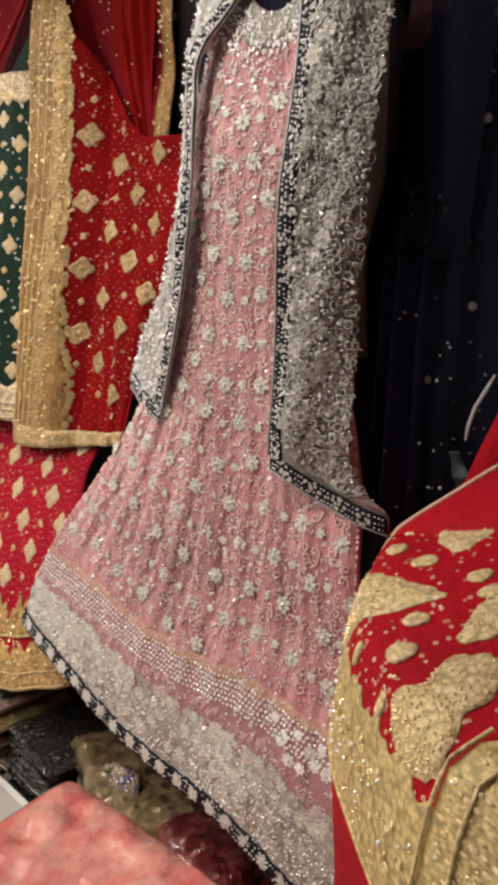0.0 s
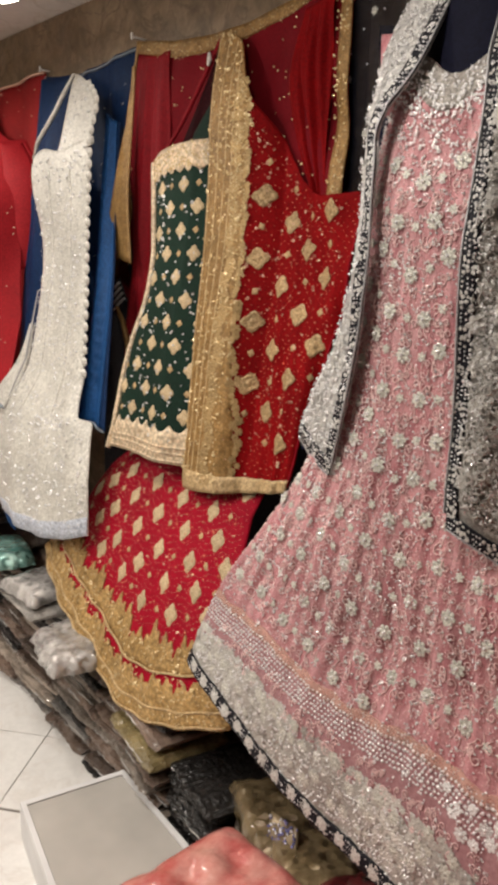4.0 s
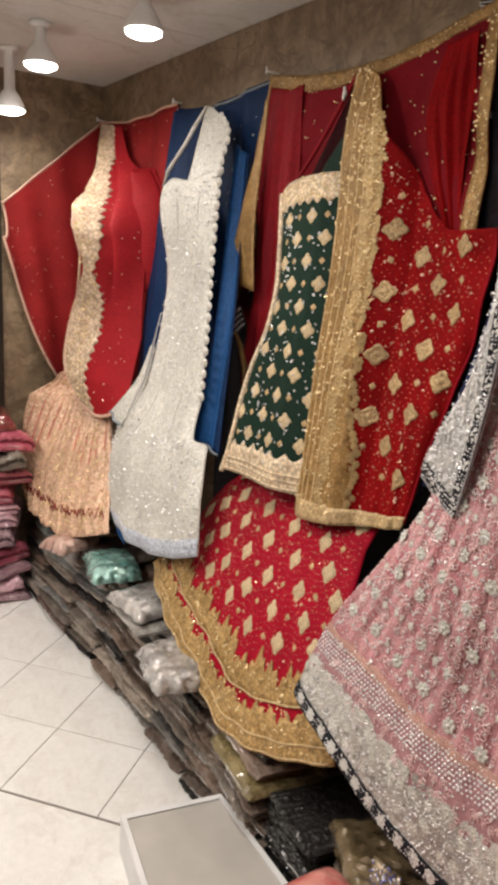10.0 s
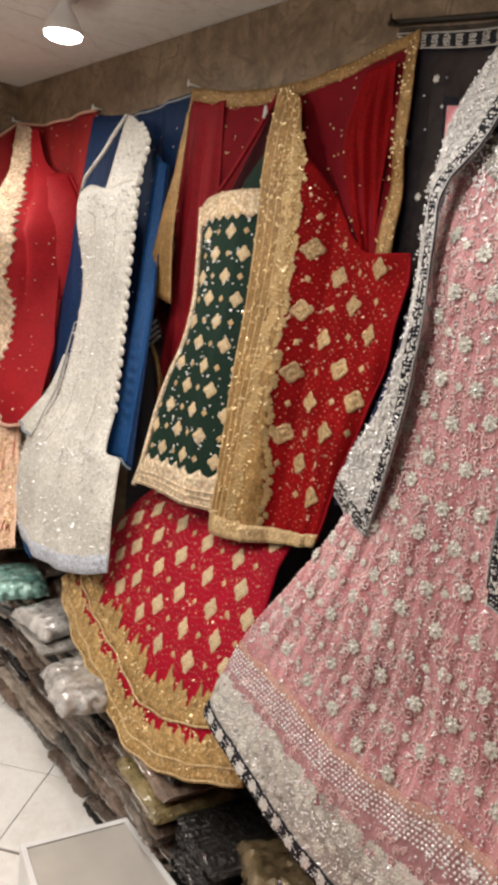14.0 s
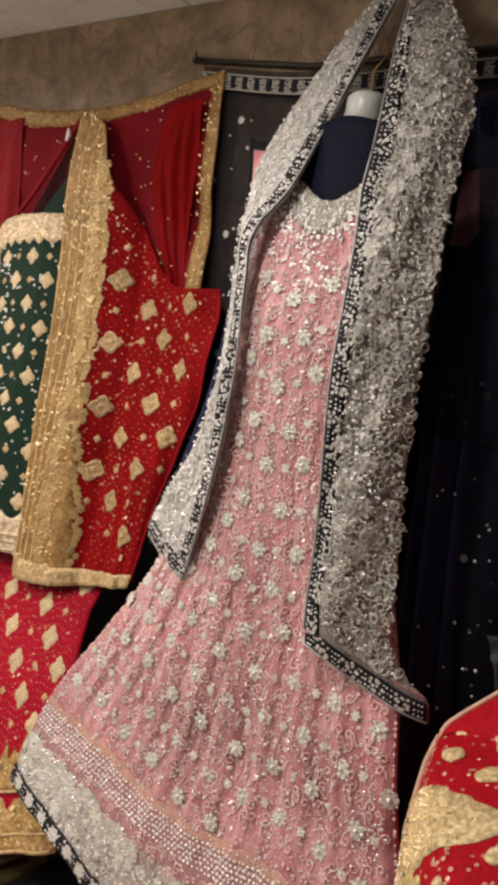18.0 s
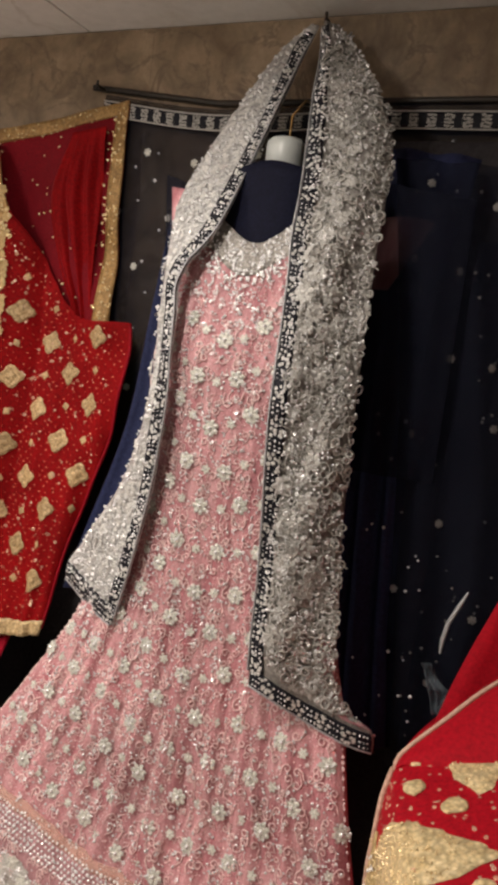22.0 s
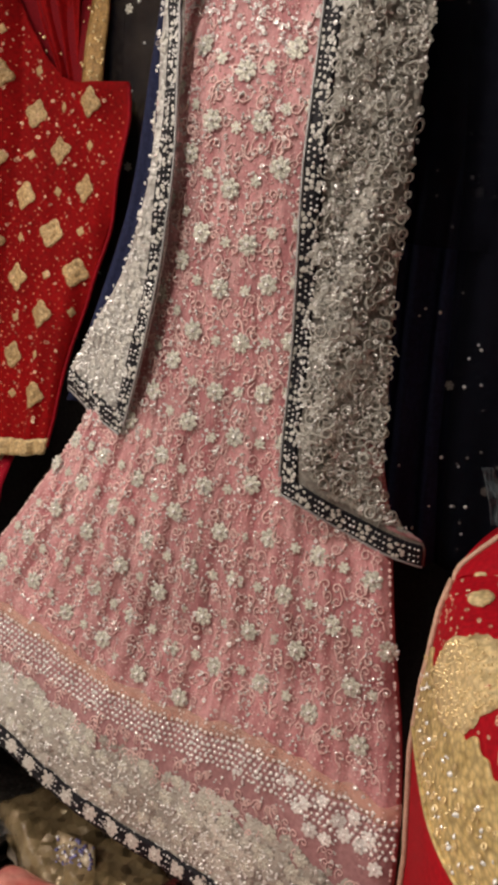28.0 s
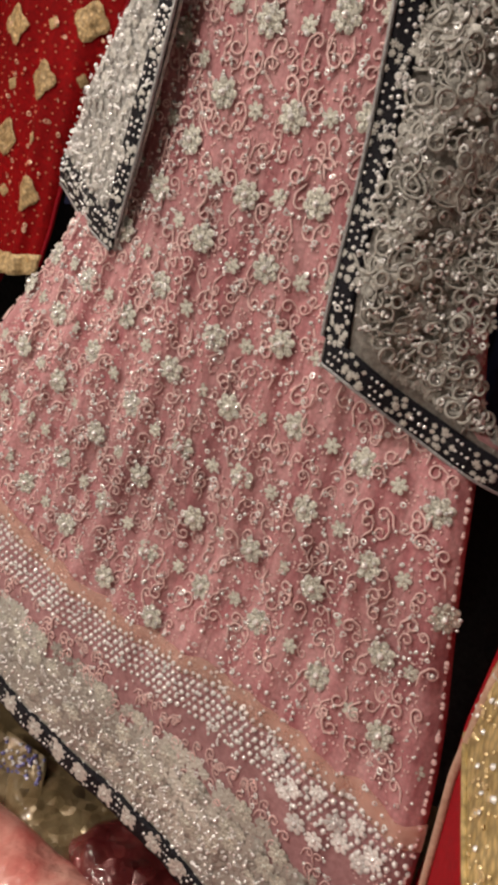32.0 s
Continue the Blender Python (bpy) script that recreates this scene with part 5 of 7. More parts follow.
L, one = checker(green_c, 0.056, 0.066, (0.13, 0.87), 0.03)
pieces("diamond", DIAMOND, green_c, L[one, 0], L[one, 1], 0.0215, M_MOTIFC, kurta, 0.001, None, "gold thread diamond")
pieces("small_diamond", DIAMOND, green_c, L[~one, 0], L[~one, 1], 0.0095, M_MOTIFG, kurta, 0.001, None, "small gold thread diamond")
sequins("spangle_work", green_c, 60, 0.0045, M_BEAD, kurta, (0.03, 0.9), (0.02, 0.98), 0.005, 0.35, tpl=GLINT_SPANGLE)
sequins("sequin_work", green_c, 170, 0.0032, M_BEAD, kurta, (0.03, 0.9), (0.08, 0.9), 0.001)
sequins("yoke_sequin_work", green_c, 160, 0.003, M_GOLDBEAD, kurta, (0.03, 0.95), (0.0, 0.08), 0.005)
neck_line = curve_fn([(-2.03, 1.33, 1.845), (-1.96, 1.36, 1.95), (-1.865, 1.375, 2.08), (-1.82, 1.385, 2.15)])(np.linspace(0, 1, 30))
put("neck_edge", mesh_of("neck_edge", *tube(neck_line, 0.007, 6), M_REDDEEP), kurta, "dark red shoulder strap")
# Shade inside the neck opening, put in as a near-black maroon sheet.
cloth_part("neck_inside", Cloth([(-1.835, 2.12), (-1.79, 2.14)], [(-2.01, 1.86), (-1.72, 1.89)], [(-1.835, 2.12), (-1.865, 2.07), (-1.955, 1.94), (-2.01, 1.86)], [(-1.79, 2.14), (-1.72, 1.89)], lambda x, z, u, v: 1.385 - 0.008 * v), M_NECKDARK, kurta, "neck opening with its shade as a dark maroon sheet", nu=8, nv=8)

put("clip", mesh_of("clip", *tube([(-1.845, 1.362, 2.115), (-1.838, 1.358, 2.095), (-1.842, 1.356, 2.080)], 0.007, 8), M_THREADW), kurta, "small white clip on the strap")

shawl = thing("red_shawl", "red shawl with gold diamonds and a broad gold band", "shawl")
b_y = table((2.2, 1.395), (2.0, 1.34), (1.9, 1.32), (1.55, 1.275), (1.15, 1.205), (0.95, 1.17))
f_y = table((2.1, 1.40), (1.9, 1.385), (1.75, 1.368), (1.66, 1.36), (1.55, 1.335), (1.22, 1.278), (1.06, 1.25), (0.95, 1.22))


def shawl_depth(x, z, u, v):
    k = np.clip((u - 0.40) / 0.16, 0, 1)
    fold = 0.009 * np.sin(9 * u - 7 * v + 2) * np.clip((u - 0.4) * 3, 0, 1) + 0.004 * np.sin(61 * u - 12 * v + 2 * np.sin(7 * v)) * np.clip((u - 0.5) * 3, 0, 1) + 0.006 * np.sin(26 * u + 10 * v + 2 * np.sin(5 * v)) * np.clip((u - 0.5) * 2, 0, 1)
    return b_y(z) * (1 - k) + f_y(z) * k + fold - 0.01 * np.sin(np.pi * np.clip(u / 0.35, 0, 1)) + roll(np.maximum(u, 0.5), 0.01, 10)


SHAWL_EDGES = ([(-1.818, 2.158), (-1.76, 2.15), (-1.699, 2.114), (-1.645, 1.995), (-1.569, 1.907), (-1.502, 1.807), (-1.414, 1.728), (-1.262, 1.727)], [(-1.677, 0.924), (-1.47, 0.952), (-1.335, 0.985)],
                [(-1.818, 2.158), (-1.793, 1.97), (-1.766, 1.817), (-1.75, 1.665), (-1.739, 1.512), (-1.729, 1.359), (-1.711, 1.207), (-1.694, 1.056), (-1.677, 0.924)],
                [(-1.262, 1.727), (-1.25, 1.629), (-1.262, 1.503), (-1.277, 1.403), (-1.315, 1.225), (-1.33, 1.062), (-1.335, 0.985)])
shawl_c = Cloth(*SHAWL_EDGES, shawl_depth)
WB_MID = table((0.0, 0.36), (0.5, 0.375), (0.85, 0.47), (1.0, 0.50))
WB = lambda v: WB_MID(v) + 0.010 * np.sin(95 * v) + 0.008 * np.sin(233 * v + 1) + 0.006 * np.sin(411 * v)
cloth_part("shawl_field", shawl_c, M_SHAWL, shawl, nu=90, nv=100)
cloth_part("gold_band", shawl_c, M_GOLD, shawl, "broad gold embroidered band with a scalloped edge", u0=0.0, u1=WB, v0=0.0, v1=0.99, nu=22, nv=160, off=0.004, thick=0.006)
for k, uu in enumerate((0.012, 0.075, 0.135, 0.20)):
    q = np.linspace(0.01, 0.985, 150)
    put("band_cord", mesh_of("band_cord", *tube(shawl_c.at(np.full(150, uu), q, np.full(150, 0.004)), 0.0021, 5, False), M_PALEGOLD), shawl, "gold cord")
cloth_part("hem_border", shawl_c, M_PALEGOLD, shawl, "gold hem border", v0=0.955, v1=1.0, nu=80, nv=4, off=0.0055)
q = np.linspace(0.02, 0.97, 46)
pieces("band_flower", FLAT_FLOWER, shawl_c, np.tile([0.27], 46) + 0.02 * np.sin(q * 60), q, 0.019, M_GOLDTHREAD, shawl, 0.0045, None, "raised gold flower")
q = np.linspace(0.01, 0.955, 62)
pieces("edge_flower", FLAT_FLOWER, shawl_c, WB_MID(q) + rng.uniform(-0.012, 0.028, 62), q, rng.uniform(0.009, 0.0155, 62), M_GOLDTHREAD, shawl, 0.004, rng.uniform(0, 6, 62), "gold flower at the edge of the band")
sequins("band_spangle_work", shawl_c, 190, 0.0042, M_GOLDBEAD, shawl, (0.0, 0.41), (0.0, 0.97), 0.008, 0.35, tpl=GLINT_SPANGLE)
sequins("spangle_work", shawl_c, 150, 0.0034, M_SEQ, shawl, (0.4, 0.98), (0.03, 0.97), 0.003, 0.35, tpl=GLINT_SPANGLE)
sequins("band_sequin_work", shawl_c, 500, 0.0034, M_GOLDBEAD, shawl, (0.0, 0.40), (0.0, 0.97), 0.006, 0.4)
rows, cols = np.meshgrid(np.arange(-4, 10), np.arange(-8, 9))
dx_ = -1.478 + 0.0675 * cols + 0.0045 * rows
L = locate(shawl_c, dx_.ravel(), (1.658 - 0.082 * rows + 0.2 * (dx_ + 1.478)).ravel())
one = ((rows + cols) % 2 == 0).ravel()
ok = (L[:, 0] > WB(L[:, 1]) + 0.035) & (L[:, 0] < 0.965) & (L[:, 1] > 0.035) & (L[:, 1] < 0.93)
L, one = L[ok], one[ok]
for uu, vv in L[one]:
    lay_on("diamond", shawl_c, RIDGED, uu, vv, 0.0262, rng.normal(0, 0.12), M_DIAMOND, shawl, "gold thread diamond", 0.003)
pieces("small_diamond", DIAMOND, shawl_c, L[~one, 0], L[~one, 1], 0.0095, M_MOTIFG, shawl, 0.001, rng.normal(0, 0.3, (~one).sum()), "small gold thread diamond")
rows, cols = np.meshgrid(np.arange(58), np.arange(34))
gx = -1.62 + 0.0118 * cols + rng.normal(0, 0.002, cols.shape)
L = locate(shawl_c, gx.ravel(), (2.0 - 0.0235 * rows + 0.01175 * (cols % 2) + rng.normal(0, 0.002, cols.shape)).ravel())
L = L[(L[:, 0] > WB(L[:, 1]) + 0.02) & (L[:, 0] < 0.98) & (L[:, 1] > 0.02) & (L[:, 1] < 0.94)]
strew("sequin_work", BEAD, shawl_c.at(L[:, 0], L[:, 1], np.full(len(L), 0.001)), shawl_c.frames(L[:, 0], L[:, 1]), 0.0019 * rng.uniform(0.5, 1.3, len(L)), M_REDSEQ, shawl, "rows of small rose red sequins", 0.2)
q = np.linspace(0.01, 0.98, 150)
put("side_edge", mesh_of("side_edge", *tube(shawl_c.at(np.full(150, 1.0), q, np.full(150, 0.002)), 0.004, 5, False), M_RED), shawl)

skirt = thing("red_skirt", "flared red skirt with gold diamonds and a scalloped gold hem", "skirt")
s_y = table((1.02, 1.27), (0.95, 1.238), (0.90, 1.19), (0.8, 1.135), (0.7, 1.085), (0.44, 0.985), (0.3, 0.955))
skirt_c = Cloth([(-2.06, 0.965), (-1.75, 0.99), (-1.44, 0.975)], [(-2.325, 0.562), (-2.09, 0.445), (-1.87, 0.37), (-1.70, 0.305), (-1.51, 0.33), (-1.25, 0.44)],
                [(-2.06, 0.965), (-2.14, 0.85), (-2.2, 0.7), (-2.325, 0.562)], [(-1.44, 0.975), (-1.42, 0.88), (-1.37, 0.72), (-1.25, 0.44)],
                lambda x, z, u, v: s_y(z) + 0.005 * v * np.sin(2 * np.pi * 8 * u) + roll(u, 0.02, 10))
cloth_part("skirt_front", skirt_c, M_SKIRT, skirt, nu=90, nv=60)
cloth_part("gold_tier", skirt_c, M_HEMGOLD, skirt, "gold embroidered tier", v0=lambda u: 0.66 + 0.03 * np.sin(34 * u) + 0.024 * np.sin(90 * u) + 0.02 * np.sin(211 * u), v1=0.785, nu=240, nv=5, off=0.004)
cloth_part("gold_hem", skirt_c, M_HEMGOLD, skirt, "gold embroidered hem", v0=lambda u: 0.825 + 0.016 * np.sin(40 * u) + 0.016 * np.sin(110 * u) + 0.012 * np.sin(241 * u), v1=1.0, nu=160, nv=6, off=0.004)
for vv in (0.785, 0.93, 0.99):
    q = np.linspace(0.01, 0.99, 120)
    put("hem_cord", mesh_of("hem_cord", *tube(skirt_c.at(q, np.full(120, vv), np.full(120, 0.005)), 0.0035, 5, False), M_PALEGOLD), skirt, "gold cord")
L, one = checker(skirt_c, 0.070, 0.074, (0.05, 0.66), 0.03)
pieces("diamond", diamond_tpl(2, 1.35), skirt_c, L[one, 0], L[one, 1], 0.0245, M_MOTIFC, skirt, 0.001, None, "pale gold thread diamond")
pieces("small_diamond", DIAMOND, skirt_c, L[~one, 0], L[~one, 1], 0.0095, M_MOTIFG, skirt, 0.001, None, "small gold thread diamond")
sequins("sequin_work", skirt_c, 260, 0.0028, M_REDSEQ, skirt, (0.02, 0.98), (0.03, 0.72), 0.001)
ru = np.concatenate([np.arange(0.02, 0.98, 0.0145) + 0.004 * (r % 2) for r in range(24)])
rv = np.concatenate([np.full(67, 0.03 + 0.026 * r) for r in range(24)])[:len(ru)]
rv = rv + 0.010 * np.sin(ru * 55) + rng.normal(0, 0.002, len(ru))
strew("beadwork", BEAD, skirt_c.at(ru, rv, np.full(len(ru), 0.001)), skirt_c.frames(ru, rv), 0.0014 * rng.uniform(0.7, 1.2, len(ru)), M_SEQ, skirt, "curved rows of small pink beads", 0.2)
sequins("spangle_work", skirt_c, 90, 0.0038, M_SEQ, skirt, (0.02, 0.98), (0.03, 0.66), 0.003, 0.35, tpl=GLINT_SPANGLE)
sequins("hem_spangle_work", skirt_c, 150, 0.0042, M_GOLDBEAD, skirt, (0.02, 0.98), (0.68, 0.99), 0.007, 0.35, tpl=GLINT_SPANGLE)
sequins("hem_sequin_work", skirt_c, 500, 0.0028, M_GOLDBEAD, skirt, (0.02, 0.98), (0.68, 0.99), 0.005)
# Black sheet added so that the gaps between the outfits read as shade.
behind = thing("shade_sheet", "dark sheet that stands for the shade behind the outfits", "cloth")
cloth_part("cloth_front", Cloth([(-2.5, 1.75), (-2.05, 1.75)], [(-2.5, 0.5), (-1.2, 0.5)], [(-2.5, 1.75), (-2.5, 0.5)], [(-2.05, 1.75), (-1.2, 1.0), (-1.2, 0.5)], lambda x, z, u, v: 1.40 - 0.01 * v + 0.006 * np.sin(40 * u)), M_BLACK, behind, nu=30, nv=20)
tagp = thing("striped_tag", "small black and white striped cloth tag", "tag", at=(-2.345, 1.362, 1.415))
tagp.rotation_euler = (0, math.radians(-32), 0)
for i in range(4):
    part("stripe", box_bm(-0.055, 0.045, -0.008, -0.002, -0.035 + i * 0.02, -0.028 + i * 0.02), M_THREADW, tagp, "white stripe")
part("backing", box_bm(-0.06, 0.05, -0.001, 0.002, -0.045, 0.045), M_BLACK, tagp)
strap_t = thing("gold_strap", "thin brown gold strap hanging behind the tunic", "strap", at=(-2.33, 1.35, 1.38))
put("strap", mesh_of("strap", *tube([(0, 0, 0), (0.05, -0.005, -0.05), (0.09, -0.01, -0.13), (0.10, -0.015, -0.24)], 0.010, 6), M_GOLD), strap_t)

# ---------------------------------------------------------------- white and blue outfit
blue_scarf = thing("blue_scarf", "deep blue scarf with a white cord edge pinned on the wall", "scarf")
blue_c = Cloth([(-2.965, 2.215), (-2.7, 2.19), (-2.29, 2.225)], [(-2.87, 0.98), (-2.3, 1.2)], [(-2.965, 2.215), (-2.92, 1.9), (-2.92, 1.4), (-2.87, 0.98)], [(-2.29, 2.225), (-2.31, 1.75), (-2.3, 1.2)],
               lambda x, z, u, v: 1.428 - 0.012 * v + 0.005 * np.sin(22 * u + 2 * v) + 0.002 * np.sin(47 * u + 5 * v))
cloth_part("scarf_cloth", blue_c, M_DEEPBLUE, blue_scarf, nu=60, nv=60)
q = np.linspace(0, 1, 60)
put("top_cord", mesh_of("top_cord", *tube(blue_c.at(q, np.full(60, 0.01), np.full(60, 0.004)), 0.005, 5, False), M_SHEER), blue_scarf, "pale cord edge")
put("side_cord", mesh_of("side_cord", *tube(blue_c.at(np.full(60, 0.005), q, np.full(60, 0.004)), 0.004, 5, False), M_SHEER), blue_scarf, "pale cord edge")
sequins("dot_work", blue_c, 60, 0.003, M_BEAD, blue_scarf, (0.05, 0.95), (0.05, 0.9), 0.003)

side_c = Cloth([(-2.955, 2.2), (-2.72, 2.185)], [(-2.965, 1.0), (-2.62, 1.0)], [(-2.955, 2.2), (-2.965, 1.9), (-2.985, 1.5), (-2.97, 1.25), (-2.965, 1.0)], [(-2.72, 2.185), (-2.64, 1.5), (-2.62, 1.0)],
               lambda x, z, u, v: 1.405 - 0.16 * v + 0.01 * np.sin(12 * u + 2 * v) * np.clip(3 * v, 0, 1))
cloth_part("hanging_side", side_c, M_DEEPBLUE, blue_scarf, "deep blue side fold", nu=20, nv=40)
wgown = thing("white_gown", "white sequined gown with a scalloped edge and blue side panel", "gown")
w_y = table((2.2, 1.385), (1.9, 1.27), (1.5, 1.21), (1.15, 1.14), (1.0, 1.075), (0.87, 1.035), (0.67, 1.0), (0.55, 0.99))


def white_depth(x, z, u, v):
    low = np.clip((v - 0.62) * 3, 0, 1)
    return w_y(z) + 0.006 * np.clip((v - 0.3) * 2, 0, 1) * np.sin(2 * np.pi * 4 * u + 1) + 0.08 * low * np.clip(1 - 2 * u, 0, 1) ** 2 + roll(np.minimum(u, 0.5), 0.03, 8) * np.clip((v - 0.1) * 5, 0, 1) + roll(np.maximum(u, 0.5), 0.010, 8)


white_c = Cloth([(-2.765, 1.885), (-2.70, 1.915), (-2.57, 1.90), (-2.45, 1.92), (-2.375, 1.93)], [(-2.745, 0.635), (-2.58, 0.615), (-2.39, 0.615), (-2.16, 0.65), (-1.975, 0.715)],
                [(-2.765, 1.885), (-2.765, 1.82), (-2.69, 1.67), (-2.64, 1.53), (-2.63, 1.3), (-2.67, 1.10), (-2.80, 0.985), (-2.835, 0.82), (-2.80, 0.69), (-2.745, 0.635)],
                [(-2.375, 1.93), (-2.35, 1.77), (-2.313, 1.56), (-2.262, 1.35), (-2.21, 1.125), (-2.186, 1.055), (-2.165, 1.04), (-2.09, 1.04), (-2.072, 1.015), (-2.047, 0.947), (-2.013, 0.849), (-1.975, 0.715)], white_depth)
cloth_part("gown_front", white_c, M_WHITESEQ, wgown, nu=60, nv=110)
strap_c = Cloth([(-2.645, 2.175), (-2.59, 2.16), (-2.525, 2.13)], [(-2.58, 1.88), (-2.48, 1.885), (-2.37, 1.90)], [(-2.645, 2.175), (-2.615, 2.05), (-2.585, 1.93), (-2.58, 1.88)], [(-2.525, 2.13), (-2.41, 2.05), (-2.385, 1.97), (-2.374, 1.922), (-2.37, 1.90)],
                lambda x, z, u, v: w_y(z) + 0.002)
cloth_part("shoulder_panel", strap_c, M_WHITESEQ, wgown, nu=16, nv=30)
put("shoulder_strap", mesh_of("shoulder_strap", *tube([(-2.635, 1.37, 2.17), (-2.66, 1.34, 2.10), (-2.69, 1.32, 2.04), (-2.74, 1.275, 1.94), (-2.765, 1.268, 1.885)], 0.009, 6), M_WHITESEQ), wgown)
panel_c = Cloth([(-2.43, 2.02), (-2.345, 1.985)], [(-2.27, 1.01), (-2.17, 1.017), (-2.085, 1.005)], [(-2.43, 2.02), (-2.38, 1.75), (-2.31, 1.4), (-2.27, 1.01)], [(-2.36, 1.985), (-2.285, 1.73), (-2.19, 1.46), (-2.085, 1.005)],
                lambda x, z, u, v: 1.378 - 0.225 * v + 0.008 * np.sin(9 * u + 3 * v))
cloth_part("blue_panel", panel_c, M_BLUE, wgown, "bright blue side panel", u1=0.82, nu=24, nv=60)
# The panel's shaded strip gets the darker blue as its colour.
cloth_part("blue_panel", panel_c, M_DEEPBLUE, wgown, "shaded part of the blue side panel, in a darker blue", u0=0.825, nu=12, nv=60, off=-0.004)
scm = mesh_of("scallop", *dome(10, 0.015, 0.008), M_WHITESEQ)
for p in np.vstack([strap_c.pos(np.ones(8), np.linspace(0.1, 0.95, 8)), white_c.pos(np.ones(21), np.linspace(0.01, 0.57, 21))]):
    put("scallop", scm, wgown, "", pose(p[0] + 0.016, p[1] - 0.008, p[2], 90))
put("panel_hem", mesh_of("panel_hem", *tube(panel_c.at(np.linspace(0, 1, 20), np.ones(20), np.full(20, 0.003)), 0.005, 5, False), M_SHEER), wgown, "pale hem cord")
flap_w = Cloth([(-2.62, 1.30), (-2.60, 1.30)], [(-2.79, 1.02), (-2.67, 0.99)], [(-2.62, 1.30), (-2.67, 1.18), (-2.79, 1.02)], [(-2.60, 1.30), (-2.61, 1.15), (-2.67, 0.99)], lambda x, z, u, v: w_y(z) - 0.008 + 0.006 * np.sin(8 * u))
cloth_part("side_slit_flap", flap_w, M_WHITESEQ, wgown, "narrow white flap at the side slit", nu=8, nv=30)
put("flap_edge", mesh_of("flap_edge", *tube(flap_w.at(q, np.ones(60), np.full(60, 0.002)), 0.006, 5, False), M_SHEER), wgown, "pale blue flap edge")
sequins("spangle_work", white_c, 330, 0.0048, M_BEAD, wgown, (0.02, 0.98), (0.02, 0.98), 0.005, 0.35, tpl=GLINT_SPANGLE)
sequins("sequin_work", white_c, 520, 0.0042, M_BEAD, wgown, (0.02, 0.98), (0.02, 0.98), 0.002, 0.45)
put("slit_line", mesh_of("slit_line", *tube([(x_, float(w_y(z_)) - 0.012, z_) for x_, z_ in ((-2.585, 1.42), (-2.595, 1.3), (-2.605, 1.18), (-2.64, 1.04))], 0.004, 5), M_GREYCORD), wgown, "dark line of the side slit")
sequins("shoulder_sequin_work", strap_c, 60, 0.0034, M_BEAD, wgown, (0.05, 0.95), (0.05, 0.95), 0.002, 0.45)
cloth_part("hem_lace", white_c, M_HEMLACE, wgown, "pale blue lace hem", v0=0.958, v1=1.0, nu=50, nv=3, off=0.003)
for uu in (0.34, 0.72):
    q = np.linspace(0.05, 0.70, 90)
    put("seam_ridge", mesh_of("seam_ridge", *tube(white_c.at(np.full(90, uu) + 0.03 * q, q, np.full(90, 0.0)), 0.005, 5), M_WHITESEQ), wgown)
cloth_part("blue_lining_tip", Cloth([(-2.76, 0.66), (-2.60, 0.60)], [(-2.66, 0.545), (-2.60, 0.53)], [(-2.76, 0.66), (-2.66, 0.545)], [(-2.60, 0.60), (-2.60, 0.53)], lambda x, z, u, v: 1.06), M_BLUE, wgown, "blue lining showing under the hem", nu=6, nv=6)

# ---------------------------------------------------------------- red outfit in the corner
c_scarf = thing("crimson_scarf", "crimson scarf with a pale brown edge swagged round the corner", "scarf")
back_c = Cloth([(-3.74, 2.25), (-3.4, 2.215), (-2.96, 2.23)], [(-3.74, 1.0), (-2.9, 1.1)], [(-3.74, 2.25), (-3.74, 1.0)], [(-2.96, 2.23), (-2.93, 1.8), (-2.9, 1.1)], lambda x, z, u, v: 1.418 - 0.02 * v + 0.008 * np.sin(20 * u + v))
cloth_part("scarf_back", back_c, M_SCARFRED, c_scarf, nu=40, nv=40)


def swag(u, v):
    y = 1.42 - (1.42 - (0.935 + 0.02 * np.sin(np.pi * v))) * u
    ztop = 2.25 - 0.86 * (1.42 - y)
    zbot = 1.00 + 0.74 * np.clip((1.21 - y) / 0.29, 0, 1) ** 1.5
    z = ztop + (zbot - ztop) * v
    return -3.73 + 0.010 * np.sin(16 * u + 5 * v) + 0.03 * np.sin(np.pi * u) * v, y, z


swag_c = Round(swag)
swag_c.sign = -1.0
cloth_part("scarf_swag", swag_c, M_SCARFRED, c_scarf, nu=40, nv=40)
q = np.linspace(0, 1, 60)
put("swag_edge", mesh_of("swag_edge", *tube(swag_c.pos(q, np.ones(60)), 0.007, 5, False), M_SWAGEDGE), c_scarf, "pale pink brown edge")
put("swag_edge", mesh_of("swag_edge", *tube(swag_c.pos(q, np.zeros(60)), 0.006, 5, False), M_SWAGEDGE), c_scarf, "pale pink brown edge")
put("swag_edge", mesh_of("swag_edge", *tube(swag_c.pos(np.ones(60), q), 0.007, 5, False), M_SWAGEDGE), c_scarf, "pale pink brown edge")
put("top_edge", mesh_of("top_edge", *tube(back_c.at(q, np.zeros(60), np.full(60, 0.004)), 0.006, 5, False), M_SWAGEDGE), c_scarf, "pale pink brown edge")
sequins("dot_work", swag_c, 60, 0.0026, M_SEQ, c_scarf, (0.05, 0.95), (0.05, 0.95), 0.004)
sequins("dot_work", back_c, 40, 0.003, M_SEQ, c_scarf, (0.3, 0.95), (0.02, 0.6), 0.004)

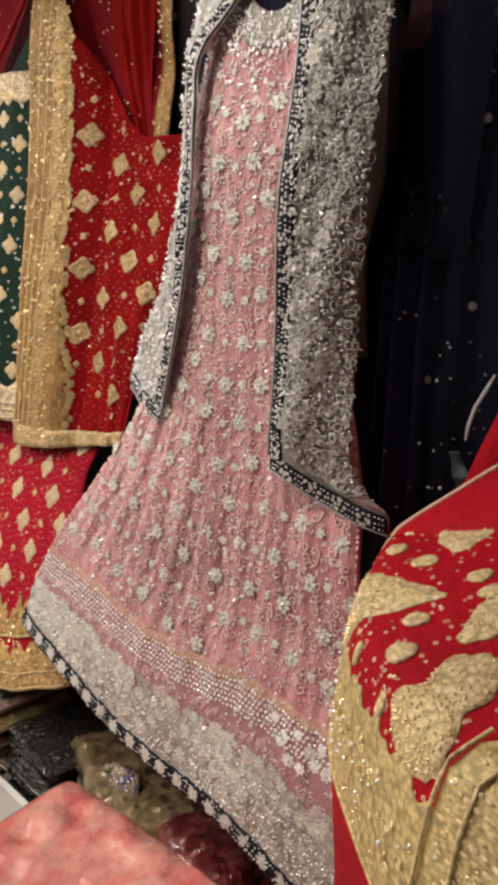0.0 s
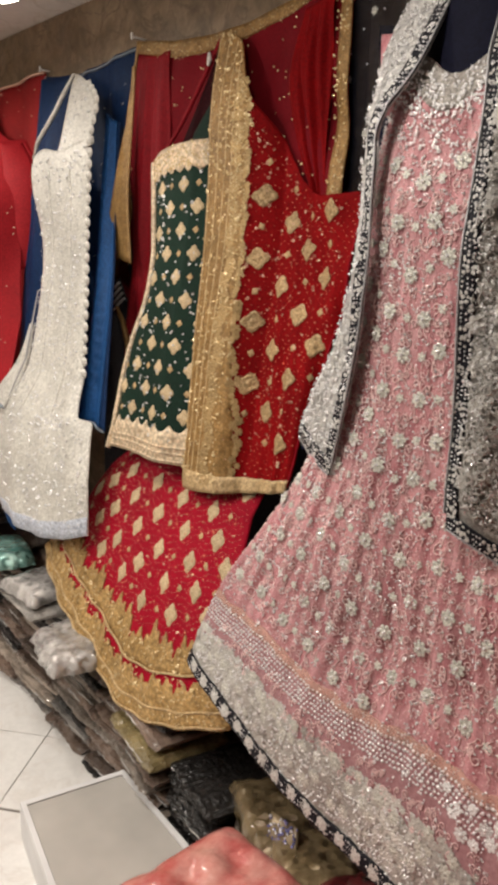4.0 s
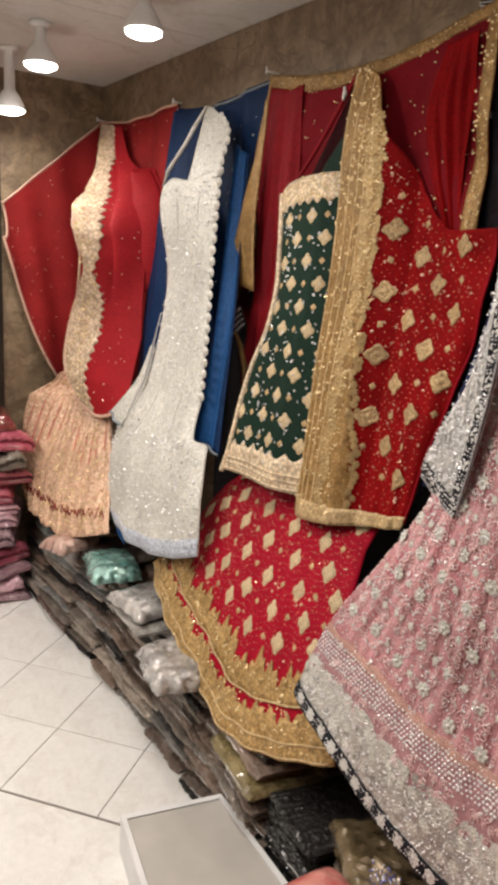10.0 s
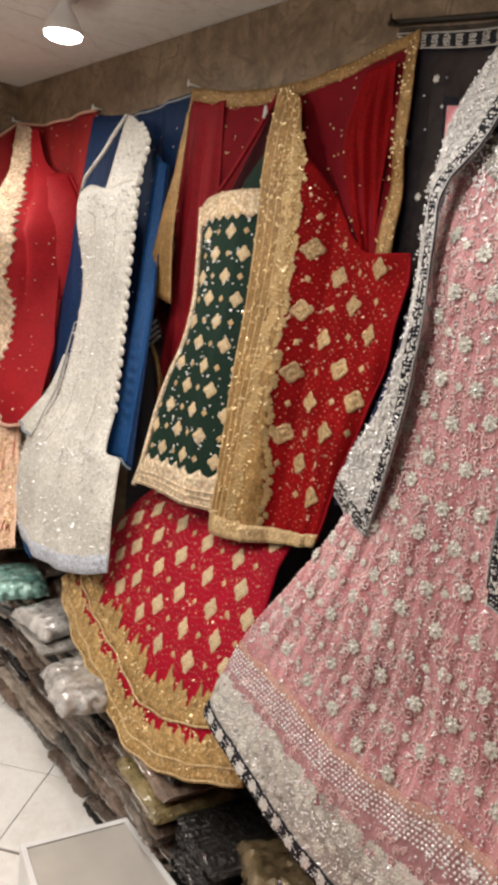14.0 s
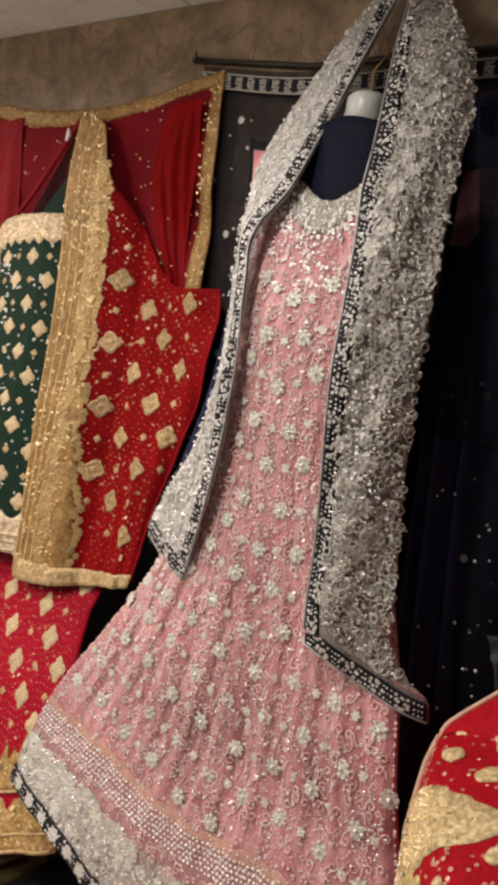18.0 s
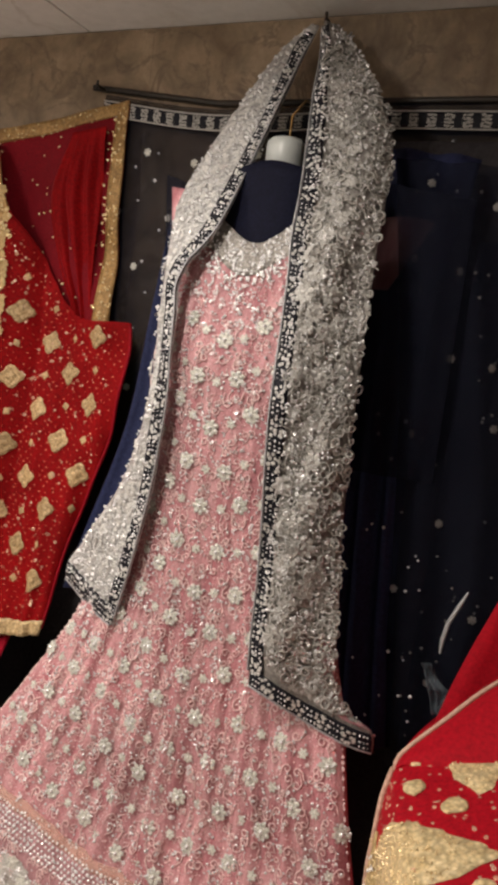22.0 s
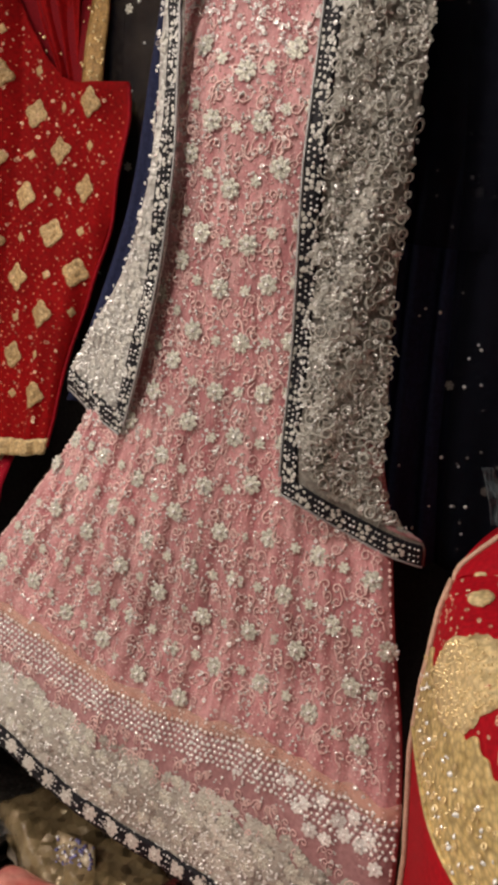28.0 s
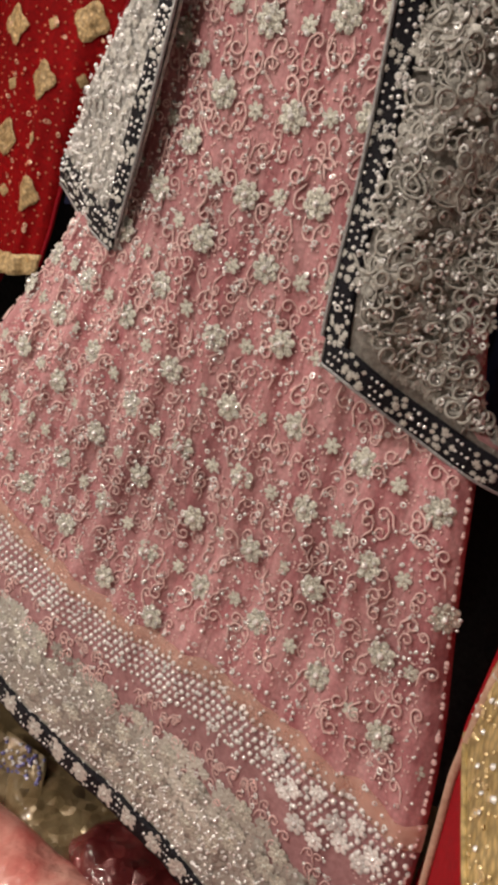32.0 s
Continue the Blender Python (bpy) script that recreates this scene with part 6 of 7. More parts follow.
rt = thing("red_tunic", "red long-sleeved tunic with a gold scalloped front on a bust", "tunic")
fl, fr = table((2.24, 1.385), (2.0, 1.27), (1.89, 1.20), (1.82, 1.10), (1.74, 1.03), (1.63, 1.06), (1.44, 1.10), (1.1, 1.08), (0.94, 1.12)), table((2.24, 1.39), (1.9, 1.36), (1.3, 1.27), (1.05, 1.15), (0.94, 1.12))
red_t = Cloth([(-3.63, 2.225), (-3.42, 2.19)], [(-3.19, 0.985), (-3.02, 0.955), (-2.775, 1.02)],
              [(-3.63, 2.225), (-3.44, 2.01), (-3.385, 1.895), (-3.26, 1.82), (-3.10, 1.745), (-3.08, 1.68), (-3.085, 1.61), (-3.16, 1.5), (-3.26, 1.37), (-3.32, 1.2), (-3.29, 1.10), (-3.19, 0.985)],
              [(-3.42, 2.19), (-3.31, 2.055), (-3.15, 1.97), (-3.06, 1.87), (-3.01, 1.77), (-2.98, 1.55), (-2.945, 1.36), (-2.90, 1.25), (-2.82, 1.09), (-2.775, 1.02)],
              lambda x, z, u, v: fl(z) + (fr(z) - fl(z)) * u**1.5 - 0.02 * np.exp(-((u - 0.75) / 0.12) ** 2) * np.clip((z - 1.45) / 0.1, 0, 1) * np.clip((2.0 - z) / 0.1, 0, 1) + 0.012 * np.exp(-((u - 0.58) / 0.05) ** 2) * np.clip((z - 1.4) / 0.1, 0, 1))
cloth_part("tunic_front", red_t, M_SCARLET, rt, nu=60, nv=110)
flame = lambda v: 0.055 * (1 - np.abs(2 * ((v * 36 + 0.6 * np.sin(9 * v)) % 1.0) - 1)) ** 1.3
bust = table((0.0, 0.82), (0.12, 0.70), (0.20, 0.56), (0.30, 0.60), (0.46, 0.60), (0.52, 0.50), (0.57, 0.38), (0.61, 0.50), (0.67, 0.60), (0.76, 0.62), (0.87, 0.50), (1.0, 0.44))
cloth_part("gold_front", red_t, M_FRONTGOLD, rt, "pale gold embroidered front with flame points", u0=lambda v: 0.10 * np.exp(-((v - 0.57) / 0.05) ** 2), u1=lambda v: bust(v) - 0.12 + flame(v), nu=14, nv=440, off=0.004)
put("hem_edge", mesh_of("hem_edge", *tube(red_t.at(np.linspace(0, 1, 30), np.ones(30), np.full(30, 0.002)), 0.008, 5, False), M_SWAGEDGE), rt, "pale hem edge")
put("front_edge", mesh_of("front_edge", *tube(red_t.at(np.zeros(60), np.linspace(0.3, 1, 60), np.full(60, 0.002)), 0.006, 5, False), M_SWAGEDGE), rt, "pale front edge")
sl = curve_fn([(-3.14, 1.365, 1.985), (-3.05, 1.35, 1.87), (-3.015, 1.33, 1.7), (-3.0, 1.33, 1.49)])
sleeve_c = Round(lambda u, v: tuple(sl(v)[..., k] + (0.018 + 0.036 * np.sin(np.pi * np.clip(v * 0.8 + 0.12, 0, 1))) * (np.cos(2 * np.pi * u) * (1.0, 0.75, 0.0)[k] + np.sin(2 * np.pi * u) * (0.0, 0.0, 0.35)[k]) + (np.sin(2 * np.pi * u) * 0.045 if k == 1 else 0.0) for k in range(3)))
cloth_part("sleeve", sleeve_c, M_SCARLET, rt, "red long sleeve", nu=24, nv=30)
sequins("spangle_work", red_t, 110, 0.0052, M_GOLDBEAD, rt, (0.0, 0.42), (0.02, 0.97), 0.007, 0.35, tpl=GLINT_SPANGLE)
sequins("sequin_work", red_t, 180, 0.004, M_GOLDBEAD, rt, (0.0, 0.36), (0.02, 0.97), 0.006, 0.4)
sequins("sequin_work", red_t, 40, 0.003, M_SEQ, rt, (0.45, 0.95), (0.15, 0.97), 0.003)

ps = thing("peach_skirt", "flared peach gold sequined skirt with a red zigzag line", "skirt")
p_y, p_l = table((1.12, 1.22), (0.94, 1.14), (0.6, 0.99), (0.35, 0.95)), table((1.1, 1.15), (1.02, 1.10), (0.95, 0.99), (0.81, 0.965), (0.6, 0.945), (0.4, 0.94))
peach_c = Cloth([(-3.55, 1.05), (-3.48, 1.095), (-3.3, 1.12), (-3.02, 1.05)], [(-3.57, 0.52), (-3.45, 0.435), (-3.17, 0.42), (-2.91, 0.47), (-2.64, 0.57)], [(-3.55, 1.05), (-3.635, 0.95), (-3.675, 0.8), (-3.66, 0.65), (-3.57, 0.52)], [(-3.02, 1.05), (-2.97, 0.93), (-2.80, 0.75), (-2.64, 0.57)],
                lambda x, z, u, v: p_y(z) + (p_l(z) - p_y(z)) * np.clip(1 - u / 0.4, 0, 1) ** 1.5 + (0.017 - 0.006 * v) * np.sin(2 * np.pi * 15 * u) * np.clip(1.0 - 1.5 * v, 0.06, 1) + 0.008 * np.sin(2 * np.pi * 6 * u + 4 * v) * v + 0.004 * np.sin(2 * np.pi * 19 * u + 9 * v) * np.clip(3 * v - 1.8, 0, 1) + roll(u, 0.03, 8))
cloth_part("skirt_front", peach_c, M_PEACHSEQ, ps, nu=130, nv=50)
q = np.linspace(0.02, 0.98, 74)
zig = np.stack([q, 0.83 + 0.03 * q + np.where(np.arange(74) % 2, 0.024, -0.024) + rng.normal(0, 0.008, 74)], 0)
put("zigzag", mesh_of("zigzag", *tube(peach_c.at(zig[0], zig[1], np.full(74, 0.004)), 0.0024, 4, False), M_RED), ps, "red zigzag braid")
for k in range(15):
    q = np.linspace(0.01, 0.48 + 0.10 * math.sin(7 * k), 14)
    put("pleat_line", mesh_of("pleat_line", *tube(peach_c.at(np.full(14, (k + 0.25) / 15) + 0.004 * np.sin(9 * q), q, np.full(14, 0.001)), 0.0048, 4), M_PLEAT), ps, "rose line in a pleat")
sequins("spangle_work", peach_c, 260, 0.0052, M_GOLDBEAD, ps, (0.02, 0.98), (0.02, 0.98), 0.006, 0.35, tpl=GLINT_SPANGLE)
sequins("sequin_work", peach_c, 420, 0.0045, M_GOLDBEAD, ps, (0.02, 0.98), (0.02, 0.98), 0.003, 0.45)

# pins along the wall
for px, py, pz in ((-3.74, 1.41, 2.26), (-2.955, 1.41, 2.235), (-2.285, 1.40, 2.235), (-1.445, 1.405, 2.275), (-0.885, 1.40, 2.392)):
    pin = thing("wall_pin", "small wall pin that holds up a scarf", "pin", "wall pins", (px, py, pz))
    put("pin_body", mesh_of("pin_body", *tube([(0, WALL_Y - py + 0.01, 0), (0, 0.0, 0.0), (0, -0.010, 0.002)], 0.004, 8), M_DARK if px > -2 else M_PLAST), pin)
    put("pin_head", mesh_of("pin_head", *tube([(0, -0.010, -0.008), (0, -0.010, 0.012)], 0.006, 8), M_DARK if px > -2 else M_PLAST), pin)
rail = tagged(put("hanging_rail", mesh_of("hanging_rail", *tube([(-1.48, 1.430, 2.283), (-1.13, 1.430, 2.24), (-0.4, 1.430, 2.238), (0.7, 1.430, 2.24)], 0.007, 8, False), M_DARK)), "dark thin rail fixed along the wall", "rail")

# ---------------------------------------------------------------- red and gold skirt close by
rg = thing("red_gold_skirt", "red skirt with large pale gold motifs and a broad gold panel", "skirt")
rr = table((0.0, 0.05), (0.10, 0.12), (0.18, 0.22), (0.24, 0.33), (0.27, 0.40), (0.29, 0.455), (0.305, 0.50), (0.318, 0.528), (0.36, 0.538), (0.44, 0.545), (0.54, 0.542), (0.7, 0.521), (1.0, 0.508))


def cone(u, v):
    a = np.radians(150 + 150 * u)
    r = rr(v) * (1 + 0.012 * np.sin(34 * u) * v)
    return 0.083 + r * np.cos(a), 1.016 + r * np.sin(a), 1.44 - 1.05 * v


rg_c = Round(cone)
cloth_part("skirt_front", rg_c, M_CRIMSON, rg, nu=110, nv=150)

# motifs of the red and gold skirt
def blob(name, outline, parent, label, beads):
    """An embroidered patch with a jagged outline given in the skirt's u, v; it follows the skirt."""
    o = np.array(outline + outline[:1])
    p = curve_fn(o)(np.linspace(0, 1, 61))[:-1]
    c = p.mean(0)
    k = 1 + 0.02 * np.sin(np.arange(60) * 2.1) + 0.02 * np.sin(np.arange(60) * 4.7 + 1)
    v, f = [], []
    for r, off in ((1.0, 0.0008), (0.97, 0.003), (0.75, 0.004), (0.5, 0.004), (0.25, 0.004)):
        q = c + (p - c) * (k[:, None] if r > 0.7 else 1) * r
        v += list(rg_c.at(q[:, 0], q[:, 1], np.full(60, off)))
    v += list(rg_c.at(c[:1], c[1:], np.full(1, 0.004)))
    for m in range(4):
        f += [(m * 60 + i, m * 60 + (i + 1) % 60, m * 60 + 60 + (i + 1) % 60, m * 60 + 60 + i) for i in range(60)]
    f += [(240 + i, 240 + (i + 1) % 60, 300) for i in range(60)]
    ob = put(name, mesh_of(name, v, f, M_CREAM), parent, label)
    if beads:
        a, r = rng.integers(0, 60, beads), np.sqrt(rng.random(beads)) * 0.93
        q = c + (p[a] - c) * r[:, None]
        strew("leaf_beadwork", BEAD, rg_c.at(q[:, 0], q[:, 1], np.full(beads, 0.004)), rg_c.frames(q[:, 0], q[:, 1]), 0.0017 * rng.uniform(0.6, 1.4, beads), M_GOLDBEAD, ob, "gold beads", 0.3)
    return ob


blob("leaf_motif", [(0.28, 0.288), (0.247, 0.290), (0.168, 0.295), (0.125, 0.295), (0.132, 0.28), (0.22, 0.262), (0.257, 0.26), (0.302, 0.27), (0.322, 0.277)], rg, "pale gold leaf motif", 110)
blob("leaf_motif", [(0.30, 0.40), (0.315, 0.345), (0.335, 0.325), (0.353, 0.308), (0.375, 0.298), (0.40, 0.288), (0.418, 0.283), (0.43, 0.288), (0.432, 0.302), (0.43, 0.315), (0.415, 0.345), (0.405, 0.375), (0.36, 0.41)], rg, "long pale gold leaf motif", 300)
blob("leaf_motif", [(0.497, 0.288), (0.487, 0.283), (0.472, 0.278), (0.457, 0.272), (0.455, 0.262), (0.50, 0.262), (0.515, 0.273), (0.508, 0.287)], rg, "pale gold leaf motif", 70)
blob("leaf_motif", [(0.532, 0.33), (0.53, 0.317), (0.535, 0.308), (0.537, 0.3), (0.52, 0.295), (0.525, 0.287), (0.545, 0.280), (0.577, 0.290), (0.582, 0.302), (0.595, 0.31), (0.604, 0.328), (0.592, 0.35), (0.57, 0.358), (0.547, 0.35)], rg, "large pale gold leaf motif", 300)
for uu, vv, a, b in ((0.29, 0.307, 0.014, 0.006), (0.335, 0.291, 0.014, 0.006), (0.40, 0.267, 0.014, 0.006), (0.493, 0.308, 0.012, 0.007), (0.518, 0.345, 0.006, 0.015), (0.45, 0.345, 0.006, 0.015), (0.44, 0.266, 0.012, 0.006), (0.455, 0.297, 0.010, 0.005), (0.235, 0.305, 0.012, 0.004)):
    t = np.linspace(0, 2 * np.pi, 8, endpoint=False)
    blob("small_motif", [(uu + a * math.cos(q) * (1 + 0.15 * math.sin(3 * q + uu * 50)), vv + b * math.sin(q)) for q in t], rg, "small pale gold motif", 0)
up, low = table((0.24, 0.40), (0.30, 0.40), (0.40, 0.375), (0.45, 0.367), (0.50, 0.367), (0.55, 0.36), (0.61, 0.362)), table((0.24, 0.505), (0.61, 0.505))
cloth_part("gold_panel", rg_c, M_PANEL, rg, "gold embroidered panel with a jagged edge", u0=0.262, u1=0.608, v0=lambda u: up(u) + 0.006 * np.sin(130 * u) + 0.004 * np.sin(311 * u), v1=low, nu=120, nv=30, off=0.003)
cloth_part("gold_panel", rg_c, M_PANEL, rg, "broad gold embroidered panel", u0=0.61, u1=0.80, v0=lambda u: np.interp(u, (0.61, 0.64, 0.80), (0.305, 0.285, 0.28)), v1=0.75, nu=30, nv=60, off=0.006)
q = np.linspace(0.27, 0.605, 70)
put("panel_edge_cord", mesh_of("panel_edge_cord", *tube(rg_c.at(q, low(q), np.full(70, 0.004)), 0.003, 6, False), M_PANEL), rg, "gold edge cord")
for uu, vv, n, m, sz in (((0.27, 0.60), (0.40, 0.50), 130, M_GOLDBEAD, 0.0017), ((0.615, 0.78), (0.30, 0.6), 420, M_GOLDBEAD, 0.0024), ((0.27, 0.60), (0.40, 0.50), 60, M_BEAD, 0.0026), ((0.615, 0.78), (0.30, 0.6), 60, M_BEAD, 0.0028)):
    sequins("panel_sequin_work", rg_c, n, sz, m, rg, uu, vv, 0.004, 0.3)
sequins("sequin_work", rg_c, 330, 0.0026, M_SEQ, rg, (0.20, 0.605), (0.255, 0.37), 0.0005, 0.1, tpl=GLINT_SPANGLE)
DASH = [(x * 1.6, y * 0.7, z * 0.5) for x, y, z in BEAD[0]], BEAD[1]
du, dv = np.meshgrid(np.arange(0.618, 0.79, 0.0085), np.arange(0.30, 0.62, 0.0095))
du, dv = (du + 0.00425 * (np.arange(len(du)) % 2)[:, None]).ravel(), dv.ravel()
strew("panel_threadwork", DASH, rg_c.at(du, dv, np.full(len(du), 0.006)), rg_c.frames(du, dv), 0.0042 * rng.uniform(0.7, 1.1, len(du)), M_CREAM, rg, "rows of raised gold stitches", 0.1)
sequins("panel_spangle_work", rg_c, 150, 0.0034, M_GOLDBEAD, rg, (0.615, 0.79), (0.30, 0.62), 0.006, 0.3, tpl=GLINT_SPANGLE)
sequins("panel_spangle_work", rg_c, 90, 0.0034, M_GOLDBEAD, rg, (0.27, 0.60), (0.39, 0.50), 0.006, 0.3, tpl=GLINT_SPANGLE)
for k, (a0, a1) in enumerate(((0.608, 0.609), (0.634, 0.637))):
    q = np.linspace(0.30, 0.8, 60)
    put("gold_cord", mesh_of("gold_cord", *tube(rg_c.at(a0 + (a1 - a0) * (q - 0.30) / 0.5, q, np.full(60, 0.009)), 0.0022, 6, False), M_CREAM), rg, "gold piping cord")
q = np.linspace(1.0, 0.325, 60)
pipe = np.vstack([rg_c.at(np.interp(q, (0.325, 0.42, 1.0), (0.235, 0.275, 0.29)), q, np.full(60, 0.003)), curve_fn([(-0.446, 0.965, 1.098), (-0.442, 0.985, 1.117), (-0.391, 1.03, 1.17), (-0.329, 1.08, 1.23), (-0.23, 1.11, 1.31)])(np.linspace(0, 1, 30))])
put("edge_piping", mesh_of("edge_piping", *tube(pipe, 0.0042, 6, False), M_SWAGEDGE), rg, "pale gold edge piping")
fold_top = pipe[-30:] - np.array([0.0, 0.0, 0.002])
fold_low = rg_c.at(np.linspace(0.235, 0.30, 30), np.linspace(0.318, 0.22, 30), np.full(30, -0.004))
fold_t = np.linspace(0, 1, 9)[:, None, None]
fold_pts = fold_top + (fold_low - fold_top) * fold_t + np.array([0.0, -0.012, 0.004]) * np.sin(np.pi * fold_t)
put("top_fold", mesh_of("top_fold", np.vstack([fold_pts.reshape(-1, 3), fold_pts.reshape(-1, 3) + np.array([0.0, 0.003, -0.003])]),
    [(270 * k + j * 30 + i, 270 * k + j * 30 + i + 1, 270 * k + j * 30 + i + 31, 270 * k + j * 30 + i + 30) for k in range(2) for j in range(8) for i in range(29)], M_CRIMSON), rg, "red fold over the top of the skirt")
flap_c = Cloth([(-0.33, 1.40), (0.1, 1.55)], [(-0.43, 1.06), (0.1, 1.05)], [(-0.33, 1.40), (-0.39, 1.22), (-0.43, 1.06)], [(0.1, 1.55), (0.1, 1.05)], lambda x, z, u, v: 1.12 + 0.01 * np.sin(14 * u))
cloth_part("back_flap", flap_c, M_CRIMSON, rg, "plain red back fold", nu=16, nv=16)


# ---------------------------------------------------------------- folded clothes in clear sleeves along the wall
def folded_mesh(w, d, h, lobes, seed):
    """A folded garment in a clear sleeve: crinkled fold edges at the front, pinched ends, uneven thickness."""
    r = np.random.default_rng(seed)
    prof = []
    for k in range(lobes):
        z0, z1 = h * k / lobes, h * (k + 1) / lobes
        out = r.uniform(-0.010, 0.010)
        for t in (0.0, 0.12, 0.35, 0.55, 0.8, 1.0):
            prof.append((-d / 2 + out + min(0.024, 0.75 * h / lobes) * abs(2 * t - 1) ** 2.2 + (0.003 if t == 0.55 else 0.0), z0 + (z1 - z0) * t))
    prof += [(-d / 2 + 0.04, h), (-d / 2 + 0.09, h * 0.97), (0.0, h), (d / 2 - 0.02, h * 0.97), (d / 2, h * 0.5), (d / 2 - 0.02, 0.0), (-d / 2 + 0.04, 0.0)]
    n, segs = len(prof), 30
    verts, faces = [], []
    waves = [(r.uniform(7, 40), r.uniform(0, 6), r.uniform(-70, 70)) for _ in range(5)]
    p0, p1 = r.uniform(0, 6, 2)
    for i in range(segs + 1):
        t = i / segs
        end = abs(2 * t - 1)
        thick = (0.85 + 0.15 * math.sin(5 * t + p0) * math.cos(3 * t + p1)) * (1 - 0.45 * end ** 8)
        for y, z in prof:
            near = max(0.0, min(1.0, (-y - d / 2 + 0.12) / 0.08))
            c = sum(abs(math.sin(f * t + p + q * z)) - 0.6 for f, p, q in waves)
            verts.append(((t - 0.5) * w + 0.004 * math.sin(90 * z + p0) * end, y + 0.010 * end ** 8 * near + 0.0024 * c * near * min(1.0, d / 0.35) + 0.005 * math.sin(4 * t + p0), z * thick * (1 + 0.06 * c * near * min(1.0, d / 0.35)) + 0.004 * (z / h) * math.sin(9 * t + p1)))
    for i in range(segs):
        for j in range(n):
            a, b = i * n + j, i * n + (j + 1) % n
            faces.append((a, b, b + n, a + n))
    faces += [tuple(range(n))[::-1], tuple(segs * n + j for j in range(n))]
    return verts, faces


def pouch_mesh(w, d, h, seed, nx=26, ny=22, sharp=6.0, wave=1.0, crease=0.045):
    """A filled clear bag: flat below, a crinkled top with sharp folds, thin welded rims."""
    r = np.random.default_rng(seed)
    X, Y = np.meshgrid(np.linspace(-1, 1, nx + 1), np.linspace(-1, 1, ny + 1))
    dome_z = (1 - np.abs(X) ** sharp) * (1 - np.abs(Y) ** sharp)
    z = dome_z * (0.86 + 0.10 * np.cos(1.3 * X + r.uniform(-1, 1)) * np.cos(1.1 * Y))
    for k in range(9):
        a, f, p = r.uniform(0, 3.14), r.uniform(3, 13), r.uniform(0, 6)
        z = z + crease * dome_z * (np.abs(np.sin(f * (X * math.cos(a) + Y * math.sin(a)) + p + 0.6 * np.sin(3 * Y + p))) - 0.6)
    wx = 1 + wave * 0.03 * np.sin(5 * Y + r.uniform(0, 6)) + wave * 0.02 * np.sin(13 * Y)
    wy = 1 + wave * 0.03 * np.sin(4 * X + r.uniform(0, 6)) + wave * 0.02 * np.sin(11 * X)
    top = np.stack([X * wx * w / 2, Y * wy * d / 2, 0.12 * h + z.clip(0, 2) * h * 0.9], -1).reshape(-1, 3)
    low = top * (0.99, 0.99, 0.0)
    low[:, 2] = 0.10 * h * (1 - dome_z.reshape(-1))
    n, k = len(top), nx + 1
    faces = []
    for j in range(ny):
        for i in range(nx):
            q = j * k + i
            faces += [(q, q + 1, q + k + 1, q + k), (n + q, n + q + k, n + q + k + 1, n + q + 1)]
    for i in range(nx):
        q = ny * k + i
        faces += [(i, n + i, n + i + 1, i + 1), (q, q + 1, n + q + 1, n + q)]
    for j in range(ny):
        a, b = j * k, j * k + nx
        faces += [(a, a + k, n + a + k, n + a), (b, n + b, n + b + k, b + k)]
    return np.vstack([top, low]), faces


NAMES = {"charcoal": "charcoal", "taupe": "taupe brown", "grey": "grey", "brown": "brown", "slate": "slate grey", "teal": "teal", "silver": "silver white", "rose": "pale rose", "magenta": "magenta", "maroon": "maroon", "olive": "olive gold", "beige": "beige gold", "mauve": "mauve", "red": "dark red", "blush": "pale blush"}
SHAPES = {}


def packet(kind, x, y, z, w, d, h, turn=0.0, tilt=0.0, lobes=2, seed=0, group="folded garments", slope=0.0):
    key = (kind, round(w, 2), round(d, 2), round(h, 3), lobes, seed % 5)
    if key not in SHAPES:
        SHAPES[key] = mesh_of("folded_garment", *folded_mesh(w, d, h, lobes, seed % 5), M_PACK[kind], False)
    ob = new("folded_garment", SHAPES[key])
    # Thin pale tube along the front imitates a glint on the sleeve.
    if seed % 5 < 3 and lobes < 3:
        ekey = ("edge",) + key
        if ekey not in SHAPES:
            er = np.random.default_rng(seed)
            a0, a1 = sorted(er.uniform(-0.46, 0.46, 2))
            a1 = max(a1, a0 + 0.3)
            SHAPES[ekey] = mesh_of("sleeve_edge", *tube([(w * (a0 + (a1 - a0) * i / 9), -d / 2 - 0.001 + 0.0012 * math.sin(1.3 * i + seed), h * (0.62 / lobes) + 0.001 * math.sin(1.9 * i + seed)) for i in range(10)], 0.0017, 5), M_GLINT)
        put("sleeve_edge", SHAPES[ekey], ob, "pale line modelled as a glint on the clear sleeve")
    ob.matrix_basis = pose(x, y, z, tilt, slope, turn)
    return tagged(ob, f"{NAMES[kind]} folded garment in a shiny clear sleeve", "garment", group)


def pouch(kind, x, y, z, w, d, h, turn=0.0, seed=0, group="filled clear bags", sharp=10.0):
    t = thing("filled_bag", f"{NAMES[kind]} garment in a crinkled clear plastic bag", "garment", group)
    t.matrix_basis = pose(x, y, z, 0, 0, turn)
    put("filling", mesh_of("filling", *pouch_mesh(w, d, h, seed, 34, 30, sharp, 1.2, 0.015), M_PACK[kind]), t)
    rim = mesh_of("welded_rim", [(-w / 2, -d / 2 + 0.01, 0.10 * h), (-w / 2, d / 2 - 0.01, 0.10 * h), (-w / 2 - 0.02, d / 2 - 0.02, 0.14 * h), (-w / 2 - 0.02, -d / 2 + 0.02, 0.14 * h)], [(0, 1, 2, 3)], M_CLEAR)
    put("welded_rim", rim, t, "clear welded rim")
    return t


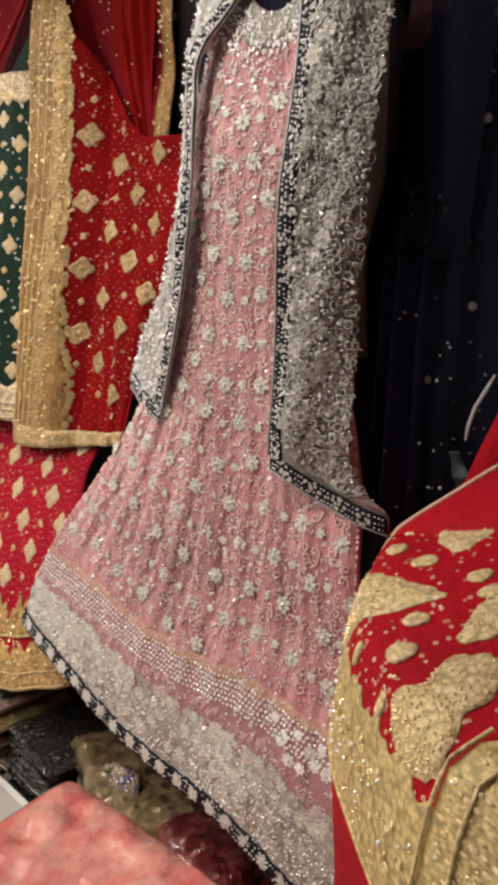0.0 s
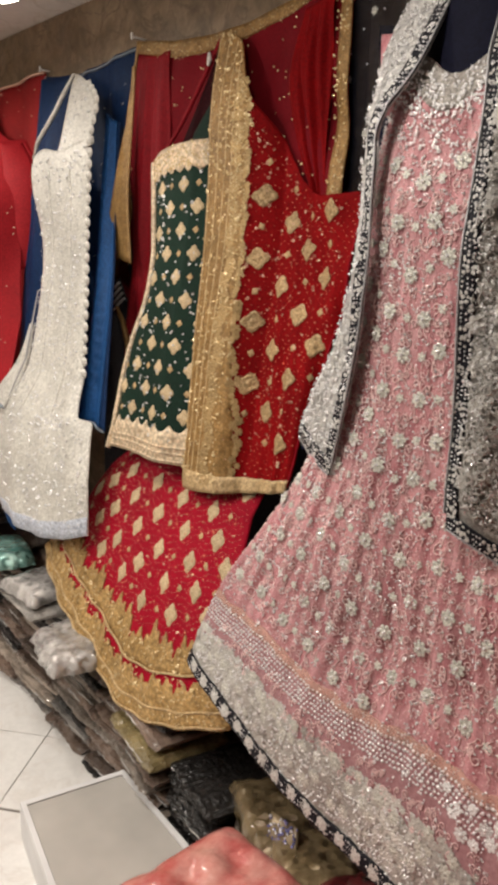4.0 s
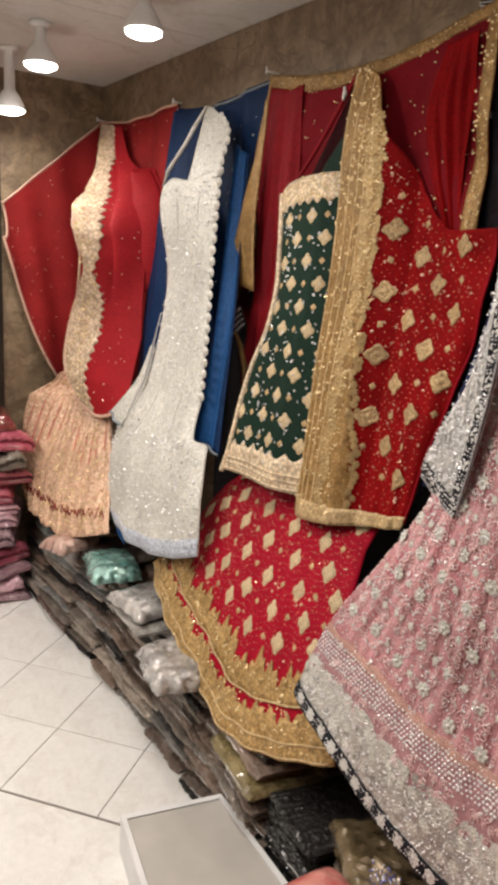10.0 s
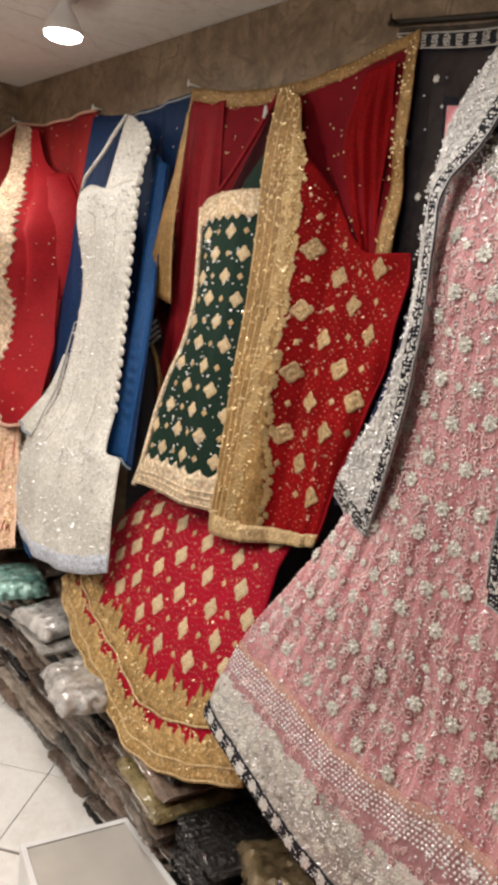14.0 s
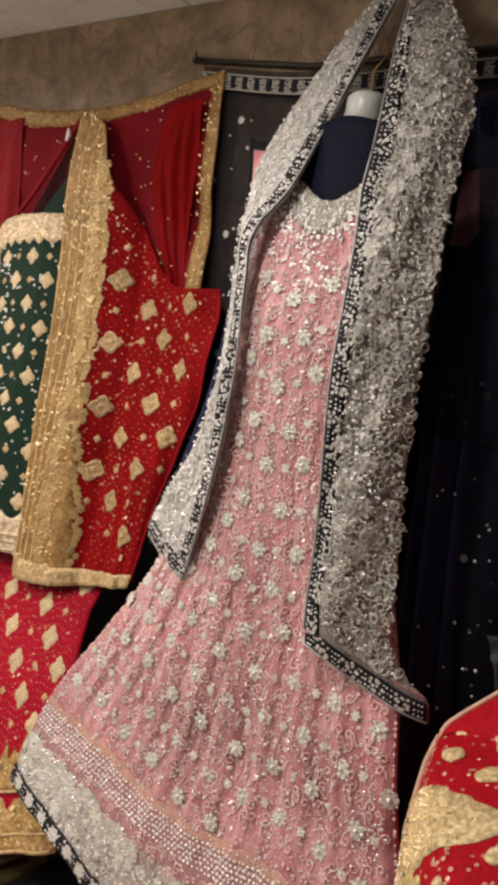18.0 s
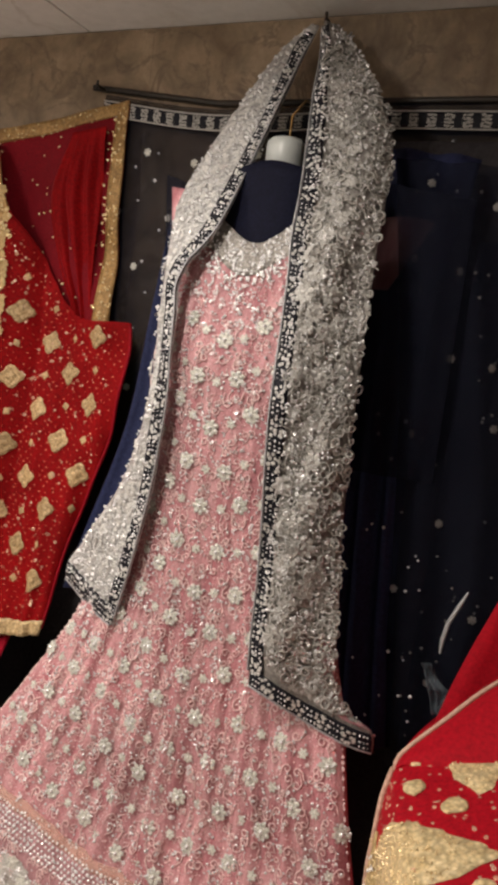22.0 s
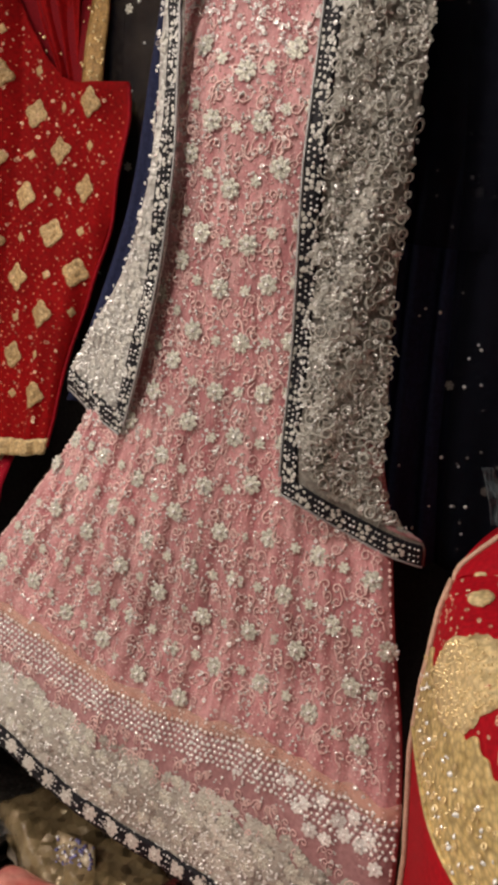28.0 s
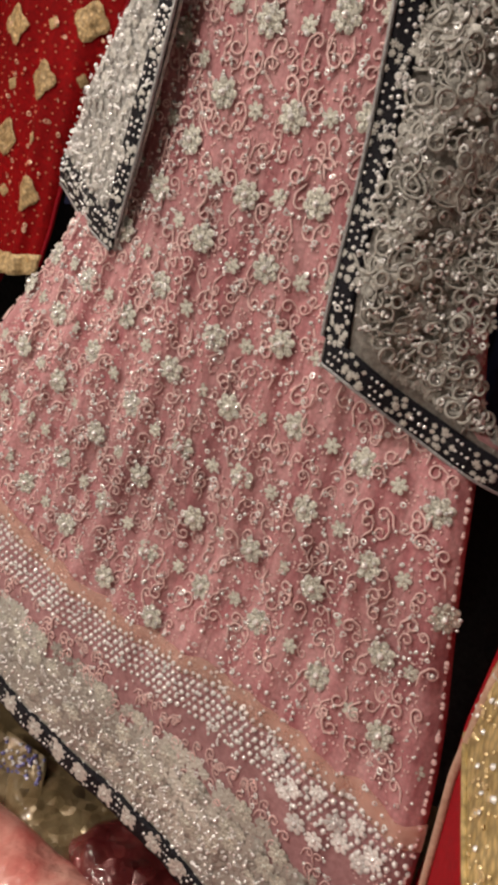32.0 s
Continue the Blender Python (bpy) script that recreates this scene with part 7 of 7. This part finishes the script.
pr = random.Random(5)
DULL = ["taupe", "brown", "taupe", "grey", "taupe", "brown", "charcoal", "taupe", "grey", "brown", "slate", "taupe", "charcoal", "brown"]
x = -3.62
while x < -1.72:
    w = pr.choice((0.22, 0.26, 0.31))
    top = 0.50 if x < -3.2 else 0.40 if x < -2.3 else (0.34 if x < -1.9 else 0.27)
    lean, slope, back = pr.uniform(-1.5, 1.0), pr.uniform(-5, 5), pr.uniform(-0.005, 0.005)
    z = 0.0
    while z < top:
        h = pr.choice((0.018, 0.022, 0.027, 0.033))
        packet(pr.choice(DULL), x + w / 2 + pr.uniform(-0.035, 0.035), (1.15 if -3.0 < x < -2.1 else 1.135) + back + 0.10 * z / 0.4 + pr.uniform(-0.012, 0.016), z, w * pr.uniform(0.95, 1.3), 0.40, h, lean + pr.uniform(-2, 2), 0, pr.choice((1, 2)), pr.randrange(5), slope=slope * min(1.0, z / 0.15) + pr.uniform(-1.5, 1.5))
        z += h * 0.97
    x += w + 0.004
# brighter ones that lie on top
pouch("rose", -2.95, 0.98, 0.412, 0.15, 0.22, 0.055, 18, 1)
pouch("teal", -2.64, 1.03, 0.412, 0.27, 0.20, 0.06, -14, 2)
pouch("silver", -2.31, 1.02, 0.405, 0.24, 0.20, 0.05, 4, 3)
packet("grey", -2.28, 1.03, 0.368, 0.24, 0.24, 0.03, -5, 0, 2, 4)
pouch("silver", -1.95, 0.96, 0.345, 0.26, 0.23, 0.07, -12, 4)
packet("olive", -1.565, 1.035, 0.247, 0.27, 0.26, 0.036, -7, 0, 1, 1)
packet("brown", -1.575, 1.072, 0.285, 0.27, 0.26, 0.03, -9, 0, 1, 2)
packet("charcoal", -1.59, 1.10, 0.316, 0.25, 0.24, 0.028, -6, 0, 1, 3)
packet("brown", -1.62, 1.13, 0.348, 0.24, 0.20, 0.028, -12, 0, 1, 4)
# black pile and the gold bags under the pink gown
for i in range(9):
    packet("brown" if i % 3 else "taupe", -1.56 + 0.02 * (i % 2), 1.10 + 0.012 * (i % 3), 0.027 * i, 0.24, 0.38, 0.025, -6 + pr.uniform(-5, 5), 0, 1, i)
for i in range(10):
    packet("charcoal", -1.31 + 0.02 * (i % 2), 1.10 + 0.012 * (i % 3), 0.027 * i, 0.23, 0.36, 0.026, -8 + pr.uniform(-6, 6), 0, 2, i)
for i in range(7):
    packet(("brown", "olive", "taupe", "charcoal")[i % 4], -1.02, 1.10 + 0.01 * (i % 3), 0.035 * i, 0.30, 0.34, 0.033, -10 + pr.uniform(-6, 6), 0, 2, i)
pouch("beige", -1.10, 1.02, 0.25, 0.28, 0.17, 0.06, -28, 5)
pouch("beige", -0.92, 0.98, 0.25, 0.22, 0.20, 0.07, -30, 6)
for i in range(7):
    packet(("maroon", "brown", "maroon", "charcoal")[i % 4], -0.64, 1.08, 0.037 * i, 0.34, 0.34, 0.035, pr.uniform(-8, 8), 0, 2, i)
pouch("red", -0.74, 0.97, 0.262, 0.24, 0.22, 0.085, -22, 7)
pouch("blush", -0.52, 0.90, 0.262, 0.20, 0.16, 0.08, 40, 8)
tagged(part("wooden_post", box_bm(-1.445, -1.40, 1.29, 1.32, 0.0, 0.50, 0.003), M_WOOD, None), "brown wooden post standing behind the folded garments", "post")
vb = Cloth([(-1.075, 0.335), (-0.985, 0.345)], [(-1.04, 0.285), (-0.95, 0.295)], [(-1.075, 0.335), (-1.04, 0.285)], [(-0.985, 0.345), (-0.95, 0.295)], lambda x, z, u, v: 0.985 - 0.05 * v)
vt = thing("beaded_trim", "violet beaded trim lying on a gold packet", "trim")
cloth_part("trim_cloth", vb, M_PACK["beige"], vt, nu=10, nv=8)
sequins("violet_beadwork", vb, 60, 0.0034, M_VIOLETBEAD, vt, off=0.002)
sequins("silver_beadwork", vb, 30, 0.003, M_BEAD, vt, off=0.002)

# magenta pile by the end wall
z, k = 0.0, 0
while z < 0.80:
    h = pr.choice((0.055, 0.075, 0.10))
    for y in (0.60, 0.80):
        packet(pr.choice(("mauve", "magenta", "mauve", "mauve", "taupe")), -3.56 + pr.uniform(-0.02, 0.03), y + pr.uniform(-0.035, 0.03), z, 0.24, 0.36, h, 90 + pr.uniform(-24, 24), 0, pr.choice((1, 2)), k, "magenta garments", pr.uniform(-9, 9))
        k += 1
    z += 0.9 * h
pouch("red", -3.57, 0.76, z, 0.30, 0.30, 0.09, 80, 9, "magenta garments")

# ---------------------------------------------------------------- white box and pink bag
BOX = [Vector((-1.703, 0.652)), Vector((-1.641, 0.939)), Vector((-1.125, 0.905)), Vector((-1.19, 0.540))]


def box_piece(s0, s1, t0, t1, z0, z1, bevel=0.0):
    """A slab of the box, whose plan is slightly out of square; s runs along the box, t across it."""
    bm = box_bm(s0, s1, t0, t1, z0, z1, bevel)
    for v in bm.verts:
        s_, t_ = v.co.x, v.co.y
        p = (BOX[0] * (1 - t_) + BOX[1] * t_) * (1 - s_) + (BOX[3] * (1 - t_) + BOX[2] * t_) * s_
        v.co.x, v.co.y = p.x, p.y
    return bm


bx = thing("white_box", "white plastic box with a thin rim and grey top", "box")
part("body", box_piece(0, 1, 0, 1, 0.0, 0.112), M_BOXW, bx)
part("top_panel", box_piece(0.035, 0.965, 0.05, 0.95, 0.1125, 0.1165), M_BOXG, bx, "grey beige top panel")
for a in ((0, 1, 0, 0.046), (0, 1, 0.954, 1), (0, 0.032, 0.048, 0.952), (0.968, 1, 0.048, 0.952)):
    part("rim", box_piece(*a, 0.1122, 0.1205), M_BOXW, bx, "white thin rim")

for i in range(5):
    packet("maroon" if i % 2 else "brown", -0.83, 0.625, 0.046 * i, 0.46, 0.46, 0.044, pr.uniform(-3, 3), 0, 2, i, "garments under the bag")
bagt = thing("pink_bag", "shiny pink plastic bag of folded clothes beside the white box", "bag", at=(-0.815, 0.61, 0.232))
put("bag_top", mesh_of("bag_top", *pouch_mesh(0.66, 0.63, 0.125, 21, 80, 76, 16.0, 0.25, 0.03), M_PINKBAG), bagt)
sl_v = [(-0.325, -0.27 + 0.018 * i, 0.02) for i in range(31)] + [(-0.325 - 0.022 - 0.006 * math.sin(i * 1.7), -0.27 + 0.018 * i, 0.028 + 0.006 * math.sin(i * 2.3)) for i in range(31)]
put("clear_rim", mesh_of("clear_rim", sl_v, [(i, i + 1, 32 + i, 31 + i) for i in range(30)], M_CLEAR), bagt, "clear plastic rim")

# ---------------------------------------------------------------- floor tiles
T_SIDE, T_TURN, TILE_X, TILE_Y, TILE_SPLIT = 0.333, 39.3, -2.332, 0.697, -1
tile_me = bpy.data.meshes.new("tile")
tb = box_bm(-T_SIDE / 2 + 0.0015, T_SIDE / 2 - 0.0015, -T_SIDE / 2 + 0.0015, T_SIDE / 2 - 0.0015, -0.008, 0.0, 0.0008)
tb.to_mesh(tile_me)
tb.free()
tile_me.materials.append(M_TILE)
ca, sa = math.cos(math.radians(T_TURN)), math.sin(math.radians(T_TURN))


def cut_tile(i, j, side):
    h = side * T_SIDE / 2 - 0.0015
    bm = box_bm(-h, h, -h, h, -0.008, 0.0, 0.0008)
    cx, cy = TILE_X + i * T_SIDE * ca - j * T_SIDE * sa, TILE_Y + i * T_SIDE * sa + j * T_SIDE * ca
    bmesh.ops.transform(bm, matrix=pose(cx, cy, 0, 0, 0, T_TURN), verts=bm.verts)
    for co, no in (((WEST, 0, 0), (-1, 0, 0)), ((EAST, 0, 0), (1, 0, 0)), ((0, SOUTH, 0), (0, -1, 0)), ((0, WALL_Y, 0), (0, 1, 0))):
        bmesh.ops.bisect_plane(bm, geom=bm.verts[:] + bm.edges[:] + bm.faces[:], plane_co=co, plane_no=no, clear_outer=True)
    if len(bm.faces):
        part("tile", bm, M_TILE, floor)
    else:
        bm.free()


def lay(me, i, j):
    """A tile whose middle is at i, j in tile sides."""
    cx, cy = TILE_X + i * T_SIDE * ca - j * T_SIDE * sa, TILE_Y + i * T_SIDE * sa + j * T_SIDE * ca
    if WEST + 0.25 < cx < EAST - 0.25 and SOUTH + 0.25 < cy < WALL_Y - 0.25:
        put("tile", me, floor, "", pose(cx, cy, 0, 0, 0, T_TURN))
        return True
    return False


for i in range(-16, 22):
    for j in range(TILE_SPLIT, 17):
        if not lay(tile_me, i + 0.5, j + 0.5):
            cut_tile(i + 0.5, j + 0.5, 1)
# larger plain tiles beyond the dark joint, cut off at the walls
for i in range(-7, 8):
    for j in range(6):
        cut_tile(0.5 + 3 * i, TILE_SPLIT - 0.02 - 1.5 - 3 * j, 3)
